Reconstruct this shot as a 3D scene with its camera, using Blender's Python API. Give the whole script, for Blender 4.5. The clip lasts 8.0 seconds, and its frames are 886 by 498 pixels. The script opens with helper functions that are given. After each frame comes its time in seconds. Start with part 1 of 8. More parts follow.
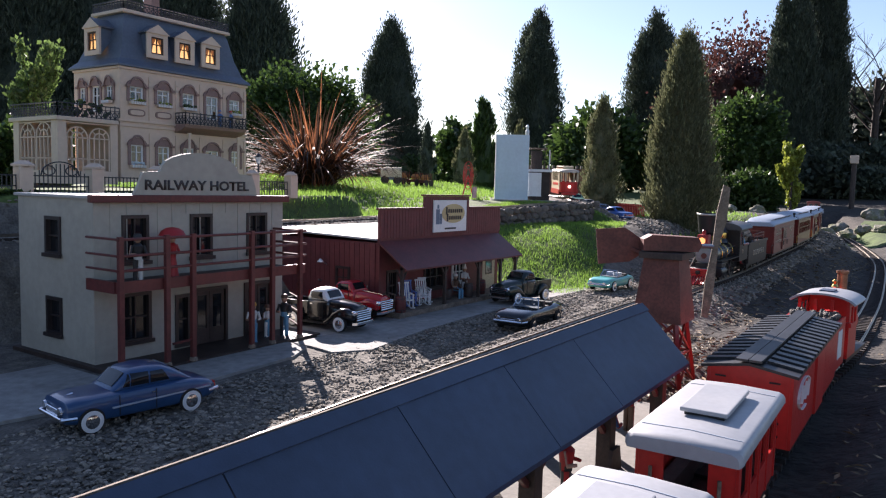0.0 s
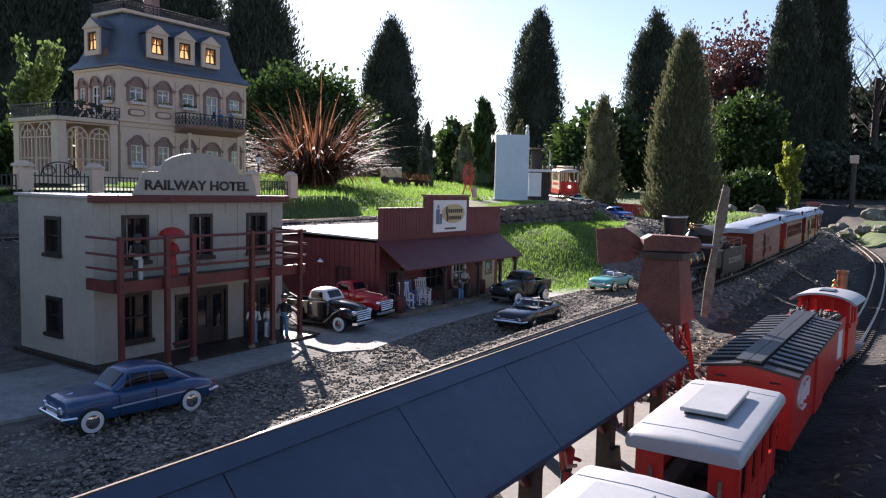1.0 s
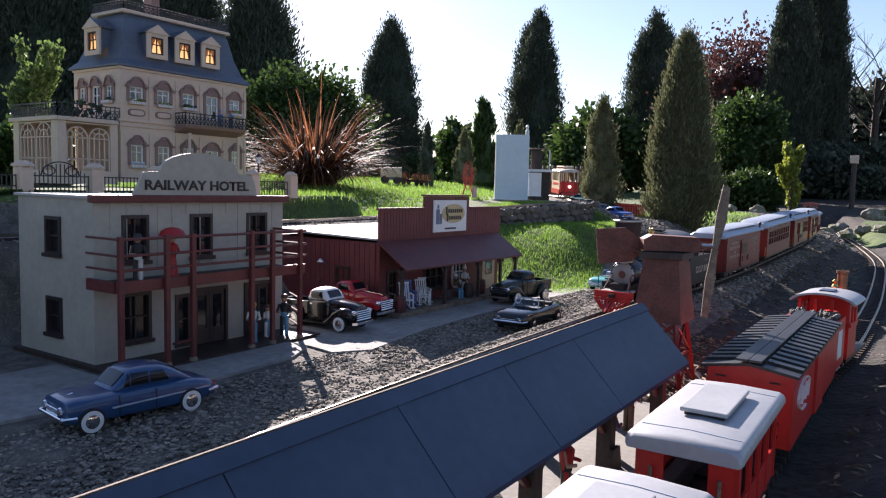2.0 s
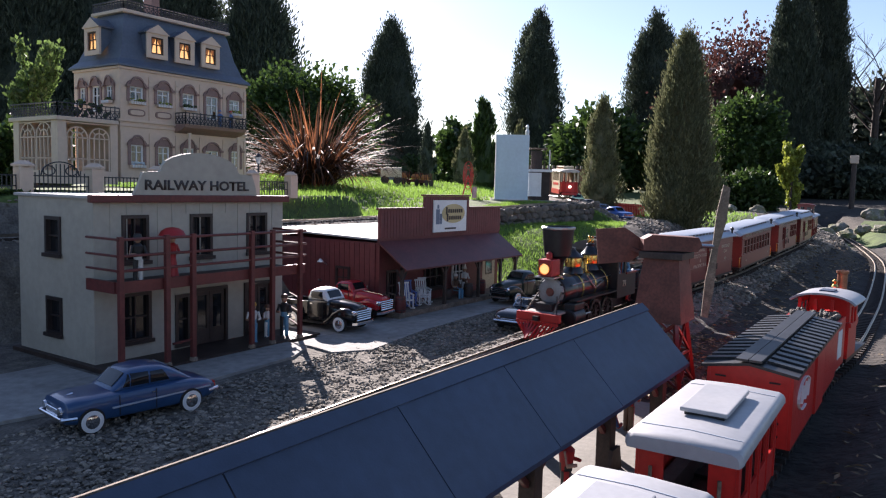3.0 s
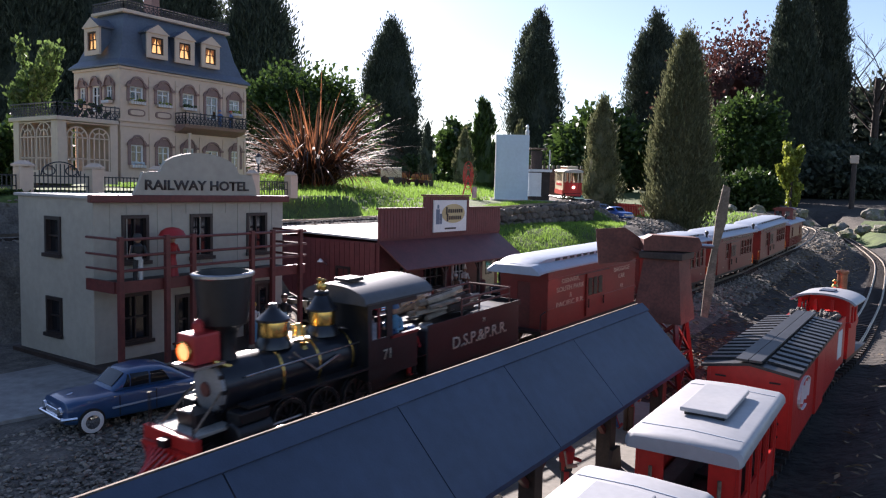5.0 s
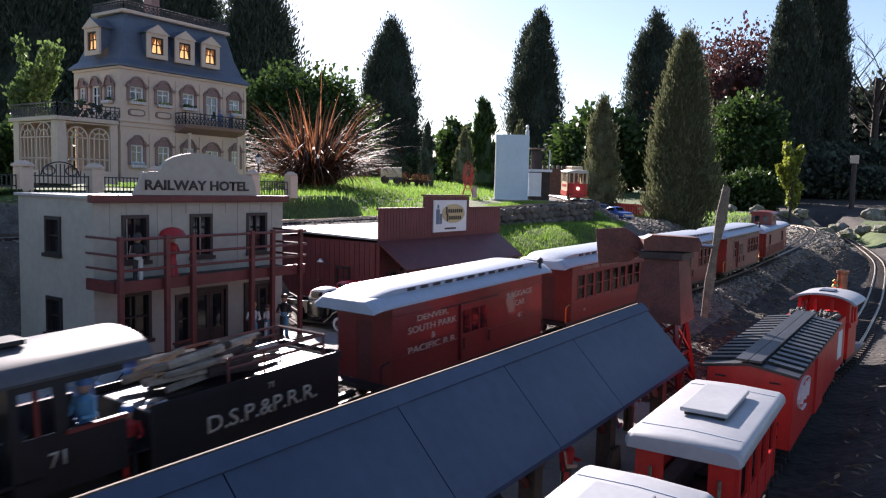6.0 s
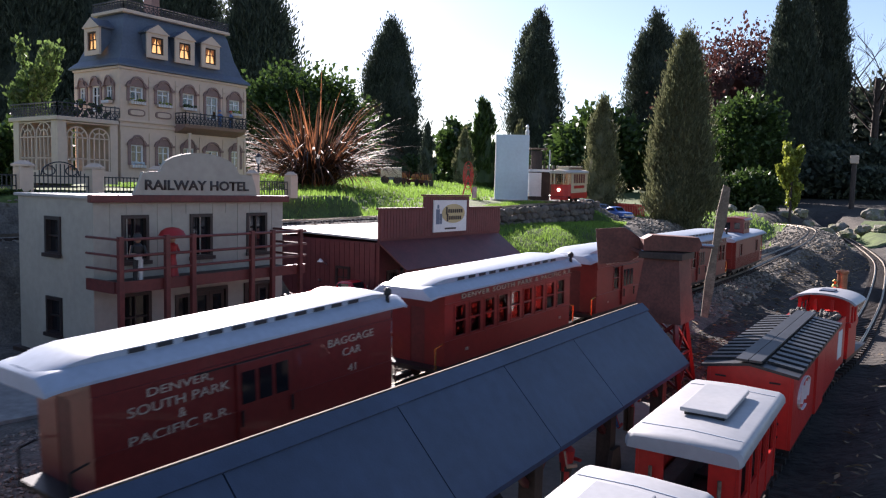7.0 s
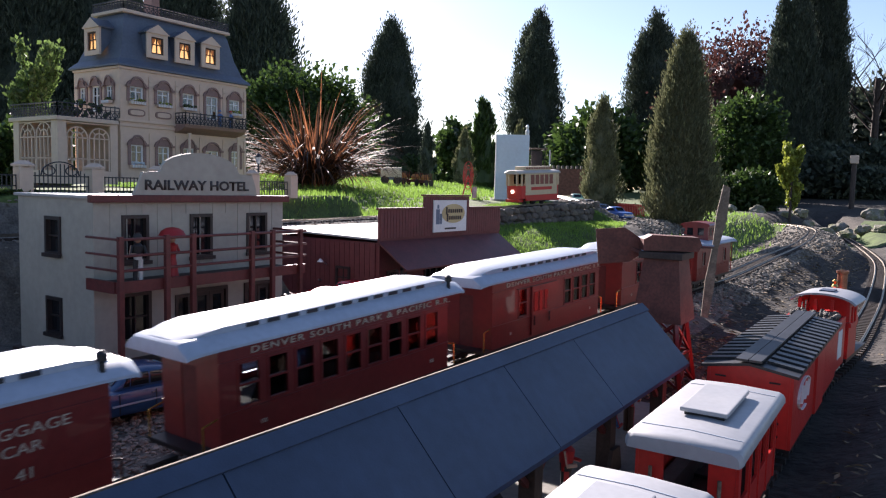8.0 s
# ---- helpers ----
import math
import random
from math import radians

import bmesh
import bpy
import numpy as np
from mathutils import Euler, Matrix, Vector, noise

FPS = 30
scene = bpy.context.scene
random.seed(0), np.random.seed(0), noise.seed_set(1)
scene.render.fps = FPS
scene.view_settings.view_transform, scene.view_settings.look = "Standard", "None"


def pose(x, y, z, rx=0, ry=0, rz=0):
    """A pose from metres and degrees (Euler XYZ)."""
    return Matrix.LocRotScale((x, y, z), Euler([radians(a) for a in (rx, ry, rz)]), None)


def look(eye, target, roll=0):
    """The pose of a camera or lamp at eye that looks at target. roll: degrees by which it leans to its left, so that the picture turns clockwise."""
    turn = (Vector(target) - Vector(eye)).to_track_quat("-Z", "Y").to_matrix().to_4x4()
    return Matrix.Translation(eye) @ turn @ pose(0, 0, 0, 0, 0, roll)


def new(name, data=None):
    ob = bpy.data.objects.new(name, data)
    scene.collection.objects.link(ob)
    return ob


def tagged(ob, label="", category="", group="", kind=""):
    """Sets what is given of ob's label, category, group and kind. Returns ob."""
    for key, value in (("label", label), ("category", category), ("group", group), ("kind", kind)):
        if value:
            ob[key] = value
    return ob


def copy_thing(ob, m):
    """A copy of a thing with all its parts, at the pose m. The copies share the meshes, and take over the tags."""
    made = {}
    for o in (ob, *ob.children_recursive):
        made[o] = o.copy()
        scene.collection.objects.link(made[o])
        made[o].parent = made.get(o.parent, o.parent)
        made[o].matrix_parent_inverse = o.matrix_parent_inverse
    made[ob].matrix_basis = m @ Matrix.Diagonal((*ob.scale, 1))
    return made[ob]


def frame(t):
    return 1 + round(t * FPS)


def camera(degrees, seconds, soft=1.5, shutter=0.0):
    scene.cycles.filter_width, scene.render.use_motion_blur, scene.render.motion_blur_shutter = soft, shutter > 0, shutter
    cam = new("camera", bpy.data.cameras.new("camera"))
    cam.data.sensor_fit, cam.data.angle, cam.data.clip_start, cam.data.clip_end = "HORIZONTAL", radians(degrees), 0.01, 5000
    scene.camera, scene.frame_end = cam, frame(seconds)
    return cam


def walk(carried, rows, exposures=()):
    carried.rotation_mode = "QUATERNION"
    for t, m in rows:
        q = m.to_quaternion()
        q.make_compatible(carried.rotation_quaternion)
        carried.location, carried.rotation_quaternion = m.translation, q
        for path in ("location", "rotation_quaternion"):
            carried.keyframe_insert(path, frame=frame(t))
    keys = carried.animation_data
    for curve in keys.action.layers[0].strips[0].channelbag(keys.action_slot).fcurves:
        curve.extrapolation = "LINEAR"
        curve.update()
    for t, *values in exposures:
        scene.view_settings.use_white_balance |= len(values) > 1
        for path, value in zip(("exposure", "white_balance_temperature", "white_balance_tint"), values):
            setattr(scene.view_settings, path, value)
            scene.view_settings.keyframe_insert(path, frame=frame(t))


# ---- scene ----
from mathutils import kdtree

# one lens, and a camera that stands still on a low wall
cam = camera(61.97, 8.0, soft=1.2, shutter=0.3)
EYE = Vector((0.0, 0.0, 0.3385))
VIEW = Matrix(((0.55732452, 0.05589569, -0.82841116, 0.0), (-0.82994494, 0.06646256, -0.55387194, 0.0), (0.02409927, 0.99622206, 0.08343156, 0.3385), (0, 0, 0, 1)))
walk(cam, [(0.0, VIEW), (8.0, VIEW)], exposures=[(0.0, 1.43, 6350, 22), (8.0, 1.43, 6350, 22)])

# ---- daylight: a low sun behind the village, clear sky ----
SUN_EL, SUN_AZ = radians(26), radians(50)
world = bpy.data.worlds.new("sky")
scene.world = world
world.use_nodes = True
wn = world.node_tree.nodes
sky = wn.new("ShaderNodeTexSky")
sky.sky_type, sky.sun_disc = "NISHITA", False
sky.sun_elevation, sky.sun_rotation = SUN_EL, radians(90) - SUN_AZ
sky.air_density, sky.dust_density, sky.ozone_density = 1.0, 0.3, 2.0
world.node_tree.links.new(sky.outputs[0], wn["Background"].inputs[0])
wn["Background"].inputs[1].default_value = 0.058
sun = new("sun", bpy.data.lights.new("sun", "SUN"))
sun.data.energy, sun.data.angle, sun.data.color = 5.0, radians(0.5), (1.0, 0.94, 0.84)
SUNWARD = Vector((math.cos(SUN_AZ) * math.cos(SUN_EL), math.sin(SUN_AZ) * math.cos(SUN_EL), math.sin(SUN_EL)))
sun.matrix_world = look(SUNWARD * 20, (0, 0, 0))


# ---- materials ----
def mat(name, base, rough=0.6, metal=0.0, var=0.15, size=0.05, bump=0.0, bump_size=None, tint=None, per_object=0.0, per_island=0.0, coat=0.0, through_light=0.0):
    """base colour varied at two scales of noise; tint: the colour of the stains; per_object, per_island: spread of brightness."""
    m = bpy.data.materials.new(name)
    m.use_nodes = True
    n, link = m.node_tree.nodes, m.node_tree.links.new
    b = n["Principled BSDF"]
    co = n.new("ShaderNodeTexCoord").outputs["Object"]
    big, fine = n.new("ShaderNodeTexNoise"), n.new("ShaderNodeTexNoise")
    for tex, s in ((big, 1 / size), (fine, 7 / size)):
        tex.inputs["Scale"].default_value, tex.inputs["Detail"].default_value = s, 4
        link(co, tex.inputs["Vector"])
    ramp = n.new("ShaderNodeMapRange")
    ramp.inputs[1].default_value, ramp.inputs[2].default_value = 0.35, 0.7
    link(big.outputs[0], ramp.inputs[0])
    mix = n.new("ShaderNodeMix")
    mix.data_type = "RGBA"
    t = tint or tuple(c * (1 - 1.6 * var) for c in base)
    mix.inputs[6].default_value, mix.inputs[7].default_value = (*base, 1), (*[max(c, 0) for c in t], 1)
    link(ramp.outputs[0], mix.inputs[0])
    hsv = n.new("ShaderNodeHueSaturation")
    link(mix.outputs[2], hsv.inputs["Color"])
    val = n.new("ShaderNodeMapRange")
    val.inputs[1].default_value, val.inputs[2].default_value = 0.3, 0.7
    val.inputs[3].default_value, val.inputs[4].default_value = 1 - var, 1 + var
    link(fine.outputs[0], val.inputs[0])
    out = val.outputs[0]
    for source, spread in ((("ShaderNodeObjectInfo", "Random"), per_object), (("ShaderNodeNewGeometry", "Random Per Island"), per_island)):
        if spread:
            info, r, mul = n.new(source[0]), n.new("ShaderNodeMapRange"), n.new("ShaderNodeMath")
            r.inputs[3].default_value, r.inputs[4].default_value = 1 - spread, 1 + spread
            link(info.outputs[source[1]], r.inputs[0])
            mul.operation = "MULTIPLY"
            link(out, mul.inputs[0]), link(r.outputs[0], mul.inputs[1])
            out = mul.outputs[0]
    link(out, hsv.inputs["Value"])
    link(hsv.outputs[0], b.inputs["Base Color"])
    b.inputs["Roughness"].default_value, b.inputs["Metallic"].default_value = rough, metal
    b.inputs["Coat Weight"].default_value = coat
    if bump:
        bp, tex = n.new("ShaderNodeBump"), n.new("ShaderNodeTexNoise")
        tex.inputs["Scale"].default_value, tex.inputs["Detail"].default_value = 1 / (bump_size or size / 7), 5
        bp.inputs["Strength"].default_value, bp.inputs["Distance"].default_value = 0.6, bump
        link(co, tex.inputs["Vector"]), link(tex.outputs[0], bp.inputs["Height"]), link(bp.outputs[0], b.inputs["Normal"])
    if through_light:
        tr, add = n.new("ShaderNodeBsdfTranslucent"), n.new("ShaderNodeMixShader")
        link(hsv.outputs[0], tr.inputs[0])
        add.inputs[0].default_value = through_light
        link(b.outputs[0], add.inputs[1]), link(tr.outputs[0], add.inputs[2])
        link(add.outputs[0], n["Material Output"].inputs[0])
    return m


def glass(name, colour=(0.9, 0.95, 1.0), rough=0.02):
    m = bpy.data.materials.new(name)
    m.use_nodes = True
    n, link = m.node_tree.nodes, m.node_tree.links.new
    mix, clear, gloss = n.new("ShaderNodeMixShader"), n.new("ShaderNodeBsdfTransparent"), n.new("ShaderNodeBsdfGlossy")
    fr = n.new("ShaderNodeFresnel")
    clear.inputs[0].default_value, gloss.inputs["Roughness"].default_value = (*colour, 1), rough
    link(fr.outputs[0], mix.inputs[0]), link(clear.outputs[0], mix.inputs[1]), link(gloss.outputs[0], mix.inputs[2])
    link(mix.outputs[0], n["Material Output"].inputs[0])
    return m


def glow(name, colour, power):
    m = mat(name, colour, 0.3)
    b = m.node_tree.nodes["Principled BSDF"]
    b.inputs["Emission Color"].default_value, b.inputs["Emission Strength"].default_value = (*colour, 1), power
    return m


GRAVEL = mat("gravel", (0.165, 0.145, 0.12), 0.95, var=0.35, size=0.03, bump=0.012, bump_size=0.012)
PEBBLE = mat("pebble", (0.235, 0.205, 0.165), 0.9, var=0.15, size=0.02, per_island=0.55)
SOIL = mat("soil", (0.05, 0.041, 0.033), 0.95, var=0.4, size=0.12, bump=0.02, bump_size=0.02)
GRASS = mat("grass_ground", (0.09, 0.135, 0.03), 0.95, var=0.3, size=0.1, bump=0.01, bump_size=0.02)
BLADE = mat("grass_blade", (0.21, 0.35, 0.06), 0.55, var=0.1, size=0.2, per_island=0.35, through_light=0.6)
CONCRETE = mat("concrete", (0.30, 0.29, 0.27), 0.85, var=0.2, size=0.12, bump=0.0015, bump_size=0.004)
STONE = mat("stone", (0.20, 0.17, 0.14), 0.9, var=0.3, size=0.03, bump=0.006, bump_size=0.012, per_object=0.35)
ROCK = mat("rock", (0.26, 0.24, 0.21), 0.9, var=0.3, size=0.08, bump=0.015, bump_size=0.03, tint=(0.14, 0.15, 0.05))
CREAM = mat("cream_paint", (0.34, 0.315, 0.265), 0.6, var=0.07, size=0.1, tint=(0.40, 0.37, 0.31), bump=0.0004, bump_size=0.003)
MAROON = mat("maroon_paint", (0.13, 0.025, 0.022), 0.5, var=0.2, size=0.05)
BARN = mat("barn_red_paint", (0.155, 0.034, 0.034), 0.6, var=0.15, size=0.08, bump=0.0004, bump_size=0.003)
DARKWOOD = mat("dark_wood", (0.055, 0.035, 0.028), 0.6, var=0.3, size=0.03)
SASH = mat("dark_sash", (0.035, 0.024, 0.022), 0.45, var=0.2, size=0.03)
TINROOF = mat("pale_tin_roof", (0.42, 0.41, 0.40), 0.5, var=0.12, size=0.1)
SLATE = mat("blue_grey_roof", (0.036, 0.060, 0.110), 0.55, var=0.12, size=0.1, bump=0.0002, bump_size=0.002)
BLACK = mat("black_plastic", (0.013, 0.013, 0.015), 0.42, var=0.25, size=0.05)
SATIN = mat("black_boiler_paint", (0.012, 0.013, 0.017), 0.3, var=0.2, size=0.05, coat=0.3)
CUTWOOD = mat("split_firewood", (0.34, 0.27, 0.2), 0.75, var=0.25, size=0.015, per_object=0.35)
BRASS = mat("brass", (0.78, 0.52, 0.16), 0.25, 1.0, var=0.1, size=0.02)
STEEL = mat("steel", (0.5, 0.5, 0.5), 0.35, 1.0, var=0.15, size=0.02)
RAIL = mat("rail_metal", (0.38, 0.33, 0.27), 0.4, 1.0, var=0.2, size=0.03)
TIE = mat("brown_tie", (0.05, 0.035, 0.027), 0.8, var=0.3, size=0.03)
SMOKEBOX = mat("grey_smokebox", (0.30, 0.30, 0.30), 0.45, 0.3, var=0.1, size=0.02)
CARRED = mat("car_red", (0.18, 0.02, 0.017), 0.36, var=0.1, size=0.06, coat=0.2)
BRIGHTRED = mat("bright_red", (0.55, 0.025, 0.02), 0.4, var=0.08, size=0.05)
ROOFGREY = mat("grey_car_roof", (0.37, 0.42, 0.50), 0.42, var=0.06, size=0.06)
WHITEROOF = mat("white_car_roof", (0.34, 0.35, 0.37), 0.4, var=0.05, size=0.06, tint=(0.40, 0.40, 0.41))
GOLD = mat("pale_gold_lettering", (0.50, 0.43, 0.33), 0.4, var=0.1, size=0.02)
WHITE = mat("white_paint", (0.78, 0.78, 0.77), 0.5, var=0.05, size=0.05)
RUST = mat("rust_brown_paint", (0.16, 0.05, 0.035), 0.65, var=0.25, size=0.03)
GREYWOOD = mat("weathered_wood", (0.25, 0.19, 0.14), 0.85, var=0.3, size=0.02, bump=0.001, bump_size=0.005)
CHROME = mat("chrome", (0.8, 0.8, 0.82), 0.12, 1.0, var=0.03, size=0.02)
TYRE = mat("tyre_rubber", (0.012, 0.012, 0.012), 0.8, var=0.2, size=0.01)
BLUECAR = mat("blue_car_paint", (0.018, 0.065, 0.165), 0.3, var=0.05, size=0.05, coat=0.6)
BLACKCAR = mat("black_car_paint", (0.008, 0.008, 0.01), 0.2, var=0.1, size=0.05, coat=0.6)
REDCAR = mat("red_car_paint", (0.42, 0.012, 0.018), 0.25, var=0.05, size=0.05, coat=0.6)
GREENCAR = mat("dark_green_car_paint", (0.012, 0.025, 0.02), 0.3, var=0.1, size=0.05, coat=0.5)
TURQ = mat("turquoise_car_paint", (0.10, 0.48, 0.46), 0.3, var=0.05, size=0.05, coat=0.6)
INTERIOR = mat("dark_interior", (0.03, 0.027, 0.025), 0.7, var=0.2, size=0.03)
WALLSTONE = mat("mansion_wall", (0.64, 0.49, 0.38), 0.55, var=0.05, size=0.1)
TRIMBROWN = mat("mansion_trim", (0.25, 0.155, 0.135), 0.55, var=0.08, size=0.05)
MANSARD = mat("mansard_slate", (0.10, 0.125, 0.17), 0.5, var=0.1, size=0.06, bump=0.0006, bump_size=0.006)
IRON = mat("dark_iron", (0.02, 0.022, 0.03), 0.5, var=0.2, size=0.03)
CURTAIN = mat("warm_curtain", (0.6, 0.42, 0.22), 0.8, var=0.2, size=0.03, through_light=0.6)
PALEBLUE = mat("pale_blue_board", (0.55, 0.66, 0.74), 0.6, var=0.05, size=0.1)
FOLIAGE = mat("conifer_foliage", (0.07, 0.09, 0.06), 0.7, var=0.15, size=0.4, per_island=0.5, through_light=0.25)
JUNIPER = mat("juniper_foliage", (0.16, 0.17, 0.085), 0.6, var=0.15, size=0.1, per_island=0.4, through_light=0.35)
HEDGE = mat("hedge_leaf", (0.05, 0.09, 0.02), 0.5, var=0.15, size=0.3, per_island=0.5, through_light=0.4)
YOUNGLEAF = mat("young_leaf", (0.11, 0.17, 0.05), 0.35, var=0.1, size=0.2, per_island=0.4, through_light=0.5)
LIME = mat("lime_leaf", (0.25, 0.29, 0.045), 0.45, var=0.1, size=0.2, per_island=0.4, through_light=0.5)
COPPER = mat("copper_leaf", (0.085, 0.035, 0.03), 0.5, var=0.15, size=0.3, per_island=0.5, through_light=0.45)
FLAX = mat("bronze_flax_leaf", (0.26, 0.105, 0.05), 0.55, var=0.15, size=0.1, per_object=0.45, per_island=0.2, through_light=0.45)
BARK = mat("bark", (0.07, 0.05, 0.04), 0.9, var=0.3, size=0.05, bump=0.005, bump_size=0.02)
PANE = glass("window_glass")
DARKPANE = mat("dark_window_glass", (0.012, 0.013, 0.016), 0.08, var=0.1, size=0.05)


# ---- mesh helpers ----
def box(bm, x0, x1, y0, y1, z0, z1, bevel=0.0):
    v = bmesh.ops.create_cube(bm, size=1, matrix=Matrix.LocRotScale(((x0 + x1) / 2, (y0 + y1) / 2, (z0 + z1) / 2), None, (abs(x1 - x0), abs(y1 - y0), abs(z1 - z0))))["verts"]
    if bevel:
        edges = list({e for p in v for e in p.link_edges})
        bmesh.ops.bevel(bm, geom=edges, offset=bevel, segments=2, affect="EDGES", profile=0.6)
    return bm


def rod(bm, a, b, r0, r1=None, n=10):
    a, b = Vector(a), Vector(b)
    d = b - a
    m = Matrix.Translation((a + b) / 2) @ d.to_track_quat("Z", "Y").to_matrix().to_4x4()
    bmesh.ops.create_cone(bm, cap_ends=True, segments=n, radius1=r0, radius2=r0 if r1 is None else r1, depth=d.length, matrix=m)
    return bm


def bar(bm, a, b, w, h=None):
    """A square bar from a to b."""
    a, b = Vector(a), Vector(b)
    d = b - a
    q = d.to_track_quat("Z", "Y" if abs(d.normalized().y) < 0.9 else "X")
    bmesh.ops.create_cube(bm, size=1, matrix=Matrix.Translation((a + b) / 2) @ q.to_matrix().to_4x4() @ Matrix.Diagonal((w, h or w, d.length, 1)))
    return bm


def lathe(bm, profile, centre, axis="z", n=20, caps=True):
    """profile: (radius, height) along the axis."""
    rings = []
    for r, h in profile:
        ring = []
        for i in range(n):
            a = 2 * math.pi * i / n
            c, s = r * math.cos(a), r * math.sin(a)
            p = {"z": (c, s, h), "x": (h, c, s), "y": (c, h, s)}[axis]
            ring.append(bm.verts.new(Vector(centre) + Vector(p)))
        rings.append(ring)
    for a, b in zip(rings, rings[1:]):
        for i in range(n):
            bm.faces.new((a[i], a[(i + 1) % n], b[(i + 1) % n], b[i]))
    if caps:
        bm.faces.new(rings[0][::-1]), bm.faces.new(rings[-1])
    return bm


def slab(bm, outline, axis, a, b):
    """Extrude a closed outline from a to b along an axis; the outline gives the two other coordinates in order."""
    def place(p, w):
        return {"x": (w, p[0], p[1]), "y": (p[0], w, p[1]), "z": (p[0], p[1], w)}[axis]
    one, two = [bm.verts.new(place(p, a)) for p in outline], [bm.verts.new(place(p, b)) for p in outline]
    bm.faces.new(one), bm.faces.new(two[::-1])
    for i in range(len(outline)):
        j = (i + 1) % len(outline)
        bm.faces.new((one[i], two[i], two[j], one[j]))
    return bm


def loft(bm, sections):
    """Join closed rings of equal length, with end caps."""
    rings = [[bm.verts.new(p) for p in s] for s in sections]
    for a, b in zip(rings, rings[1:]):
        for i in range(len(a)):
            j = (i + 1) % len(a)
            bm.faces.new((a[i], b[i], b[j], a[j]))
    bm.faces.new(rings[0][::-1]), bm.faces.new(rings[-1])
    return bm


def finish(name, bm, material, smooth=False):
    bmesh.ops.recalc_face_normals(bm, faces=bm.faces[:])
    me = bpy.data.meshes.new(name)
    bm.to_mesh(me)
    bm.free()
    me.materials.append(material)
    if smooth:
        me.shade_smooth()
        me.set_sharp_from_angle(angle=radians(38))
    return me


def part(name, bm, material, parent, label="", smooth=False, at=None):
    ob = new(name, finish(name, bm, material, smooth))
    ob.parent = parent
    if at is not None:
        ob.matrix_basis = at
    return tagged(ob, label) if label else ob


def share(name, data, parent, at):
    ob = new(name, data)
    ob.parent = parent
    ob.matrix_basis = at
    return ob


def thing(name, at, label, category, group="", kind=""):
    ob = new(name)
    ob.empty_display_size = 0.02
    ob.matrix_basis = at
    return tagged(ob, label, category, group, kind)


def single(name, bm, material, label, category, group="", kind="", at=None, smooth=False):
    ob = new(name, finish(name, bm, material, smooth))
    if at is not None:
        ob.matrix_basis = at
    return tagged(ob, label, category, group, kind)


def B():
    return bmesh.new()


def lettering(parent, words, at, height, material, width=None, name="lettering", label="", depth=0.0006, spacing=1.0, bold=0.012):
    """Words in the built-in font, as a mesh; at: pose of the middle of the text, which lies in its own xy plane."""
    cu = bpy.data.curves.new("words", "FONT")
    cu.body, cu.size, cu.extrude, cu.align_x, cu.align_y = words, 1.0, 0.0, "CENTER", "CENTER"
    cu.space_character, cu.offset = spacing, bold
    cu.resolution_u = 3
    tmp = new("words", cu)
    bpy.context.view_layer.update()
    me = bpy.data.meshes.new_from_object(tmp.evaluated_get(bpy.context.evaluated_depsgraph_get()))
    bpy.data.objects.remove(tmp)
    xs, ys = [v.co.x for v in me.vertices], [v.co.y for v in me.vertices]
    ky = height / (max(ys) - min(ys))
    kx = width / (max(xs) - min(xs)) if width else ky
    mx, my = (max(xs) + min(xs)) / 2, (max(ys) + min(ys)) / 2
    bm = B()
    bm.from_mesh(me)
    for v in bm.verts:
        v.co = ((v.co.x - mx) * kx, (v.co.y - my) * ky, 0)
    up = bmesh.ops.extrude_face_region(bm, geom=bm.faces[:])["geom"]
    for v in up:
        if isinstance(v, bmesh.types.BMVert):
            v.co.z += depth
    return part(name, bm, material, parent, label, at=at)


def S(a, b, v):
    t = min(max((v - a) / (b - a), 0.0), 1.0)
    return t * t * (3 - 2 * t)


# ---- the two garden tracks: plan and rail height ----
def curve_points(knots, step=0.05):
    """A smooth line through knots, sampled evenly."""
    pts = [Vector(k) for k in knots]
    pts = [2 * pts[0] - pts[1]] + pts + [2 * pts[-1] - pts[-2]]
    out = []
    for i in range(1, len(pts) - 2):
        p0, p1, p2, p3 = pts[i - 1:i + 3]
        for k in range(16):
            t = k / 16
            out.append(0.5 * (2 * p1 + (p2 - p0) * t + (2 * p0 - 5 * p1 + 4 * p2 - p3) * t * t + (3 * p1 - p0 - 3 * p2 + p3) * t ** 3))
    out.append(pts[-2])
    run, dist = [out[0]], 0.0
    for a, b in zip(out, out[1:]):
        seg = (b - a).length
        while dist + seg >= step:
            a = a + (b - a) * ((step - dist) / seg)
            seg = (b - a).length
            run.append(a)
            dist = 0.0
        dist += seg
    return run


def on_line(line, s, step=0.05):
    k = min(max(s / step, 0), len(line) - 1.001)
    i = int(k)
    return line[i].lerp(line[i + 1], k - i)


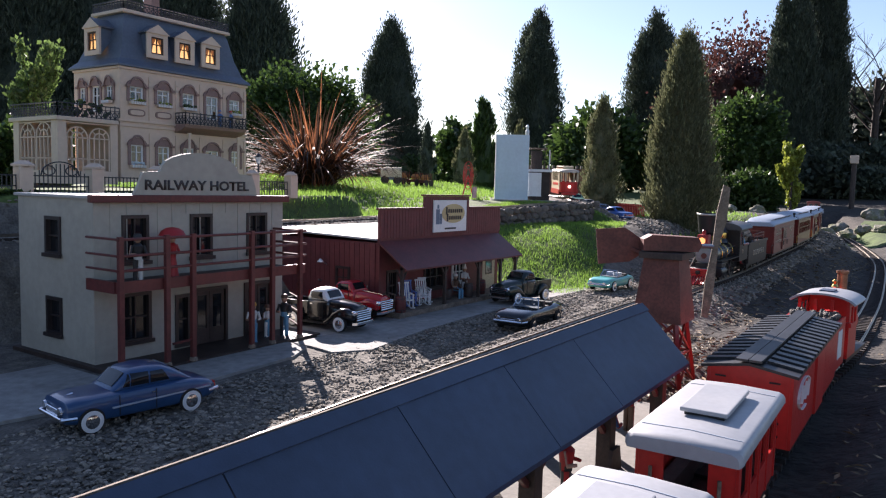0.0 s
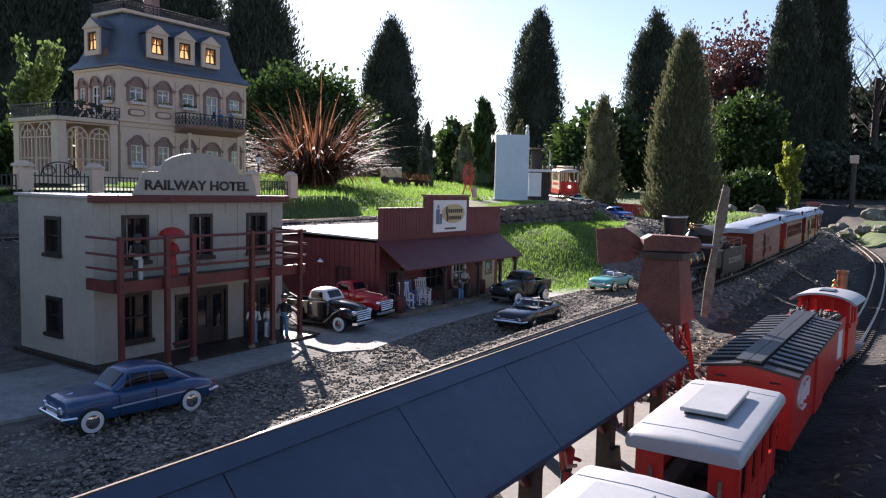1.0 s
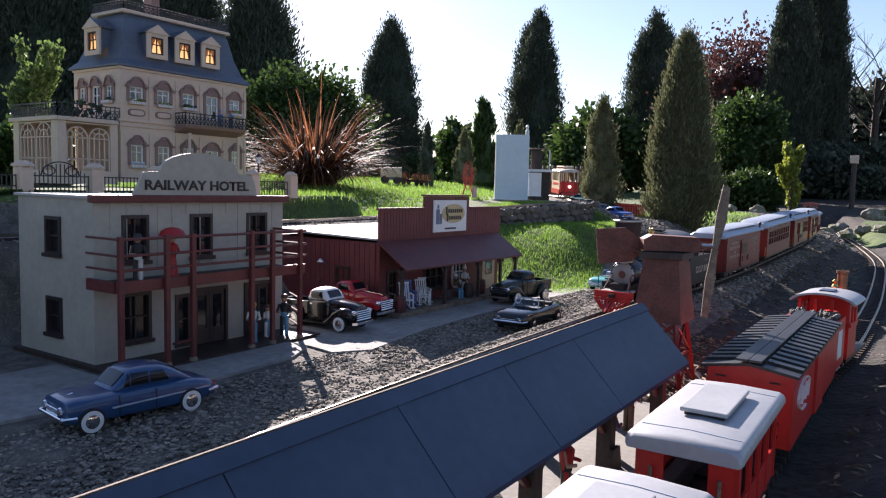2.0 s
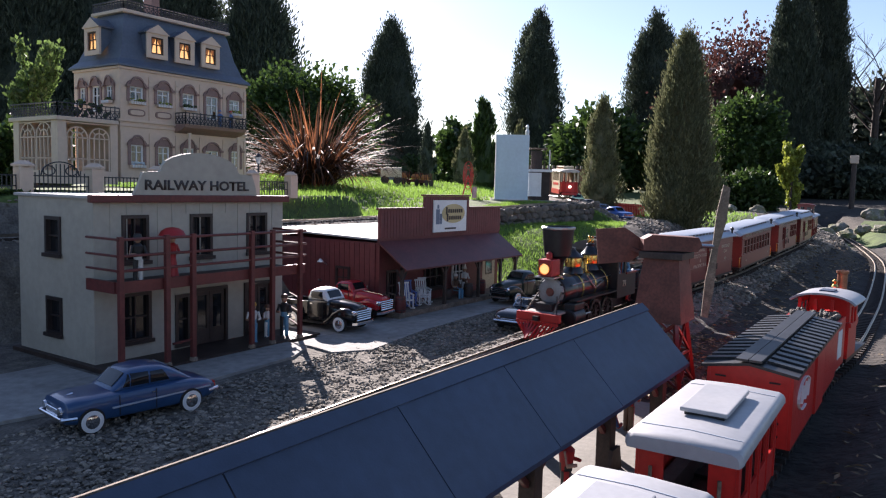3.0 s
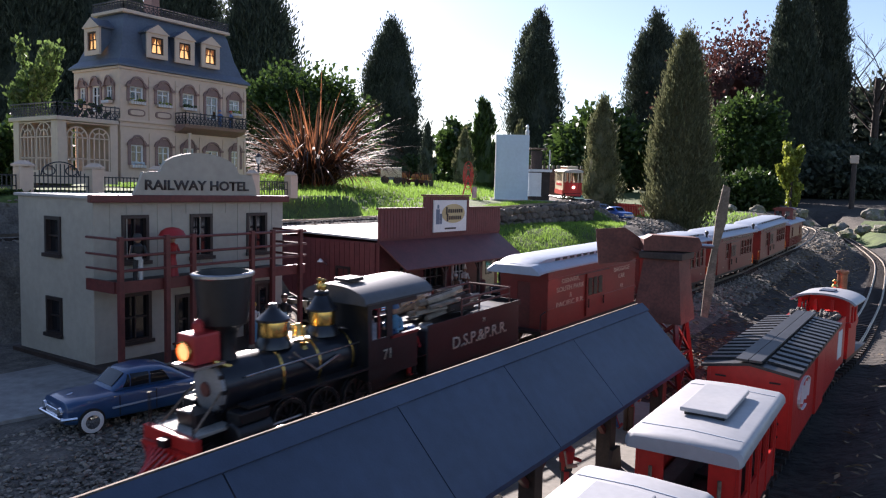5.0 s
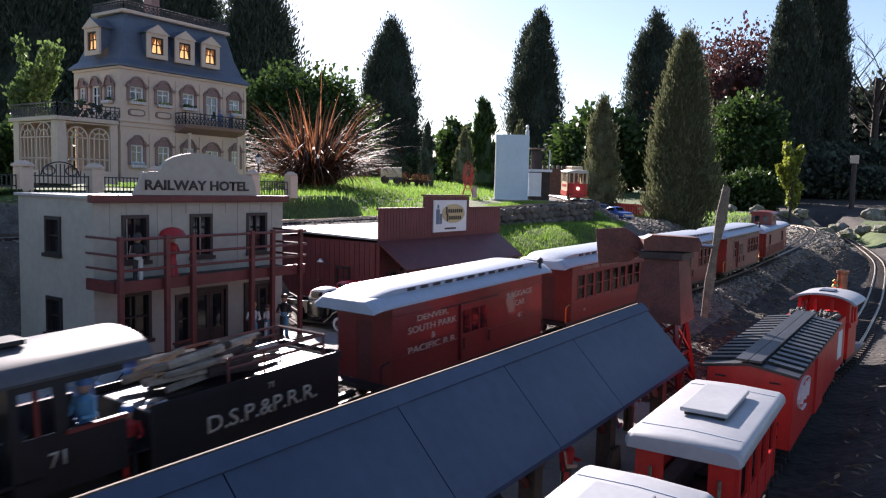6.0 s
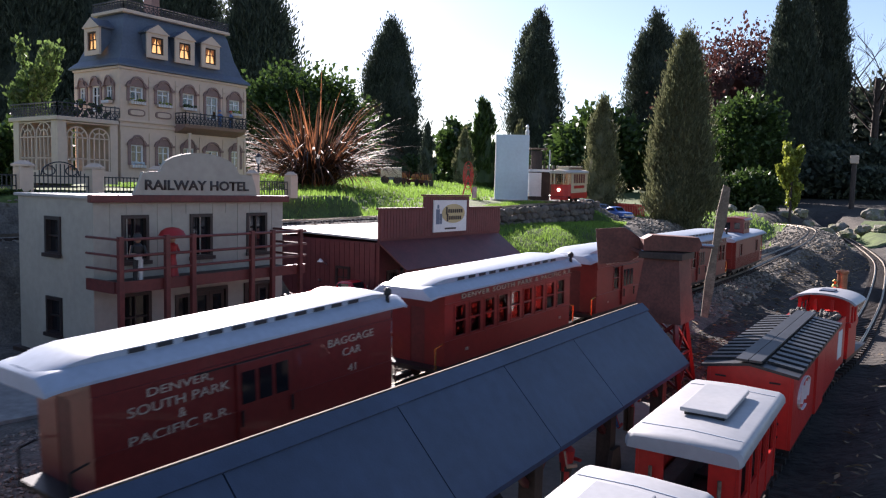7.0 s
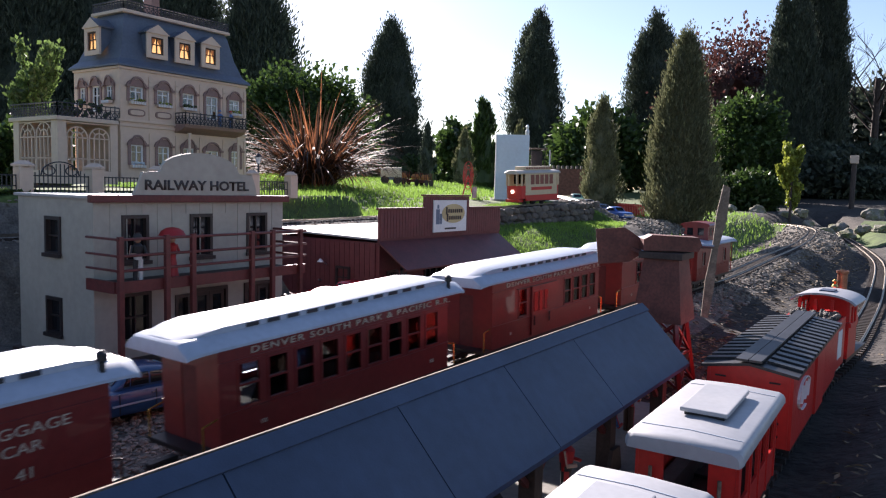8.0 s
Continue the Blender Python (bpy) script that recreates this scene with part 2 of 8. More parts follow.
STATION = curve_points([(-1.6, 0.77, -0.02), (-0.6, 0.726, -0.014), (0.2, 0.691, 0.004), (0.5, 0.678, 0.0175), (1.0, 0.656, 0.038), (1.5, 0.6345, 0.051), (2.0, 0.613, 0.058), (2.65, 0.587, 0.066), (3.0, 0.575, 0.079), (3.35, 0.565, 0.092),
                        (4.1, 0.575, 0.103), (4.9, 0.63, 0.11), (5.5, 0.70, 0.115), (5.9, 0.80, 0.118), (6.2, 0.96, 0.12), (6.4, 1.2, 0.122), (6.45, 1.6, 0.125), (6.3, 2.2, 0.13)])
SIDING = curve_points([(-0.6, 0.170, -0.03), (0.3, 0.185, -0.03), (0.7, 0.1925, -0.03), (1.1, 0.199, -0.03), (1.6, 0.197, -0.03), (1.95, 0.174, -0.03), (2.4, 0.166, -0.03), (3.3, 0.18, -0.03), (4.7, 0.248, -0.03), (5.67, 0.362, -0.03), (7.0, 0.58, -0.025), (8.3, 0.84, -0.01), (9.2, 1.1, 0.0)])
TRAMWAY = curve_points([(-0.9, 1.70, 0.205), (0.3, 1.71, 0.208), (1.2, 1.74, 0.212), (1.77, 1.81, 0.216), (2.27, 1.82, 0.221), (2.6, 1.75, 0.234), (2.88, 1.65, 0.255), (3.1, 1.585, 0.27), (3.3, 1.555, 0.277), (3.5, 1.555, 0.283), (3.69, 1.625, 0.29), (3.97, 1.82, 0.302), (4.1, 1.92, 0.307), (4.6, 2.3, 0.315), (5.4, 2.8, 0.33)])


def plan_tree(line):
    tree = kdtree.KDTree(len(line))
    for i, p in enumerate(line):
        tree.insert((p.x, p.y, 0), i)
    tree.balance()
    return tree


PLANS = {id(line): plan_tree(line) for line in (STATION, SIDING, TRAMWAY)}


def nearest(line, x, y):
    return line[PLANS[id(line)].find((x, y, 0))[1]]


def near(line, x, y):
    best = nearest(line, x, y)
    return math.hypot(best.x - x, best.y - y), best.z


# ---- ground ----
def land(x, y):
    """Height of the ground."""
    z = -0.035 * (1 - S(0.28, 0.5, y))
    w = 0.8 * x + 0.6 * y
    z = max(z, 0.185 * S(2.36, 3.2, w) * S(0.85, 1.25, y))
    if -0.9 < x < 5.4 and y > 1.2 and y < 6:
        p = nearest(TRAMWAY, x, y)
        d, bed = math.hypot(p.x - x, p.y - y), p.z - 0.012
        inside = (y > p.y) if x < 3.4 else (y - p.y) * 0.8 - (x - p.x) * 0.6 > 0
        if d < 0.08:
            z = bed
        elif inside:
            lawn = 0.20 + 0.075 * S(2.4, 3.3, x) + 0.115 * S(2.1, 4.2, y) + 0.05 * S(4.2, 8, x) * S(2.5, 4, y)
            if x < 2.5:
                lawn = max(lawn, 0.295 * (1 - S(2.25, 2.5, x)))
            z = bed + (lawn - bed) * S(0.08, 0.08 + (0.05 if x < 2.3 else 0.35), d)
        else:
            z = max(z, bed - (5.0 if 2.68 < x < 3.45 else 0.55 if x > 3.45 else 3.0 if x < 1.35 else 1.0) * (d - 0.08))
    elif y > 1.2:
        z = max(z, 0.40 * S(3, 6, y))
    if -1.7 < x < 7 and y < 2.4:
        d, zr = near(STATION, x, y)
        z = max(z, zr - 0.013 - 0.42 * max(0.0, d - 0.075))
    if x > 6:
        z = max(z, 0.08 * S(6, 9, x) + 0.25 * S(7, 14, x))
    if -0.6 < x < 9.2 and y < 1.3:
        d, zr = near(SIDING, x, y)
        z = zr - 0.015 + (z - zr + 0.015) * S(0.065, 0.2, d)
    return z


def axis_steps(stops):
    out = []
    for a, b, step in stops:
        out += list(np.arange(a, b - 1e-6, step))
    return out + [stops[-1][1]]


def ground():
    xs = axis_steps([(-60, -4, 8), (-4, -1.5, 0.5), (-1.5, 0.2, 0.1), (0.2, 4.6, 0.03), (4.6, 9, 0.08), (9, 20, 0.6), (20, 60, 5), (60, 400, 60)])
    ys = axis_steps([(-300, -20, 40), (-20, -1, 1.5), (-1, -0.2, 0.1), (-0.2, 2.6, 0.03), (2.6, 6, 0.1), (6, 20, 0.7), (20, 60, 5), (60, 400, 60)])
    verts = []
    for y in ys:
        for x in xs:
            z = land(x, y)
            if 0 < x < 9 and 0 < y < 6 and near(SIDING, x, y)[0] > 0.06:
                z += 0.006 * noise.noise((x * 14, y * 14, 0)) * (0.3 if y > 0.95 and x < 2.3 else 1)
            verts.append((x, y, z))
    n = len(xs)
    faces, kind = [], []
    for j in range(len(ys) - 1):
        for i in range(n - 1):
            faces.append((j * n + i, j * n + i + 1, (j + 1) * n + i + 1, (j + 1) * n + i))
            x, y = (xs[i] + xs[i + 1]) / 2, (ys[j] + ys[j + 1]) / 2
            kind.append(zone(x, y))
    me = bpy.data.meshes.new("ground")
    me.from_pydata(verts, [], faces)
    for m in (GRAVEL, GRASS, SOIL):
        me.materials.append(m)
    me.polygons.foreach_set("material_index", kind)
    me.shade_smooth()
    tagged(new("ground", me), "gravel yard rising to mown lawn banks", "ground", kind="structure")


def zone(x, y):
    w = 0.8 * x + 0.6 * y + 0.06 * noise.noise((x * 5, y * 5, 3))
    if x > 6.3 and y < 3 or y < -0.2 or x < -1:
        return 1 if 6.4 < x < 8.5 and 0.0 < y < 0.6 else 2
    if y > 2.35 or (w > 2.36 and y > 0.98 + 0.25 * max(0, x - 2.4) and x < 3.5 and near(TRAMWAY, x, y)[0] > 0.1):
        return 1
    if x < 2.6 and 1.85 < y:
        return 1
    if 3.6 < x < 4.4 and 0.75 < y < 1.1 or (4.2 < x < 6.3 and 0.95 < y < 1.7):
        return 1
    if near(STATION, x, y)[0] < 0.12 or y > 0.45:
        return 0
    return 2


ground()


# ---- small makers used by the buildings ----
def sash_window(parent, x, z, w, h, y, dark=True, face="front", frame_mat=None, bars=(2, 2), pane=None, sill=True):
    """A framed window in a wall plane; face: front (towards -y) or side (towards -x)."""
    at = pose(x, y, z) if face == "front" else pose(y, x, z, rz=-90)
    bm = B()
    t = 0.0065
    for x0, x1, z0, z1 in ((-w / 2, -w / 2 + t, 0, h), (w / 2 - t, w / 2, 0, h), (-w / 2 + t, w / 2 - t, 0, t), (-w / 2 + t, w / 2 - t, h - t, h)):
        box(bm, x0, x1, -0.005, 0.006, z0, z1)
    window = part("window", bm, frame_mat or SASH, parent, at=at)
    bm = B()
    for i in range(1, bars[0]):
        cx = -w / 2 + t + (w - 2 * t) * i / bars[0]
        box(bm, cx - 0.0012, cx + 0.0012, -0.001, 0.003, t, h - t)
    for j in range(1, bars[1]):
        cz = t + (h - 2 * t) * j / bars[1]
        box(bm, -w / 2 + t, w / 2 - t, -0.0005, 0.0035, cz - 0.0015, cz + 0.0015)
    part("glazing_bar", bm, frame_mat or SASH, window)
    part("pane", box(B(), -w / 2 + t, w / 2 - t, 0.004, 0.006, t, h - t), pane or DARKPANE, window)
    if sill:
        part("sill", box(B(), -w / 2 - 0.004, w / 2 + 0.004, -0.009, -0.0052, -0.004, 0.003), frame_mat or SASH, window)
    return window


def wall_with_holes(bm, x0, x1, z0, z1, y0, y1, holes):
    """One wall panel in the xz plane, from y0 to y1 thick, with rectangular holes (x0, x1, z0, z1) through it."""
    xs = sorted({x0, x1, *[v for h in holes for v in h[:2]]})
    zs = sorted({z0, z1, *[v for h in holes for v in h[2:]]})
    corner = {}

    def vert(i, j, y):
        if (i, j, y) not in corner:
            corner[i, j, y] = bm.verts.new((xs[i], y, zs[j]))
        return corner[i, j, y]

    def solid(i, j):
        if not (0 <= i < len(xs) - 1 and 0 <= j < len(zs) - 1):
            return False
        x, z = (xs[i] + xs[i + 1]) / 2, (zs[j] + zs[j + 1]) / 2
        return not any(h[0] <= x <= h[1] and h[2] <= z <= h[3] for h in holes)
    for i in range(len(xs) - 1):
        for j in range(len(zs) - 1):
            if not solid(i, j):
                continue
            ring = [(i, j), (i + 1, j), (i + 1, j + 1), (i, j + 1)]
            bm.faces.new([vert(*c, y0) for c in ring])
            bm.faces.new([vert(*c, y1) for c in reversed(ring)])
            for (a, b), (di, dj) in (((ring[0], ring[1]), (0, -1)), ((ring[1], ring[2]), (1, 0)), ((ring[2], ring[3]), (0, 1)), ((ring[3], ring[0]), (-1, 0))):
                if not solid(i + di, j + dj):
                    bm.faces.new((vert(*a, y0), vert(*a, y1), vert(*b, y1), vert(*b, y0)))
    return bm


# ---- the railway hotel ----
def hotel():
    W, D, H = 0.45, 0.255, 0.303
    h = thing("hotel", pose(0.731, 1.227, 0), "cream two-storey model hotel with maroon balcony and arched sign", "model building")
    upper, lower = [(0.054, 0.109), (0.201, 0.255), (0.345, 0.402)], [(0.049, 0.113), (0.166, 0.201)]
    holes = [(a + 0.004, b - 0.004, 0.19, 0.27) for a, b in upper] + [(0.053, 0.109, 0.042, 0.125), (0.17, 0.197, 0.02, 0.113), (0.21, 0.289, 0.0, 0.12), (0.342, 0.412, 0.0, 0.124)]
    part("front_wall", wall_with_holes(B(), 0, W, 0, H, 0, 0.008, holes), CREAM, h)
    side = [(0.103 + 0.004, 0.157 - 0.004, 0.2, 0.264), (0.107, 0.153, 0.05, 0.114)]
    bm = B()
    wall_with_holes(bm, 0.008, D, 0, H, 0, 0.008, side)
    bmesh.ops.rotate(bm, verts=bm.verts, matrix=Matrix.Rotation(radians(90), 3, "Z"))
    bmesh.ops.translate(bm, verts=bm.verts, vec=(0.008, 0, 0))
    part("side_wall", bm, CREAM, h)
    part("side_wall", box(B(), W - 0.008, W, 0.008, D, 0, H), CREAM, h)
    part("back_wall", box(B(), 0.008, W - 0.008, D - 0.008, D, 0, H), CREAM, h)
    for i in range(1, 14):
        part("batten", box(B(), W * i / 14 - 0.0008, W * i / 14 + 0.0008, -0.0012, 0.0, 0.17 if i % 3 else 0.275, H - 0.008), CREAM, h)
    part("upper_floor", box(B(), 0.008, W - 0.008, 0.008, D - 0.008, 0.150, 0.156), DARKWOOD, h)
    part("base_board", box(B(), -0.012, W + 0.02, -0.10, D + 0.01, -0.004, 0.008), DARKWOOD, h, "dark timber base board")
    part("roof", box(B(), -0.006, W + 0.006, -0.002, D + 0.006, H, H + 0.006, 0.002), TINROOF, h, "pale flat roof")
    part("cornice", box(B(), -0.012, W + 0.008, -0.014, -0.0025, H - 0.006, H + 0.008, 0.002), MAROON, h, "maroon cornice board")
    # arched sign board
    pts = [(0.072, 0.309), (0.366, 0.309), (0.36, 0.332), (0.352, 0.353), (0.318, 0.355)]
    for i in range(13):
        a = math.pi * i / 12
        pts.append((0.222 + 0.092 * math.cos(a), 0.358 + 0.036 * math.sin(a)))
    pts += [(0.126, 0.355), (0.092, 0.353), (0.084, 0.332)]
    sign = part("sign_board", slab(B(), pts, "y", -0.010, -0.003), CREAM, h)
    lettering(sign, "RAILWAY HOTEL", pose(0.219, -0.010, 0.330, rx=90), 0.0195, SASH, 0.247, label="dark capital letters", depth=0.001, bold=0.03)
    for i, (a, b) in enumerate(upper):
        sash_window(h, (a + b) / 2, 0.186, b - a, 0.088, 0.002, bars=(2, 2))
    sash_window(h, 0.081, 0.037, 0.064, 0.093, 0.002)
    sash_window(h, 0.1835, 0.016, 0.035, 0.1, 0.002, bars=(1, 2))
    for y, z in ((0.130, 0.196), (0.130, 0.046)):
        sash_window(h, -y + 0.0, z, 0.054, 0.072, 0.002, face="side", bars=(1, 2)).matrix_basis = pose(0.002, y, z, rz=-90)
    for x0, x1, leaves in ((0.206, 0.293, 2), (0.338, 0.416, 2)):
        bm = B()
        box(bm, x0, x0 + 0.006, -0.004, 0.006, 0.008, 0.124), box(bm, x1 - 0.006, x1, -0.004, 0.006, 0.008, 0.124), box(bm, x0 + 0.006, x1 - 0.006, -0.004, 0.006, 0.117, 0.124)
        door = part("door", bm, SASH, h, "dark double door")
        for k in range(leaves):
            a = x0 + 0.0065 + (x1 - x0 - 0.013) / leaves * k
            b = a + (x1 - x0 - 0.013) / leaves - 0.001
            bm = B()
            for q in ((a, a + 0.007, 0.009, 0.116), (b - 0.007, b, 0.009, 0.116), (a + 0.007, b - 0.007, 0.009, 0.04), (a + 0.007, b - 0.007, 0.108, 0.116)):
                box(bm, q[0], q[1], 0.0, 0.005, q[2], q[3])
            part("door_leaf", bm, DARKWOOD, door)
            part("door_pane", box(B(), a + 0.007, b - 0.007, 0.002, 0.003, 0.04, 0.108), DARKPANE, door)
    # balcony
    y0, y1 = -0.087, -0.002
    bal = part("balcony_floor", box(B(), -0.010, 0.425, y0, y1, 0.150, 0.158), DARKWOOD, h)
    part("balcony_beam", box(B(), -0.014, 0.428, y0 - 0.006, y0 - 0.0005, 0.146, 0.166), MAROON, bal)
    part("balcony_beam", box(B(), -0.016, -0.0105, y0, y1, 0.146, 0.166), MAROON, bal)
    for x in (-0.011, 0.079, 0.134, 0.274, 0.329, 0.408):
        part("post", box(B(), x - 0.0045, x + 0.0045, y0 - 0.015, y0 - 0.0065, 0.006, 0.243, 0.001), MAROON, h)
        part("post_foot", lathe(B(), [(0.008, 0.0), (0.007, 0.006), (0.004, 0.008)], (x, y0 - 0.011, 0.007), n=8), GREYWOOD, h)
    for z in (0.185, 0.21, 0.238):
        part("handrail", rod(B(), (-0.018, y0 - 0.011, z), (0.425, y0 - 0.011, z), 0.0026, n=6), MAROON, h)
        part("handrail", rod(B(), (-0.014, y0 - 0.012, z), (-0.014, -0.001, z), 0.0022, n=6), MAROON, h)
        part("handrail", rod(B(), (0.422, y0 - 0.012, z), (0.422, -0.001, z), 0.0026, n=6), MAROON, h)
    part("brace", rod(B(), (0.09, y0 - 0.011, 0.045), (0.134, y0 - 0.011, 0.048), 0.0022, n=6), MAROON, h)
    for z in (0.03, 0.06, 0.09):
        part("end_rail", rod(B(), (0.412, y0 - 0.011, z), (0.445, -0.03, z + 0.004), 0.0022, n=6), MAROON, h)


hotel()


# ---- the store ----
def store():
    st = thing("store", pose(1.498, 1.2, 0), "barn-red model country store with porch and false front", "model building")
    W, D = 0.625, 0.40
    front = [(0.345, 0.42, 0.05, 0.118), (0.527, 0.606, 0.012, 0.118), (0.03, 0.075, 0.03, 0.115), (0.2, 0.3, 0.045, 0.115)]
    wall = part("front_wall", wall_with_holes(B(), 0, W, 0.0, 0.2, 0.0, 0.008, front), BARN, st)
    for i in range(48):
        x = W * (i + 0.5) / 48
        top = 0.312 if 0.201 < x < 0.429 else 0.276
        part("board", box(B(), x - W / 96 + 0.0007, x + W / 96 - 0.0007, -0.004, 0.004, 0.2005, top), BARN, st)
    part("false_front_backing", box(B(), 0.001, W - 0.001, 0.004, 0.008, 0.2, 0.275), BARN, st)
    part("false_front_backing", box(B(), 0.202, 0.428, 0.004, 0.008, 0.275, 0.311), BARN, st)
    part("coping", box(B(), -0.004, 0.2, -0.007, 0.011, 0.276, 0.281), MAROON, st)
    part("coping", box(B(), 0.43, W + 0.004, -0.007, 0.011, 0.276, 0.281), MAROON, st)
    part("coping", box(B(), 0.196, 0.434, -0.007, 0.011, 0.3125, 0.317), MAROON, st)
    for x0, x1 in ((0, 0.008), (W - 0.008, W)):
        part("side_wall", box(B(), x0, x1, 0.008, D, 0.0, 0.19), BARN, st)
    for i in range(22):
        y = 0.012 + (D - 0.012) * i / 22
        part("side_board", box(B(), -0.004, 0.0, y, y + 0.0165, 0.0, 0.186), BARN, st)
    part("back_wall", box(B(), 0.008, W - 0.008, D - 0.008, D, 0, 0.19), BARN, st)
    part("roof", slab(B(), [(0.0085, 0.196), (D + 0.01, 0.206), (D + 0.01, 0.211), (0.0085, 0.201)], "x", -0.008, W + 0.008), TINROOF, st, "pale flat tin roof")
    # sign with plain shapes in the colours of the printed emblem
    sg = part("sign_board", box(B(), 0.234, 0.408, -0.0085, -0.0045, 0.209, 0.301), WHITE, st, "white printed sign with plain tan emblem")
    bm = B()
    pts = []
    for i in range(28):
        a = 2 * math.pi * i / 28
        r = 1 + 0.1 * math.cos(2 * a)
        pts.append((0.335 + 0.056 * r * math.cos(a), 0.262 + 0.031 * r * math.sin(a)))
    tan = mat("tan_print", (0.55, 0.44, 0.22), 0.5, var=0.05)
    part("emblem", slab(bm, pts, "y", -0.0095, -0.0087), tan, sg)
    for z, x0, n in ((0.270, 0.305, 7), (0.25, 0.31, 6)):
        part("emblem_bar", box(B(), x0 - 0.012, x0 - 0.004, -0.0104, -0.0097, z - 0.011, z + 0.011), DARKWOOD, sg)
        for k in range(n):
            part("emblem_bar", box(B(), x0 + 0.0115 * k, x0 + 0.0115 * k + 0.008, -0.0104, -0.0097, z - 0.006, z + 0.005), DARKWOOD, sg)
    bm = B()
    box(bm, 0.244, 0.262, -0.0095, -0.0087, 0.232, 0.275), box(bm, 0.25, 0.258, -0.0095, -0.0087, 0.277, 0.288), box(bm, 0.264, 0.274, -0.0095, -0.0087, 0.232, 0.262)
    part("emblem_picture", bm, mat("blue_grey_print", (0.15, 0.2, 0.28), 0.5), sg)
    part("small_print_bar", box(B(), 0.29, 0.35, -0.0095, -0.0087, 0.216, 0.221), SASH, sg)
    # porch
    part("porch_floor", box(B(), -0.02, 0.62, -0.085, -0.0005, 0.0, 0.016, 0.001), GREYWOOD, st, "grey timber porch floor")
    part("awning", slab(B(), [(-0.0045, 0.194), (-0.098, 0.128), (-0.098, 0.124), (-0.0045, 0.189)], "x", -0.012, 0.612), MAROON, st, "sloping maroon porch awning")
    for x in (-0.006, 0.19, 0.37, 0.5, 0.598):
        p = part("porch_post", box(B(), x - 0.004, x + 0.004, -0.084, -0.076, 0.016, 0.136), DARKWOOD, st)
        for s in (-1, 1):
            part("bracket", bar(B(), (x + s * 0.003, -0.08, 0.1), (x + s * 0.022, -0.08, 0.126), 0.004), DARKWOOD, p)
    part("porch_beam", box(B(), -0.01, 0.604, -0.086, -0.076, 0.1262, 0.133), DARKWOOD, st)
    for x0, x1, z0, z1 in front:
        if z0 < 0.02:
            d = part("door", box(B(), x0, x1, 0.001, 0.005, z0, z1), mat("pale_door", (0.5, 0.42, 0.3), 0.6), st, "pale timber door")
            part("door_pane", box(B(), x0 + 0.02, x1 - 0.02, -0.001, 0.0008, z0 + 0.05, z1 - 0.012), DARKPANE, d)
        else:
            sash_window(st, (x0 + x1) / 2, z0, x1 - x0, z1 - z0, 0.001, frame_mat=WHITE if x0 > 0.3 else SASH, bars=(3, 2))
    sash_window(st, 0, 0, 0.05, 0.06, 0, bars=(2, 2)).matrix_basis = pose(-0.004, 0.12, 0.06, rz=-90)
    part("side_lamp_arm", rod(B(), (-0.004, 0.18, 0.12), (-0.03, 0.18, 0.135), 0.002, n=6), STEEL, st)
    part("side_lamp_shade", lathe(B(), [(0.002, 0.006), (0.009, -0.002), (0.0085, -0.003)], (-0.03, 0.18, 0.132), n=10), WHITE, st)
    part("side_lamp_bracket", rod(B(), (-0.004, 0.2, 0.075), (-0.016, 0.2, 0.078), 0.002, n=6), STEEL, st)


store()


# ---- pavements and road ----
def paving():
    def strip(name, pts, z0, z1, label):
        bm = slab(B(), pts, "z", z0, z1)
        tagged(new(name, finish(name, bm, CONCRETE)), label, "pavement", kind="structure")
    strip("pavement_hotel", [(-0.4, 1.085), (0.45, 1.05), (0.75, 1.0), (1.013, 1.02), (1.09, 1.06), (1.10, 1.125), (0.7, 1.125), (0.7, 1.3), (-0.4, 1.3)], -0.02, 0.005, "grey concrete pavement slab in front of the hotel")
    strip("road", [(1.104, 1.06), (1.09, 0.99), (1.16, 0.945), (1.4, 0.985), (1.8, 1.0), (2.15, 0.985), (2.36, 0.975), (2.42, 1.03), (2.2, 1.112), (1.104, 1.112)], -0.02, 0.004, "worn concrete road past the store")
    strip("forecourt", [(1.19, 1.114), (1.472, 1.114), (1.472, 1.5), (1.19, 1.5)], -0.02, 0.004, "concrete forecourt between hotel and store")


paving()


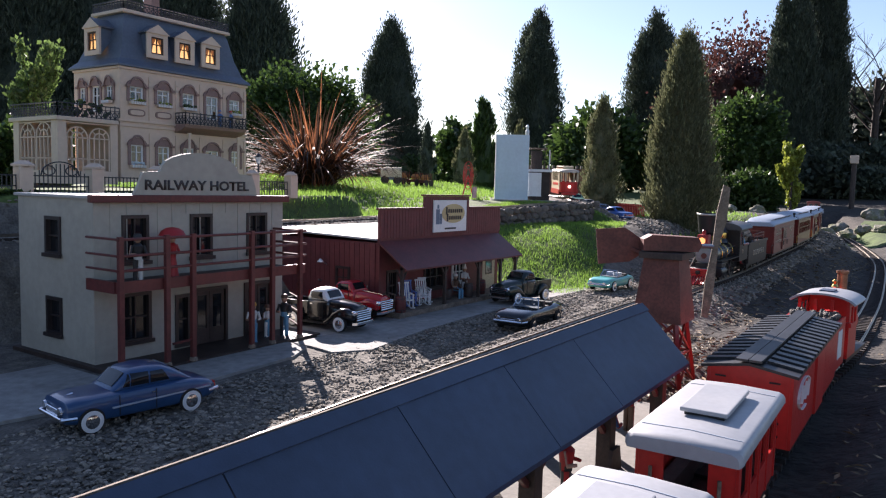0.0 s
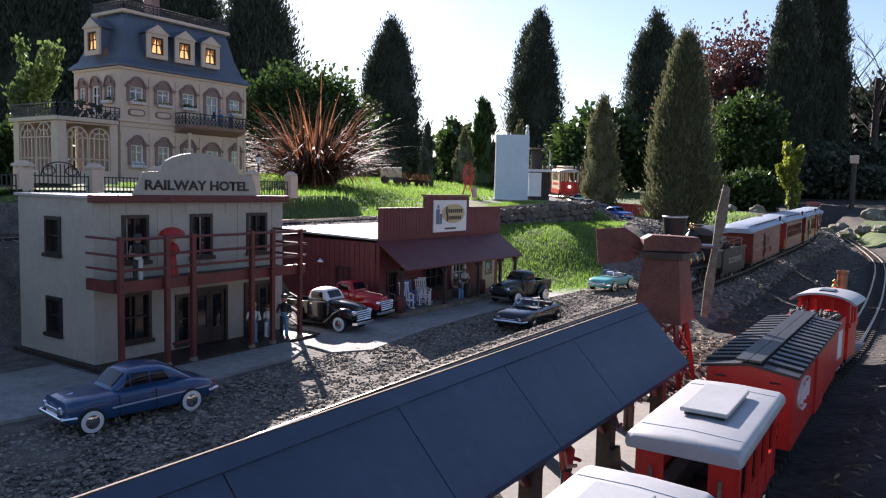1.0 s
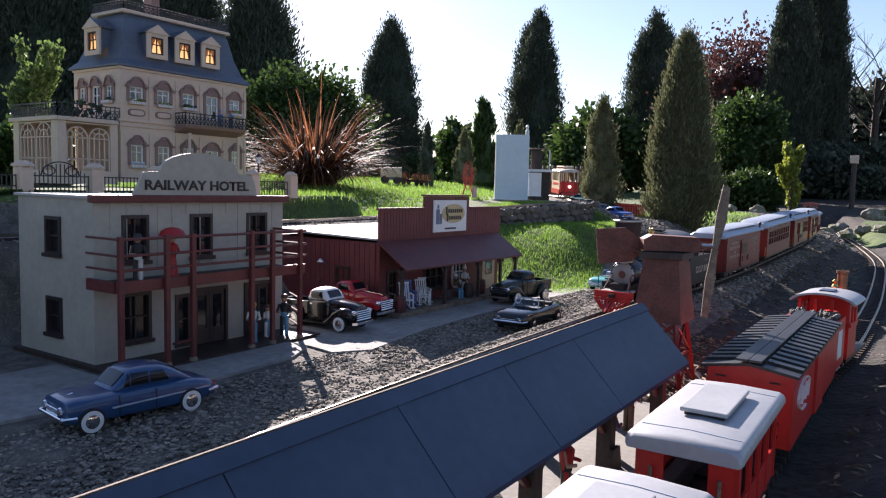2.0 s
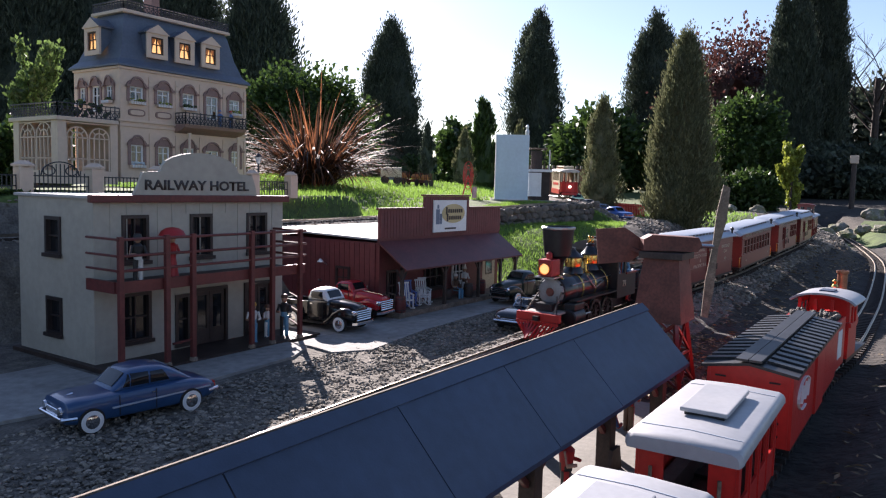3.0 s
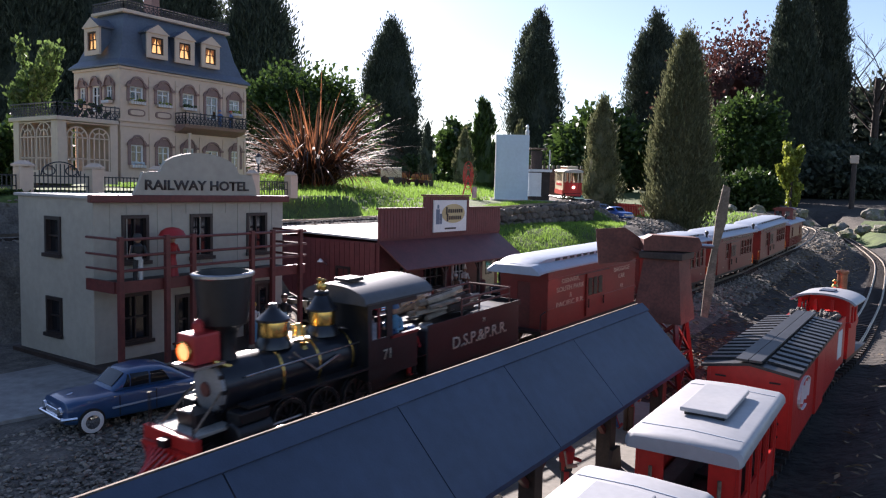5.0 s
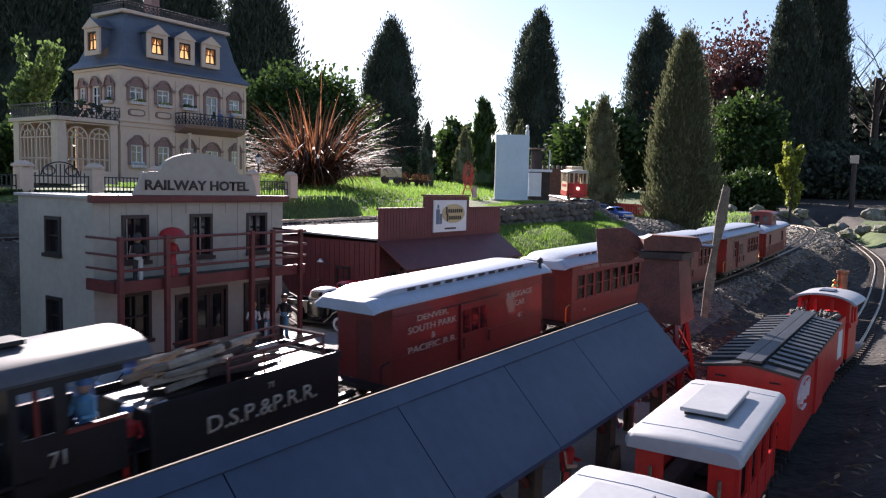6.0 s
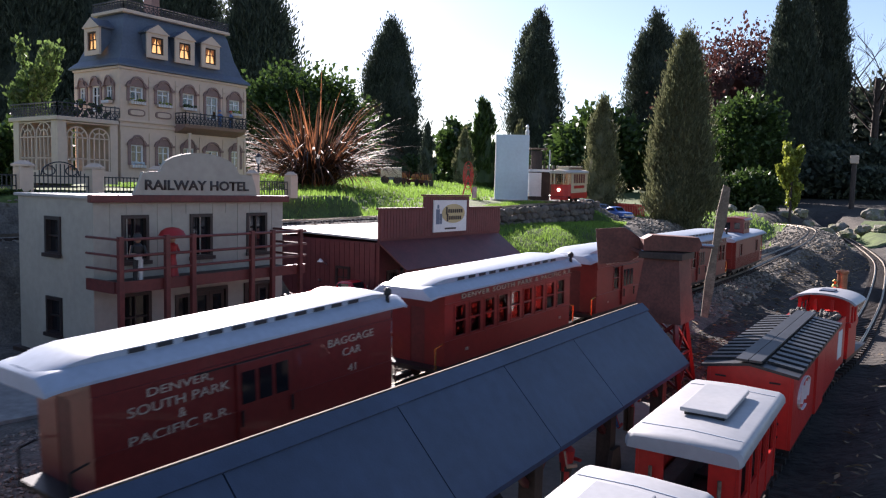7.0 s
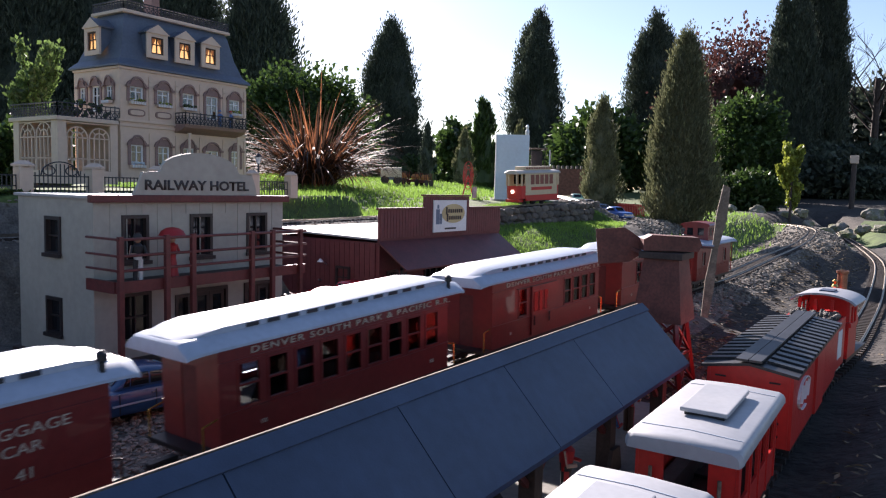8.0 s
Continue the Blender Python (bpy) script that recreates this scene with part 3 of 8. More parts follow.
# ---- station platform shelter ----
def platform():
    pl = thing("station_shelter", pose(0, 0, 0), "long platform shelter with dark blue-grey panelled roof on posts", "shelter")
    x0, x1 = -0.25, 1.1
    ry, rz, ey, ez = 0.368, 0.1675, 0.291, 0.088
    joints = [1.1, 0.823, 0.651, 0.473, 0.295, 0.117, -0.061, -0.25]
    for b, a in zip(joints, joints[1:]):
        part("roof_panel", slab(B(), [(ry - 0.004, rz - 0.002), (ey, ez), (ey, ez - 0.005), (ry - 0.004, rz - 0.007)], "x", a + 0.0007, b - 0.0007), SLATE, pl)
    part("ridge_cap", slab(B(), [(ry + 0.005, rz - 0.001), (ry - 0.001, rz + 0.002), (ry - 0.012, rz - 0.0075), (ry - 0.011, rz - 0.009), (ry, rz - 0.001), (ry + 0.004, rz - 0.004)], "x", x0, x1 + 0.002), SLATE, pl, "blue-grey folded ridge cap")
    part("ridge_edge", box(B(), x0, x1 + 0.002, ry + 0.0055, ry + 0.0075, rz - 0.006, rz + 0.0005), GREYWOOD, pl, "worn pale edge strip")
    part("back_slope", slab(B(), [(ry + 0.0035, rz - 0.0045), (ry + 0.06, rz - 0.05), (ry + 0.06, rz - 0.054), (ry + 0.0035, rz - 0.009)], "x", x0, x1), SLATE, pl)
    part("gable_board", slab(B(), [(ry - 0.004, rz - 0.0075), (ey + 0.004, ez - 0.006), (ey + 0.004, ez - 0.012), (ry + 0.004, rz - 0.02), (ry + 0.058, rz - 0.06), (ry + 0.058, rz - 0.055)], "x", x1 - 0.008, x1 - 0.003), DARKWOOD, pl)
    for i in range(7):
        x = 1.04 - 0.2 * i
        post = part("post", box(B(), x - 0.009, x + 0.009, 0.308, 0.326, 0.0, 0.090, 0.001), DARKWOOD, pl)
        part("post_base", slab(B(), [(x - 0.02, 0.0), (x + 0.02, 0.0), (x + 0.012, 0.03), (x - 0.012, 0.03)], "y", 0.303, 0.3078), DARKWOOD, post)
        part("rear_post", box(B(), x - 0.008, x + 0.008, 0.395, 0.41, 0.0, 0.13), DARKWOOD, pl)
        for s in (-1, 1):
            part("brace", bar(B(), (x + s * 0.009, 0.317, 0.05), (x + s * 0.05, 0.317, 0.086), 0.006), MAROON, pl)
        part("tie_beam", bar(B(), (x, 0.322, 0.094), (x, 0.405, 0.108), 0.007), DARKWOOD, pl)
    part("plate", box(B(), x0, x1 - 0.01, 0.310, 0.324, 0.0902, 0.0955), DARKWOOD, pl)
    tagged(new("platform_slab", finish("platform_slab", box(B(), x0, 1.16, 0.262, 0.46, -0.05, 0.0, 0.003), mat("pale_platform", (0.24, 0.225, 0.20), 0.85, var=0.12, size=0.06, bump=0.001, bump_size=0.004))), "pale concrete platform slab under the shelter", "platform", kind="structure")


platform()


# ---- track work ----
def track(line, name, label, gauge=0.045, first=0, last=None, ties=300):
    pts = line[first:last]
    tr = thing(name, pose(0, 0, 0), label, "railway track")
    for side in (-1, 1):
        secs = []
        for i, p in enumerate(pts):
            d = (pts[min(i + 1, len(pts) - 1)] - pts[max(i - 1, 0)]).normalized()
            o = Vector((-d.y, d.x, 0)) * side * gauge / 2
            n = Vector((-d.y, d.x, 0))
            c = p + o
            secs.append([c + n * a + Vector((0, 0, b)) for a, b in ((-0.0035, -0.006), (0.0035, -0.006), (0.001, -0.004), (0.0012, 0), (-0.0012, 0), (-0.001, -0.004))])
        part("rail", loft(B(), secs), RAIL, tr, smooth=False)
    me = finish("tie", box(B(), -0.0055, 0.0055, -0.042, 0.042, -0.014, -0.0055), TIE)
    total = 0.05 * (len(pts) - 1)
    n = min(int(total / 0.026), ties)
    for k in range(n):
        s = total * (k + 0.5) / n
        a, b = on_line(pts, s - 0.01 if s > 0.01 else 0), on_line(pts, s + 0.02)
        share("tie", me, tr, Matrix.Translation(on_line(pts, s)) @ (b - a).to_track_quat("X", "Z").to_matrix().to_4x4())
    return tr


track(STATION, "station_track", "main garden railway track on gravel ballast", first=16, last=-4)
track(SIDING, "siding_track", "curved siding track with weathered rails", first=4, last=None)
track(TRAMWAY, "tram_track", "tramway track along the stone wall", first=10)


# ---- carriages ----
def wheel_mesh(r, w=0.006, name="wheel"):
    bm = B()
    lathe(bm, [(r * 0.25, -w), (r * 0.3, -w * 0.9), (r * 0.85, -w * 0.6), (r, -w * 0.6), (r, w * 0.2), (r * 1.12, w * 0.25), (r * 1.12, w * 0.5), (r * 0.3, w * 0.5)], (0, 0, 0), "y", 20)
    return finish(name, bm, BLACK, True)


WHEEL = wheel_mesh(0.0145)


def truck(parent, x):
    """A four-wheeled truck under a carriage floor."""
    t = part("truck", box(B(), x - 0.05, x + 0.05, -0.037, -0.032, 0.014, 0.026, 0.001), BLACK, parent)
    part("side_frame", box(B(), x - 0.05, x + 0.05, 0.032, 0.037, 0.014, 0.026, 0.001), BLACK, t)
    part("bolster", box(B(), x - 0.01, x + 0.01, -0.0315, 0.0315, 0.018, 0.034), BLACK, t)
    for s in (-1, 1):
        for y in (-1, 1):
            share("wheel", WHEEL, t, pose(x + s * 0.034, y * 0.0245, 0.0145, rz=0 if y < 0 else 180))
        part("axle", rod(B(), (x + s * 0.034, -0.024, 0.0145), (x + s * 0.034, 0.024, 0.0145), 0.002, n=8), STEEL, t)
        part("journal_box", box(B(), x + s * 0.034 - 0.006, x + s * 0.034 + 0.006, -0.041, -0.0375, 0.010, 0.02), BLACK, t)


def clerestory_roof(car, L, material, hw=0.0595, z=0.1445):
    """Lower roof with rounded sides, turned-down ends, and the raised clerestory with small lights."""
    def lower(k, drop):
        half = [(hw, 0.0), (hw - 0.0015, 0.0016), (0.0435, 0.0115), (0.041, 0.0122), (0.0, 0.0125)]
        ring = [(y * k, z - drop + h) for y, h in half] + [(-y * k, z - drop + h) for y, h in reversed(half[:-1])]
        return ring + [(-hw * k, z - drop - 0.003), (hw * k, z - drop - 0.003)]
    secs = []
    for x, k, drop in ((0.0, 0.94, 0.004), (0.004, 0.98, 0.002), (0.015, 1, 0.0005), (0.04, 1, 0), (L - 0.04, 1, 0), (L - 0.015, 1, 0.0005), (L - 0.004, 0.98, 0.002), (L, 0.94, 0.004)):
        secs.append([(x, y, w) for y, w in lower(k, drop)])
    roof = part("roof", loft(B(), secs), material, car, "grey rounded roof with clerestory", smooth=True)
    # raised deck curving down at both ends
    secs = []
    for x, top, k in ((0.006, 0.0125, 0.86), (0.018, 0.016, 0.93), (0.036, 0.021, 0.98), (0.055, 0.0235, 1), (L - 0.055, 0.0235, 1), (L - 0.036, 0.021, 0.98), (L - 0.018, 0.016, 0.93), (L - 0.006, 0.0125, 0.86)):
        w = 0.043 * k
        ring = [(x, math.cos(math.pi * i / 6) * w, z + top - 0.005 + math.sin(math.pi * i / 6) * 0.004) for i in range(7)]
        ring += [(x, -w * 0.95, z + 0.002), (x, w * 0.95, z + 0.002)]
        secs.append(ring)
    part("clerestory", loft(B(), secs), material, roof, smooth=True)
    light = finish("clerestory_light", box(B(), -0.009, 0.009, -0.0012, 0.0, 0.0015, 0.006), IRON)
    n = int((L - 0.16) / 0.028)
    for i in range(n):
        x = 0.08 + (L - 0.16) * (i + 0.5) / n
        share("clerestory_light", light, roof, pose(x, -0.0425, z + 0.0115))
        share("clerestory_light", light, roof, pose(x, 0.0425, z + 0.0115, rz=180))
    vent = lathe(B(), [(0.003, 0), (0.003, 0.012), (0.0055, 0.014), (0.0055, 0.02), (0.002, 0.023)], (L - 0.035, -0.05, z + 0.003), n=10)
    part("stove_vent", vent, BLACK, roof)
    return roof


def carriage(kind, L=0.495):
    """kind: baggage, coach, combine. x runs back along the train from the front end of the roof."""
    labels = {"baggage": "dark red wooden baggage car with grey clerestory roof", "coach": "dark red passenger coach with a row of windows", "combine": "red combine car with baggage door and few windows"}
    car = thing("carriage", pose(0, 0, 0), labels[kind], "railway carriage", "carriages of the moving train")
    hw, z0, z1 = 0.052, 0.030, 0.1435
    a, b = (0.042, L - 0.03) if kind == "baggage" else (0.040, L - 0.040)
    holes, doors = [], []
    if kind == "coach":
        for i in range(9):
            x = 0.081 + 0.0418 * i
            holes.append((x - 0.0135, x + 0.0135, 0.073, 0.120))
    elif kind == "combine":
        holes = [(0.127, 0.153, 0.073, 0.120)] + [(0.300 + 0.037 * i, 0.325 + 0.037 * i, 0.073, 0.120) for i in range(4)]
        doors = [(0.168, 0.232)]
    else:
        doors = [(L / 2 - 0.045, L / 2 + 0.035)]
    for side, y0, y1 in ((-1, -hw, -hw + 0.003), (1, hw - 0.003, hw)):
        part("side_wall", wall_with_holes(B(), a, b, z0, z1, y0, y1, holes), CARRED, car)
        # tongue-and-groove boards, belt rail and letter board
        for z in (0.066, 0.1235):
            part("belt_rail", box(B(), a, b, y0 - 0.0015 if side < 0 else y1, y0 if side < 0 else y1 + 0.0015, z, z + 0.003), CARRED, car)
        for x0, x1, c0, c1 in holes:
            bm = B()
            yy = (y0 - 0.001, y0 + 0.002) if side < 0 else (y1 - 0.002, y1 + 0.001)
            for q in ((x0 - 0.003, x0, c0 - 0.003, c1 + 0.003), (x1, x1 + 0.003, c0 - 0.003, c1 + 0.003), (x0, x1, c0 - 0.003, c0), (x0, x1, c1, c1 + 0.003), (x0, x1, (c0 + c1) / 2 - 0.001, (c0 + c1) / 2 + 0.001)):
                box(bm, q[0], q[1], yy[0], yy[1], q[2], q[3])
            win = part("window", bm, CARRED, car)
            part("pane", box(B(), x0, x1, (y0 + y1) / 2 - 0.0004, (y0 + y1) / 2 + 0.0004, c0, c1), PANE, win)
        for x0, x1 in doors:
            y = y0 - 0.0035 if side < 0 else y1 + 0.0005
            door = part("sliding_door", box(B(), x0, x1, y, y + 0.003, z0 + 0.004, 0.122, 0.0005), CARRED, car)
            for k in range(3):
                part("door_panel", box(B(), x0 + 0.006 + k * (x1 - x0 - 0.008) / 3, x0 + (k + 1) * (x1 - x0 - 0.008) / 3, y - 0.001 if side < 0 else y + 0.003, y if side < 0 else y + 0.004, 0.076, 0.112), DARKPANE, door)
            for x in (x0 + 0.004, x1 - 0.004):
                part("door_handle", rod(B(), (x, y - 0.003 if side < 0 else y + 0.006, 0.052), (x, y - 0.003 if side < 0 else y + 0.006, 0.07), 0.0016, n=6), BLACK, door)
            part("door_rail", box(B(), x0 - 0.05, x1 + 0.03, y, y + 0.0025, 0.1222, 0.1234), BLACK, door)
    for x, d in ((a, 1), (b - 0.003, -1)):
        end = part("end_wall", wall_with_holes_end(x, hw - 0.0032, z0, z1), CARRED, car)
        part("end_door", box(B(), x + 0.0005, x + 0.0025, -0.0135, 0.0135, z0, 0.117), MAROON, end)
    part("floor", box(B(), 0.02, L - 0.02, -hw, hw, 0.024, 0.0298), BLACK, car)
    part("underframe", box(B(), 0.06, L - 0.06, -0.02, 0.02, 0.014, 0.0238), BLACK, car)
    for x in (0.1, L - 0.1):
        truck(car, x)
    for x, d in ((0.02, -1), (L - 0.02, 1)):
        part("coupler", box(B(), min(x, x + d * 0.035), max(x, x + d * 0.035), -0.005, 0.005, 0.014, 0.022, 0.001), BLACK, car)
        for y in (-0.05, 0.05):
            grab = part("grab_iron", rod(B(), (x, y, 0.03), (x, y, 0.062), 0.0013, n=6), BRASS if kind != "baggage" else BLACK, car)
            part("grab_iron_top", rod(B(), (x, y, 0.062), (x - d * 0.018, y, 0.066), 0.0013, n=6), BRASS if kind != "baggage" else BLACK, grab)
    for y in (-0.035, 0.035):
        for x in (a + 0.02, b - 0.02):
            part("step", box(B(), x - 0.012, x + 0.012, y - 0.012, y + 0.012, 0.012, 0.0145), BLACK, car)
    clerestory_roof(car, L, ROOFGREY)
    if kind in ("coach", "combine"):
        part("seat_row", box(box(B(), a + 0.02, b - 0.02, -0.04, -0.012, 0.03, 0.068), a + 0.02, b - 0.02, 0.012, 0.04, 0.03, 0.068), MAROON, car)
        lettering(car, "DENVER SOUTH PARK & PACIFIC R.R.", pose(0.272, -hw - 0.0005, 0.1335, rx=90), 0.0078, GOLD, 0.376, spacing=1.2)
        for x in (a + 0.06, b - 0.04):
            lettering(car, "103" if kind == "coach" else "26", pose(x, -hw, 0.048, rx=90), 0.005, GOLD)
    else:
        for i, (words, w) in enumerate((("DENVER,", 0.076), ("SOUTH PARK", 0.118), ("&", 0.009), ("PACIFIC R.R.", 0.118))):
            lettering(car, words, pose(0.136, -hw, 0.1165 - 0.0145 * i, rx=90), 0.0098, GOLD, w, bold=0.0)
        for words, z, w in (("BAGGAGE", 0.1155, 0.084), ("CAR", 0.0995, 0.034), ("41", 0.077, 0.014)):
            lettering(car, words, pose(0.386, -hw, z, rx=90), 0.0098, GOLD, w, bold=0.0)
    return car


def wall_with_holes_end(x, hw, z0, z1):
    bm = B()
    box(bm, x, x + 0.003, -hw, -0.014, z0, z1), box(bm, x, x + 0.003, 0.014, hw, z0, z1), box(bm, x, x + 0.003, -0.014, 0.014, 0.1175, z1)
    return bm


def caboose(material, roofmat, label, group, L=0.40, cupola=True, stack=True, bay=None):
    car = thing("caboose", pose(0, 0, 0), label, "caboose", group)
    hw, z0, z1 = 0.05, 0.03, 0.128
    a, b = 0.045, L - 0.045
    wins = [(a + 0.05, a + 0.075, 0.07, 0.108), (b - 0.075, b - 0.05, 0.07, 0.108)]
    for side, y0, y1 in ((-1, -hw, -hw + 0.003), (1, hw - 0.003, hw)):
        part("side_wall", wall_with_holes(B(), a, b, z0, z1, y0, y1, wins), material, car)
        for x0, x1, c0, c1 in wins:
            bm = B()
            yy = (y0 - 0.001, y0 + 0.002) if side < 0 else (y1 - 0.002, y1 + 0.001)
            for q in ((x0 - 0.003, x0, c0 - 0.003, c1 + 0.003), (x1, x1 + 0.003, c0 - 0.003, c1 + 0.003), (x0, x1, c0 - 0.003, c0), (x0, x1, c1, c1 + 0.003)):
                box(bm, q[0], q[1], yy[0], yy[1], q[2], q[3])
            w = part("window", bm, material, car)
            part("pane", box(B(), x0, x1, (y0 + y1) / 2 - 0.0004, (y0 + y1) / 2 + 0.0004, c0, c1), DARKPANE, w)
        for i in range(int((b - a) / 0.012)):
            x = a + 0.012 * i
            part("board_joint", box(B(), x, x + 0.0012, y0 - 0.0008 if side < 0 else y1, y0 if side < 0 else y1 + 0.0008, z0, 0.066), material, car)
    for x in (a, b - 0.003):
        end = part("end_wall", wall_with_holes_end(x, hw - 0.0032, z0, z1), material, car)
        # doorway filled with a dark sheet in place of the shade inside
        part("end_door", box(B(), x + 0.0005, x + 0.0025, -0.0135, 0.0135, z0, 0.117), DARKPANE, end, "dark panel standing for the shade of an open end doorway")
        d = -1 if x == a else 1
        xx = x + d * 0.034
        for y in (-0.046, -0.018, 0.018, 0.046):
            part("platform_post", rod(B(), (xx, y, 0.03), (xx, y, 0.066 if abs(y) < 0.03 else z1), 0.0015, n=6), material, car)
        for y0, y1 in ((-0.046, -0.018), (0.018, 0.046)):
            part("platform_rail", rod(B(), (xx, y0, 0.066), (xx, y1, 0.066), 0.0015, n=6), material, car)
        part("brake_wheel", lathe(B(), [(0.009, 0), (0.011, 0.0012), (0.009, 0.0024)], (xx, 0.03, 0.082), "x", 14), BLACK, car)
    part("floor", box(B(), 0.006, L - 0.006, -hw, hw, 0.024, 0.0298), BLACK, car)
    for x in (0.095, L - 0.095):
        truck(car, x)
    secs = []
    for x, drop in ((0.0, 0.004), (0.012, 0.001), (L - 0.012, 0.001), (L, 0.004)):
        ring = [(x, math.cos(math.pi * i / 10) * 0.059, z1 - drop + math.sin(math.pi * i / 10) * 0.014) for i in range(11)]
        secs.append(ring + [(x, -0.057, z1 - drop - 0.003), (x, 0.057, z1 - drop - 0.003)])
    roof = part("roof", loft(B(), secs), roofmat, car, smooth=True)
    if cupola:
        x0, x1 = L * 0.5 - 0.035, L * 0.5 + 0.045
        cup = part("cupola", box(B(), x0, x1, -0.038, 0.038, z1 + 0.008, z1 + 0.055), material, car)
        for y in (-0.0388, 0.038):
            for k in (0.2, 0.6):
                part("cupola_window", box(B(), x0 + (x1 - x0) * k, x0 + (x1 - x0) * (k + 0.22), y, y + 0.0008, z1 + 0.024, z1 + 0.046), DARKPANE, cup)
        for k in (-0.025, 0.007):
            part("cupola_window", box(B(), x0 - 0.0008, x0, k, k + 0.018, z1 + 0.024, z1 + 0.046), DARKPANE, cup)
        secs = [[(x, math.cos(math.pi * i / 8) * 0.044, z1 + 0.055 + math.sin(math.pi * i / 8) * 0.009) for i in range(9)] + [(x, -0.044, z1 + 0.052), (x, 0.044, z1 + 0.052)] for x in (x0 - 0.006, x1 + 0.006)]
        part("cupola_roof", loft(B(), secs), roofmat if bay else material, cup, smooth=True)
    if stack:
        part("smoke_jack", lathe(B(), [(0.004, 0), (0.004, 0.03), (0.007, 0.032), (0.006, 0.04)], (L * 0.25, 0.015, z1 + 0.008), n=10), BLACK, roof)
    return car


# ---- the locomotive ----
def drive_wheel(r):
    bm = B()
    lathe(bm, [(r * 0.82, -0.003), (r, -0.003), (r, 0.002), (r * 1.07, 0.0025), (r * 1.07, 0.004), (r * 0.82, 0.004), (r * 0.82, -0.003)], (0, 0, 0), "y", 28, False)
    lathe(bm, [(r * 0.24, -0.004), (r * 0.24, 0.004)], (0, 0, 0), "y", 12)
    for i in range(10):
        a = 2 * math.pi * i / 10
        bar(bm, (0, 0, 0), (r * 0.86 * math.cos(a), 0, r * 0.86 * math.sin(a)), 0.0028)
    box(bm, -r * 0.5, r * 0.5, -0.0025, 0.001, -r * 0.8, -r * 0.5)
    return finish("drive_wheel", bm, BLACK)


def locomotive():
    """x = 0 at the smoke stack, running back along the train; rails at z = 0."""
    lo = thing("locomotive", pose(0, 0, 0), "black steam locomotive with brass domes and red headlamp", "locomotive")
    cz, r = 0.084, 0.031
    part("boiler", lathe(B(), [(r - 0.001, 0.034), (r, 0.036), (r + 0.002, 0.21)], (0, 0, cz), "x", 28), SATIN, lo, smooth=True)
    smoke = part("smokebox", lathe(B(), [(r + 0.0005, -0.022), (r + 0.002, -0.02), (r + 0.002, 0.0338)], (0, 0, cz), "x", 28), SATIN, lo, smooth=True)
    face = part("smokebox_front", lathe(B(), [(0.006, -0.0285), (0.02, -0.0275), (0.027, -0.0255), (0.029, -0.0222)], (0, 0, cz), "x", 28), SMOKEBOX, smoke, "grey round smokebox front", smooth=True)
    part("number_plate", lathe(B(), [(0.008, -0.0305), (0.009, -0.0286)], (0, 0, cz), "x", 18), RUST, face)
    for i in range(10):
        a = 2 * math.pi * i / 10
        part("dog_clamp", box(B(), -0.0265, -0.0222, 0.0285 * math.cos(a) - 0.002, 0.0285 * math.cos(a) + 0.002, cz + 0.0285 * math.sin(a) - 0.002, cz + 0.0285 * math.sin(a) + 0.002), BLACK, face)
    for x in (0.06, 0.12, 0.18):
        part("boiler_band", lathe(B(), [(r + 0.0012, x - 0.0016), (r + 0.0024, x - 0.001), (r + 0.0024, x + 0.001), (r + 0.0012, x + 0.0016)], (0, 0, cz), "x", 28), BRASS, lo)
    st = part("smoke_stack", lathe(B(), [(0.014, 0.0), (0.012, 0.012), (0.0135, 0.03), (0.017, 0.037), (0.027, 0.044), (0.0325, 0.096), (0.033, 0.102), (0.0305, 0.1025), (0.029, 0.096), (0.02, 0.047)], (0, 0, cz + r - 0.002), "z", 26), BLACK, lo, "wide black diamond-balloon smoke stack", smooth=True)
    part("stack_rim", lathe(B(), [(0.0332, 0.097), (0.0348, 0.0985), (0.0348, 0.1015), (0.0332, 0.103)], (0, 0, cz + r - 0.002), "z", 26, False), STEEL, st)
    # sand dome, steam dome
    for x, k, name in ((0.072, 1.0, "sand_dome"), (0.155, 0.98, "steam_dome")):
        z = cz + r - 0.001
        d = part(name, lathe(B(), [(0.0225 * k, 0), (0.021 * k, 0.007), (0.0185 * k, 0.011), (0.0175 * k, 0.0135)], (x, 0, z), "z", 22), SATIN, lo, smooth=True)
        part("dome_band", lathe(B(), [(0.0172 * k, 0.0137), (0.0176 * k, 0.015), (0.0176 * k, 0.031), (0.0172 * k, 0.0325)], (x, 0, z), "z", 22), BRASS, d, "polished brass band", smooth=True)
        part("dome_cap", lathe(B(), [(0.021 * k, 0.0327), (0.021 * k, 0.0355), (0.0175 * k, 0.038), (0.011 * k, 0.043), (0.006 * k, 0.0475), (0.0045, 0.051), (0.0045, 0.054)] if x < 0.1 else [(0.021, 0.0327), (0.021, 0.0355), (0.0165, 0.039), (0.011, 0.048), (0.0085, 0.052), (0.0095, 0.056), (0.008, 0.058)], (x, 0, z), "z", 22), SATIN, d, smooth=True)
        if x > 0.1:
            for y in (-0.004, 0.004):
                part("whistle", lathe(B(), [(0.0022, 0.058), (0.0036, 0.061), (0.0036, 0.067), (0.002, 0.069), (0.003, 0.073), (0.001, 0.075)], (x, y, z), "z", 10), BRASS, d, smooth=True)
    bell = part("bell", lathe(B(), [(0.009, 0.0), (0.007, 0.005), (0.005, 0.012), (0.002, 0.015)], (0.113, 0, cz + r + 0.006), "z", 14), BRASS, lo, "polished brass bell", smooth=True)
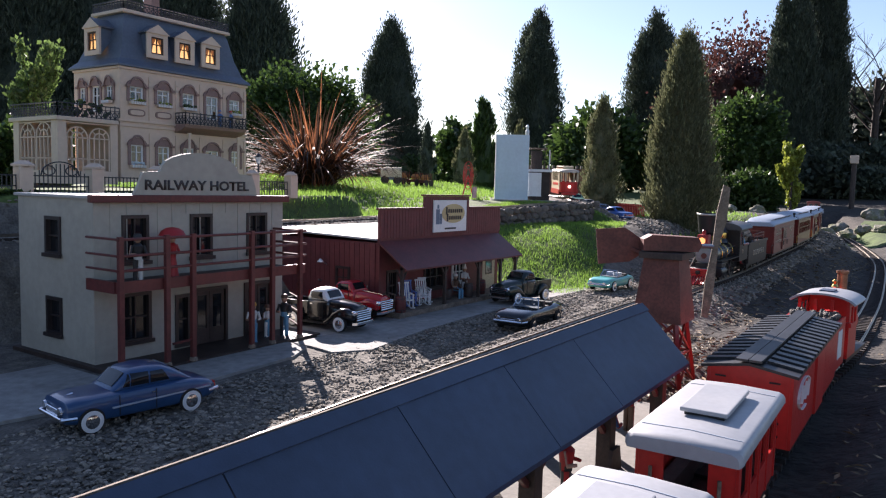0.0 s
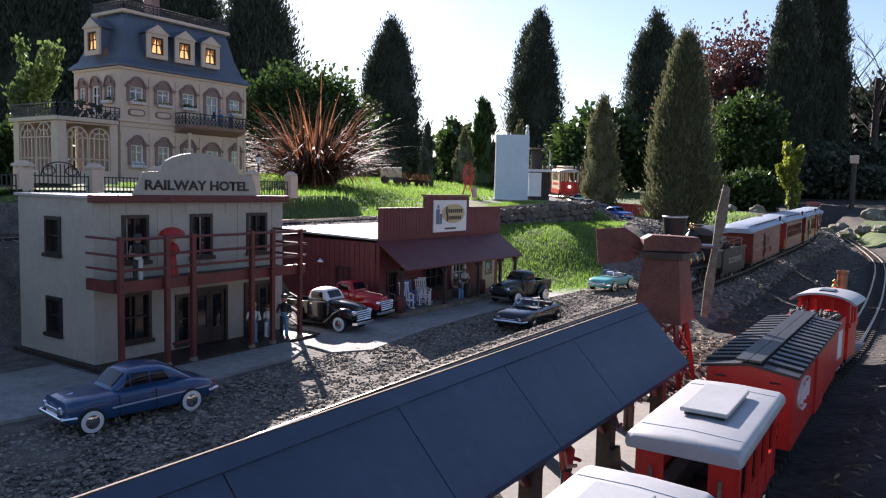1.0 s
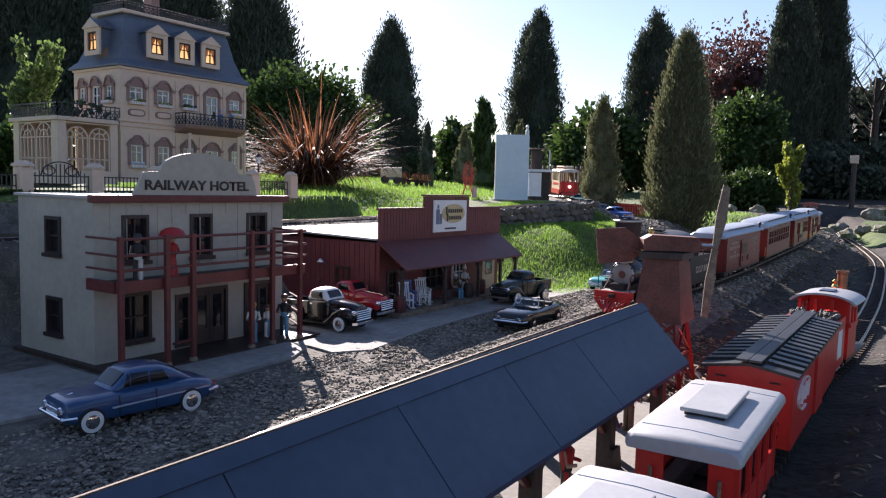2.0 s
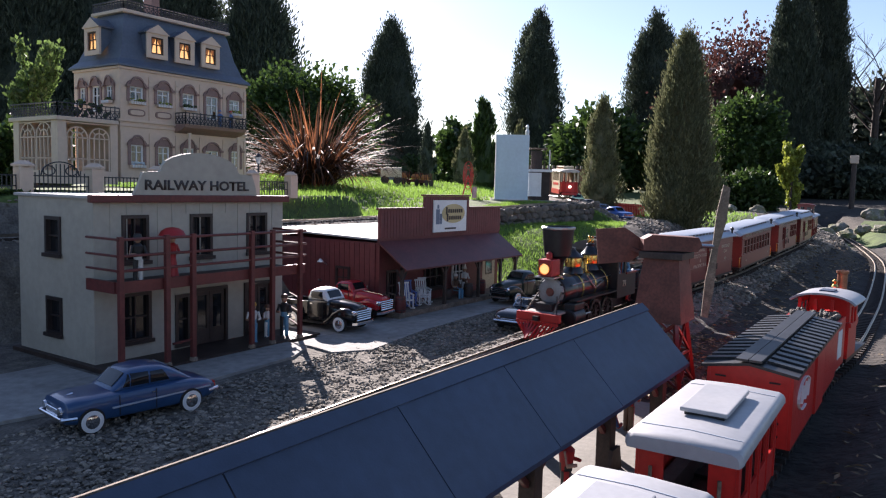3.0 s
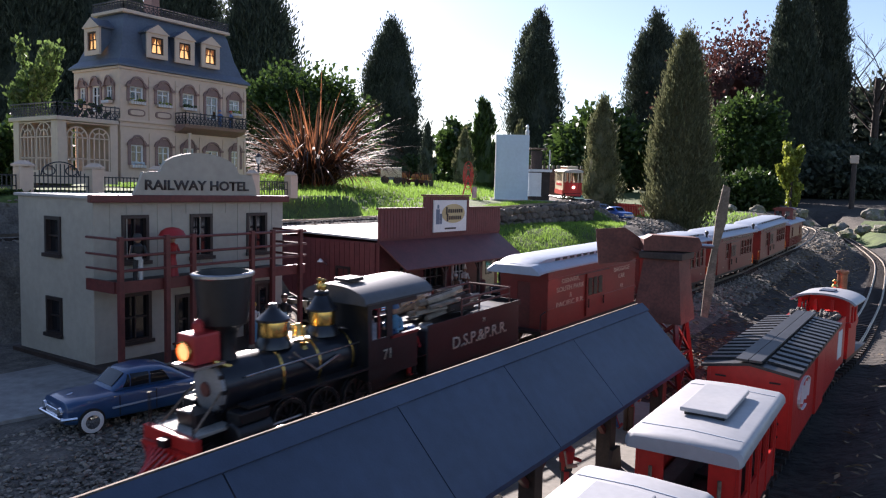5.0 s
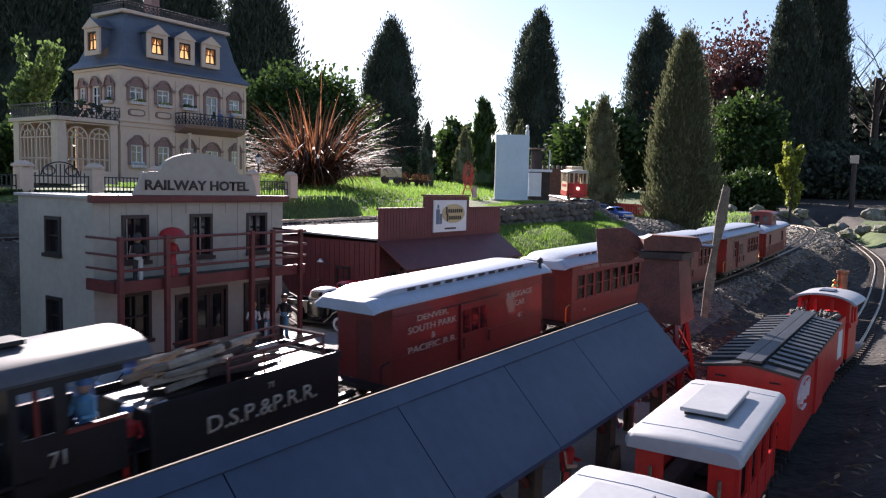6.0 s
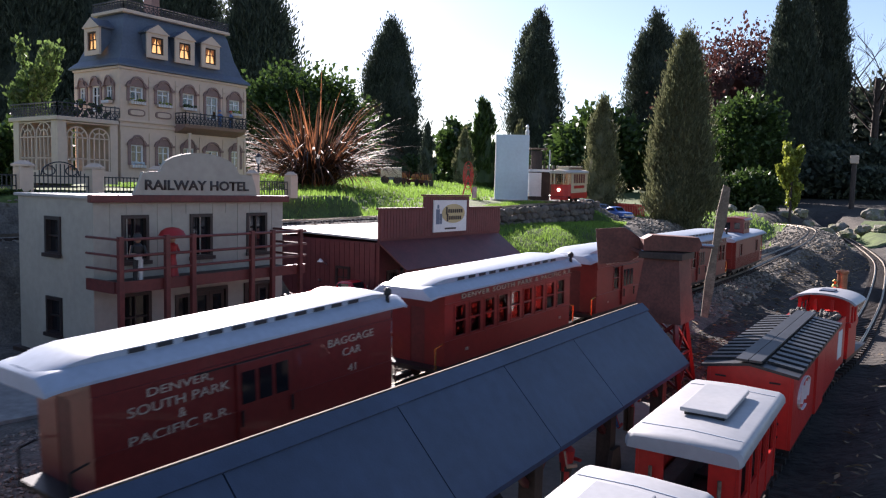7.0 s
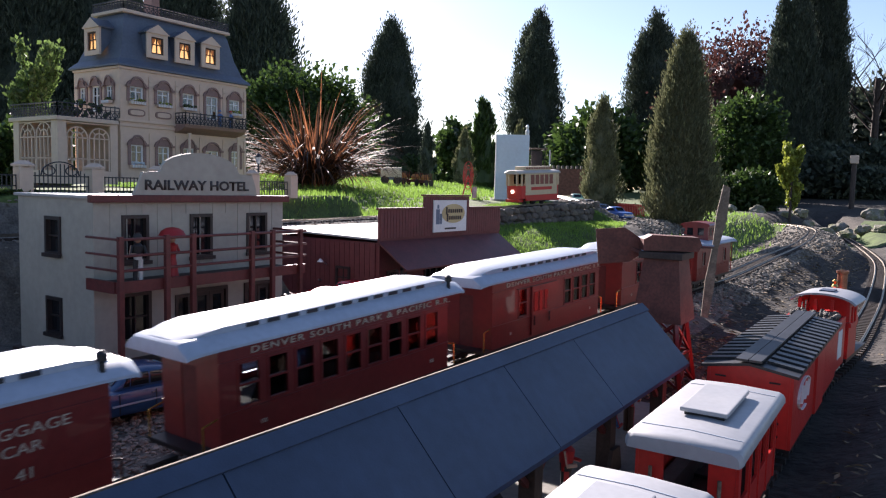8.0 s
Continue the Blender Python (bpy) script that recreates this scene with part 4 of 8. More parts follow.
    for y in (-0.012, 0.012):
        part("bell_yoke", rod(B(), (0.113, y, cz + r - 0.006), (0.113, y * 0.8, cz + r + 0.018), 0.0018, n=8), BRASS, bell)
    for y in (-0.018, 0.018):
        part("valve", lathe(B(), [(0.004, 0), (0.0055, 0.004), (0.003, 0.008), (0.0045, 0.012)], (0.105, y, cz + r - 0.012), "z", 10), BRASS, lo)
        part("lamp_bracket_scroll", rod(B(), (-0.03, y, cz + r + 0.004), (-0.005, y, cz + r - 0.008), 0.003, n=8), BRASS, lo)
        part("handrail", rod(B(), (0.0, y * 1.95, cz + 0.014), (0.21, y * 1.95, cz + 0.018), 0.0012, n=6), STEEL, lo)
        part("boiler_pipe", rod(B(), (0.075, y * 1.72, cz + 0.026), (0.11, y * 1.95, cz - 0.003), 0.0016, n=6), STEEL, lo)
        part("boiler_pipe", rod(B(), (0.11, y * 1.95, cz - 0.003), (0.15, y * 1.95, cz + 0.009), 0.0016, n=6), STEEL, lo)
    # headlamp
    hl = part("headlamp", box(B(), -0.052, -0.018, -0.016, 0.016, cz + 0.034, cz + 0.068, 0.0025), mat("headlamp_red", (0.42, 0.03, 0.03), 0.4, var=0.1), lo, "red square headlamp box", smooth=False)
    part("lens", lathe(B(), [(0.0095, -0.0555), (0.0102, -0.0522)], (0, 0, cz + 0.049), "x", 20), glow("lamp_glow", (1.0, 0.3, 0.1), 0.9), hl, "glowing amber lens")
    part("lens_rim", lathe(B(), [(0.0104, -0.0565), (0.0118, -0.056), (0.0118, -0.0522), (0.0104, -0.0522)], (0, 0, cz + 0.049), "x", 20, False), BRASS, hl)
    part("lamp_chimney", lathe(B(), [(0.006, 0.068), (0.006, 0.078), (0.003, 0.082)], (-0.035, 0, cz), "z", 12), mat("lamp_chimney_red", (0.42, 0.03, 0.03), 0.4), hl)
    part("lamp_shelf", box(B(), -0.056, -0.016, -0.021, 0.021, cz + 0.0305, cz + 0.0335), STEEL, lo)
    # frame, running boards, front beam, pilot
    part("frame", box(B(), -0.05, 0.33, -0.016, 0.016, 0.018, 0.058), BLACK, lo)
    for y in (-1, 1):
        part("running_board", box(B(), -0.01, 0.212, min(y * 0.033, y * 0.052), max(y * 0.033, y * 0.052), 0.066, 0.069), BLACK, lo)
        cyl = part("cylinder", lathe(B(), [(0.014, -0.028), (0.0165, -0.026), (0.0165, 0.02), (0.014, 0.022)], (0.0, y * 0.042, 0.036), "x", 18), BLACK, lo, smooth=True)
        part("steam_chest", box(B(), -0.024, 0.018, y * 0.042 - 0.012, y * 0.042 + 0.012, 0.05, 0.064, 0.002), BLACK, cyl)
        part("stay_rod", rod(B(), (-0.066, y * 0.03, 0.05), (-0.022, y * 0.024, cz + 0.004), 0.0014, n=6), GREYWOOD, lo)
        part("piston_rod", rod(B(), (0.02, y * 0.042, 0.034), (0.075, y * 0.042, 0.034), 0.0018, n=8), STEEL, lo)
    part("front_deck", box(B(), -0.069, -0.02, -0.036, 0.036, 0.044, 0.048, 0.0008), mat("grey_deck", (0.4, 0.38, 0.34), 0.6, var=0.2, size=0.02), lo, "worn grey front deck")
    part("tool_box", box(B(), -0.055, -0.033, -0.018, 0.018, 0.0485, 0.064, 0.001), BLACK, lo)
    part("buffer_beam", box(B(), -0.078, -0.0695, -0.048, 0.048, 0.032, 0.048, 0.001), BRIGHTRED, lo, "red buffer beam")
    pilot = part("pilot", box(B(), -0.082, -0.0785, -0.046, 0.046, 0.026, 0.032), BRIGHTRED, lo, "red slatted cowcatcher")
    for i in range(11):
        y = -0.045 + 0.009 * i
        part("pilot_slat", bar(B(), (-0.08, y, 0.03), (-0.125 + abs(y) * 0.9, y * 0.55, 0.005), 0.0034), BRIGHTRED, pilot)
    for y in (-0.04, 0.04):
        part("flag_staff", rod(B(), (-0.074, y, 0.048), (-0.074, y, 0.085), 0.0012, n=6), BLACK, lo)
    part("link_coupler", box(B(), -0.088, -0.0785, -0.006, 0.006, 0.034, 0.043), BLACK, lo)
    dw = drive_wheel(0.0265)
    for x in (0.07, 0.128, 0.19):
        for y in (-1, 1):
            share("drive_wheel", dw, lo, pose(x, y * 0.0265, 0.0265, rz=0 if y < 0 else 180))
    tyre = finish("wheel_tyre", lathe(B(), [(0.0262, -0.0034), (0.0268, -0.0034), (0.0268, -0.0005), (0.0262, -0.0005)], (0, 0, 0), "y", 28, False), STEEL)
    for x in (0.07, 0.128, 0.19):
        share("wheel_tyre", tyre, lo, pose(x, -0.0265, 0.0265))
    for x in (-0.045,):
        for y in (-1, 1):
            share("pilot_wheel", WHEEL, lo, pose(x, y * 0.0245, 0.0145, rz=0 if y < 0 else 180))
    # cab
    c0, c1, hw = 0.188, 0.292, 0.052
    for y0, y1 in ((-hw, -hw + 0.003), (hw - 0.003, hw)):
        part("cab_side", wall_with_holes(B(), c0, c1, 0.05, 0.157, y0, y1, [(c0 + 0.008, c0 + 0.038, 0.104, 0.146), (c0 + 0.05, c1 - 0.0, 0.104, 0.146)]), BLACK, lo)
        w = part("cab_window", box(B(), c0 + 0.021, c0 + 0.025, y0 + 0.0005, y1 - 0.0005, 0.104, 0.146), CARRED, lo)
        part("window_sill", box(B(), c0 + 0.046, c1, y0 - 0.003 if y0 < 0 else y1, y0 if y0 < 0 else y1 + 0.003, 0.1, 0.104), CARRED, w)
    lettering(lo, "71", pose(c0 + 0.038, -hw, 0.080, rx=90), 0.014, GOLD)
    part("cab_front", wall_with_holes_end(c0 + 0.0002, hw - 0.0032, 0.05, 0.157), BLACK, lo)
    secs = []
    for x in (c0 - 0.012, c1 + 0.026):
        secs.append([(x, math.cos(math.pi * i / 10) * 0.06, 0.157 + math.sin(math.pi * i / 10) * 0.021) for i in range(11)] + [(x, -0.0585, 0.154), (x, 0.0585, 0.154)])
    roof = part("cab_roof", loft(B(), secs), mat("cab_roof_grey", (0.09, 0.09, 0.095), 0.4, var=0.1, size=0.05), lo, "satin grey arched cab roof", smooth=True)
    part("roof_hatch", box(B(), c0 + 0.005, c0 + 0.035, -0.014, 0.014, 0.179, 0.184, 0.001), BLACK, roof)
    part("cab_floor", box(B(), c0 + 0.004, c1 + 0.026, -0.048, 0.048, 0.0582, 0.0592), BLACK, lo)
    # tender
    t0, t1 = 0.318, 0.582
    part("tender_frame", box(B(), t0 - 0.01, t1 + 0.006, -0.047, 0.047, 0.022, 0.0285), BLACK, lo)
    tank = part("tender_tank", box(B(), t0, t1, -0.05, 0.05, 0.029, 0.096, 0.003), BLACK, lo, "dark brown-black lettered tender tank")
    lettering(tank, "D.S.P.&P.R.R.", pose(0.462, -0.05, 0.063, rx=90), 0.019, GOLD, 0.158)
    lettering(tank, "71", pose(0.470, -0.05, 0.086, rx=90), 0.007, GOLD)
    for y0, y1 in ((-0.053, -0.0505), (0.0505, 0.053)):
        part("tank_flare", box(B(), t0, t1, y0, y1, 0.094, 0.103), BLACK, tank)
    part("tank_rear_flare", box(B(), t1 - 0.0025, t1, -0.0503, 0.0503, 0.0962, 0.103), BLACK, tank)
    part("tank_hatch", lathe(B(), [(0.011, 0), (0.011, 0.004), (0.009, 0.006)], (t0 + 0.016, -0.036, 0.096), n=14), STEEL, tank)
    rnd = random.Random(11)
    for i in range(34):
        x, y = t0 + 0.05 + 0.12 * rnd.random(), rnd.uniform(-0.036, 0.036)
        z = 0.102 + 0.026 * rnd.random()
        r = rnd.uniform(0.003, 0.006)
        part("log", rod(B(), (x - 0.034, y, z), (x + 0.034, y + rnd.uniform(-0.01, 0.01), z + rnd.uniform(-0.005, 0.008)), r, n=6), CUTWOOD if i % 3 else BARK, tank)
    for y in (-0.042, 0.042):
        for z in (0.115, 0.126):
            part("tender_rail", rod(B(), (t0 + 0.1, y, z), (t1 - 0.02, y, z), 0.0018, n=6), RUST, tank)
        for x in (t0 + 0.1, t0 + 0.15, t1 - 0.02):
            part("tender_rail_post", rod(B(), (x, y, 0.096), (x, y, 0.127), 0.0018, n=6), RUST, tank)
    part("tender_rear_rail", rod(B(), (t1 - 0.02, -0.042, 0.126), (t1 - 0.02, 0.042, 0.126), 0.0018, n=6), RUST, tank)
    for x in (t0 + 0.055, t1 - 0.055):
        truck(lo, x)
    part("draw_bar", box(B(), t1, t1 + 0.04, -0.005, 0.005, 0.016, 0.024), BLACK, lo)
    return lo


LOCO = locomotive()
TRAIN = [(LOCO, 0.0, 0.07, 0.52)]
BAG, COACH, COMBINE = carriage("baggage"), carriage("coach"), carriage("combine")
TAIL = caboose(CARRED, ROOFGREY, "dark red caboose with cupola at the train's tail", "carriages of the moving train", L=0.425, bay=None)
COACH2 = copy_thing(COMBINE, pose(0, 0, 0))
offsets = (0.64, 1.187, 1.726, 2.263, 2.80)
for ob, off in zip((BAG, COACH, COMBINE, COACH2, TAIL), offsets):
    TRAIN.append((ob, off, 0.1, 0.395 if ob is not TAIL else 0.33))


# ---- red train on the siding ----
def boxcar():
    car = thing("boxcar", pose(0, 0, 0), "bright red wooden boxcar with black ribbed roof", "railway wagon")
    L, hw, z0, z1 = 0.50, 0.0545, 0.03, 0.133
    for side, y0, y1 in ((-1, -hw, -hw + 0.003), (1, hw - 0.003, hw)):
        part("side_wall", box(B(), 0, L, y0, y1, z0, z1), BRIGHTRED, car)
        for i in range(34):
            x = L * i / 34
            part("plank", box(B(), x + 0.0006, x + L / 34 - 0.0006, y0 - 0.0012 if side < 0 else y1, y0 if side < 0 else y1 + 0.0012, z0, z1 - 0.006), BRIGHTRED, car)
        yy = (y0 - 0.005, y0 - 0.0013) if side < 0 else (y1 + 0.0013, y1 + 0.005)
        door = part("sliding_door", box(B(), L / 2 - 0.045, L / 2 + 0.045, yy[0], yy[1], z0, 0.128), BRIGHTRED, car)
        part("door_rail", box(B(), L / 2 - 0.05, L / 2 + 0.14, yy[0], yy[1], 0.1285, 0.132), BLACK, door)
    # the white painted emblem, as plain swirls
    bm = B()
    for i in range(16):
        a = 0.5 + 4.6 * i / 16
        bar(bm, (0.09 + 0.05 * math.cos(a), -hw - 0.0018, 0.09 + 0.022 * math.sin(a)), (0.09 + 0.05 * math.cos(a + 0.3), -hw - 0.0018, 0.09 + 0.022 * math.sin(a + 0.3)), 0.006, 0.001)
    for x in (0.07, 0.1, 0.125):
        bar(bm, (x, -hw - 0.0018, 0.078), (x + 0.012, -hw - 0.0018, 0.102), 0.006, 0.001)
    part("white_emblem", bm, WHITE, car, "white painted swirl")
    for x in (0, L - 0.003):
        part("end_wall", slab(B(), [(-hw + 0.0032, z0), (hw - 0.0032, z0), (hw - 0.0032, z1 - 0.0042), (0, z1 + 0.0044), (-hw + 0.0032, z1 - 0.0042)], "x", x, x + 0.003), BRIGHTRED, car)
        for y in (-0.04, 0.03):
            for k in range(5):
                part("ladder_rung", box(B(), x - 0.003 if x == 0 else x + 0.003, x - 0.001 if x == 0 else x + 0.005, y, y + 0.014, 0.045 + 0.018 * k, 0.047 + 0.018 * k), BLACK, car)
    roof = part("roof", slab(B(), [(-0.0625, z1 - 0.001), (0, z1 + 0.009), (0.0625, z1 - 0.001), (0.0625, z1 - 0.005), (0, z1 + 0.005), (-0.0625, z1 - 0.005)], "x", -0.008, L + 0.008), mat("black_roof", (0.022, 0.022, 0.026), 0.45, var=0.3, size=0.04), car, "black ribbed roof with a running board")
    for i in range(15):
        x = 0.03 + (L - 0.06) * i / 14
        for s in (-1, 1):
            part("roof_rib", slab(B(), [(s * 0.063, z1 - 0.001), (s * 0.018, z1 + 0.006), (s * 0.018, z1 + 0.0095), (s * 0.063, z1 + 0.0026)], "x", x - 0.008, x + 0.008), STEELBLACK, roof)
    for y in (-0.0165, 0.0005):
        part("running_board", box(B(), -0.012, L + 0.012, y, y + 0.016, z1 + 0.0112, z1 + 0.0142), STEELBLACK, roof)
    part("floor", box(B(), 0.004, L - 0.004, -hw, hw, 0.024, 0.0298), BLACK, car)
    for x in (0.075, L - 0.075):
        truck(car, x)
    return car


STEELBLACK = mat("worn_black_metal", (0.03, 0.031, 0.035), 0.4, var=0.3, size=0.02)


def open_wagon():
    car = thing("gondola", pose(0, 0, 0), "short red tender heaped with coal and gravel", "railway wagon")
    L, hw = 0.13, 0.05
    for y0, y1 in ((-hw, -hw + 0.004), (hw - 0.004, hw)):
        part("side_wall", box(B(), 0, L, y0, y1, 0.03, 0.125), BRIGHTRED, car)
        part("white_panel", box(B(), 0.04, L - 0.04, y0 - 0.001 if y0 < 0 else y1, y0 if y0 < 0 else y1 + 0.001, 0.05, 0.105), WHITE, car)
    for x0 in (0, L - 0.004):
        part("end_wall", box(B(), x0, x0 + 0.004, -hw + 0.0042, hw - 0.0042, 0.03, 0.125), BRIGHTRED, car)
    part("floor", box(B(), 0.004, L - 0.004, -hw + 0.004, hw - 0.004, 0.026, 0.034), BLACK, car)
    bm = B()
    for i in range(220):
        m = pose(random.uniform(0.012, L - 0.012), random.uniform(-0.042, 0.042), 0.118 + random.uniform(0, 0.014), *[random.uniform(0, 360) for _ in range(3)])
        bmesh.ops.create_icosphere(bm, subdivisions=1, radius=random.uniform(0.004, 0.009), matrix=m @ Matrix.Diagonal((1, 0.8, 0.7, 1)))
    tagged(part("load", bm, mat("coal_and_gravel", (0.10, 0.085, 0.07), 0.7, var=0.3, per_island=0.7), car, "heaped coal and gravel load"), kind="stuff")
    part("load_bed", box(B(), 0.005, L - 0.005, -hw + 0.005, hw - 0.005, 0.034, 0.117), BLACK, car)
    truck(car, L / 2)
    return car


def standing(ob, front, base):
    """Stand a wagon on the siding; front: distance along the line of its near end."""
    a, b = on_line(SIDING, front), on_line(SIDING, front + base)
    ob.matrix_basis = Matrix.Translation(a) @ (b - a).to_track_quat("X", "Z").to_matrix().to_4x4()


def passenger_caboose():
    """Open-sided red car with a plain white roof."""
    car = thing("excursion_car", pose(0, 0, 0), "bright red open-windowed car with plain white roof", "railway carriage", "red cars on the siding")
    L, hw, z0, z1 = 0.24, 0.051, 0.03, 0.122
    wins = [(0.02 + 0.052 * i, 0.058 + 0.052 * i, 0.066, 0.112) for i in range(4)]
    for y0, y1 in ((-hw, -hw + 0.003), (hw - 0.003, hw)):
        part("side_wall", wall_with_holes(B(), 0.008, L - 0.008, z0, z1, y0, y1, wins), BRIGHTRED, car)
        for w in wins:
            part("window_post", box(B(), w[1] + 0.004, w[1] + 0.009, y0 - 0.0015 if y0 < 0 else y1, y0 if y0 < 0 else y1 + 0.0015, z0, z1), BRIGHTRED, car)
    for x in (0.008, L - 0.011):
        bm = B()
        for q in ((-hw + 0.0032, -0.022, z0, z1), (0.022, hw - 0.0032, z0, z1), (-0.022, 0.022, 0.113, z1)):
            box(bm, x, x + 0.003, q[0], q[1], q[2], q[3])
        part("end_wall", bm, BRIGHTRED, car)
        for y in (-0.034, 0.034):
            part("grab_iron", rod(B(), (x - 0.004 if x < 0.1 else x + 0.007, y, 0.045), (x - 0.004 if x < 0.1 else x + 0.007, y, 0.09), 0.002, n=6), GREYWOOD, car)
    part("floor", box(B(), 0.0, L, -hw, hw, 0.024, 0.0298), BLACK, car)
    secs = []
    for x, k, d in ((-0.012, 0.94, 0.004), (-0.008, 1, 0.001), (0, 1, 0), (L, 1, 0), (L + 0.008, 1, 0.001), (L + 0.012, 0.94, 0.004)):
        ring = [(0.0575, z1 - 0.007), (0.0572, z1 - 0.001), (0.055, z1 + 0.003), (0.05, z1 + 0.0055), (0, z1 + 0.0075), (-0.05, z1 + 0.0055), (-0.055, z1 + 0.003), (-0.0572, z1 - 0.001), (-0.0575, z1 - 0.007)]
        secs.append([(x, y * k, z - d) for y, z in ring])
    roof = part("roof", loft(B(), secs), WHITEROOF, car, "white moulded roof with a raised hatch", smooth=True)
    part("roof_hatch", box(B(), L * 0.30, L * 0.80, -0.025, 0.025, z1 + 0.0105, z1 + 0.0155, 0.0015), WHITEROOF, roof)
    # black block below the hatch top stands for its shaded sides
    part("hatch_shade_block", box(B(), L * 0.32, L * 0.78, -0.021, 0.021, z1 + 0.006, z1 + 0.0105), BLACK, roof)
    for x in (0.022, L - 0.022):
        part("roof_seam", slab(B(), [(-0.05, z1 + 0.0045), (0, z1 + 0.0065), (0.05, z1 + 0.0045), (0.05, z1 + 0.0061), (0, z1 + 0.0081), (-0.05, z1 + 0.0061)], "x", x - 0.0006, x + 0.0006), ROOFGREY, roof)
    for x in (0.07, L - 0.07):
        truck(car, x)
    part("bench", box(box(B(), 0.02, L - 0.02, -0.044, -0.026, 0.03, 0.055), 0.02, L - 0.02, 0.026, 0.044, 0.03, 0.055), DARKWOOD, car)
    return car


EXC = passenger_caboose()
standing(EXC, 0.6 + 0.727, 0.22)
EXC2 = copy_thing(EXC, pose(0, 0, 0))
standing(EXC2, 0.6 + 0.357, 0.22)
BOX = boxcar()
standing(BOX, 0.6 + 1.055, 0.48)
GON = open_wagon()
standing(GON, 0.6 + 1.575, 0.10)


def yard_engine():
    """A small red engine; x = 0 at the back of the cab, boiler running on."""
    e = thing("yard_engine", pose(0, 0, 0), "small bright red engine with white arched cab roof and copper stack", "locomotive")
    hw, z0, z1 = 0.05, 0.03, 0.150
    for y0, y1 in ((-hw, -hw + 0.003), (hw - 0.003, hw)):
        part("cab_side", wall_with_holes(B(), 0.012, 0.105, z0, z1, y0, y1, [(0.03, 0.055, 0.10, 0.138), (0.065, 0.092, 0.10, 0.138)]), BRIGHTRED, e)
    part("cab_back", wall_with_holes_end(0.012, hw - 0.0032, z0, 0.108), BRIGHTRED, e)
    for y in (-0.047, -0.016, 0.016, 0.047):
        part("cab_post", box(B(), 0.011, 0.015, y - 0.003, y + 0.003, 0.108, z1), BRIGHTRED, e)
    part("cab_front", wall_with_holes_end(0.102, hw - 0.0032, z0, z1), BRIGHTRED, e)
    part("back_shelf", box(B(), 0.0, 0.0118, -0.056, 0.056, 0.098, 0.108, 0.001), BRIGHTRED, e)
    secs = []
    for x in (-0.008, 0.118):
        top = [(x, math.cos(math.pi * (0.08 + 0.84 * i / 12)) * 0.066, z1 - 0.008 + math.sin(math.pi * (0.08 + 0.84 * i / 12)) * 0.024) for i in range(13)]
        secs.append(top + [(p[0], p[1] * 0.97, p[2] - 0.004) for p in reversed(top)])
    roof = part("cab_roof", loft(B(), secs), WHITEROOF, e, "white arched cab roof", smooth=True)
    part("roof_hatch", box(B(), 0.03, 0.07, -0.014, 0.014, z1 + 0.0145, z1 + 0.0185, 0.001), SLATE, roof)
    part("boiler", lathe(B(), [(0.034, 0.106), (0.034, 0.235), (0.03, 0.24)], (0, 0, 0.082), "x", 24), BRIGHTRED, e, smooth=True)
    part("steam_dome", lathe(B(), [(0.022, 0.11), (0.022, 0.14), (0.02, 0.152), (0.01, 0.16)], (0.145, 0, 0), n=18), BRIGHTRED, e, smooth=True)
    part("whistle", lathe(B(), [(0.005, 0.158), (0.007, 0.166), (0.004, 0.172), (0.006, 0.178), (0.001, 0.183)], (0.145, 0.004, 0), n=12), BRASS, e, smooth=True)
    part("smoke_stack", lathe(B(), [(0.011, 0.112), (0.011, 0.19), (0.0135, 0.192), (0.0135, 0.198), (0.0105, 0.198), (0.0095, 0.15)], (0.205, 0, 0), n=18), mat("copper_stack", (0.36, 0.17, 0.10), 0.4, 0.6, var=0.2, size=0.02), e, "dull copper smoke stack", smooth=True)
    part("floor", box(B(), 0.004, 0.245, -hw, hw, 0.022, 0.0298), BLACK, e)
    for x in (0.06, 0.17):
        truck(e, x)
    return e


ENGINE = yard_engine()
standing(ENGINE, 0.6 + 1.73, 0.2)


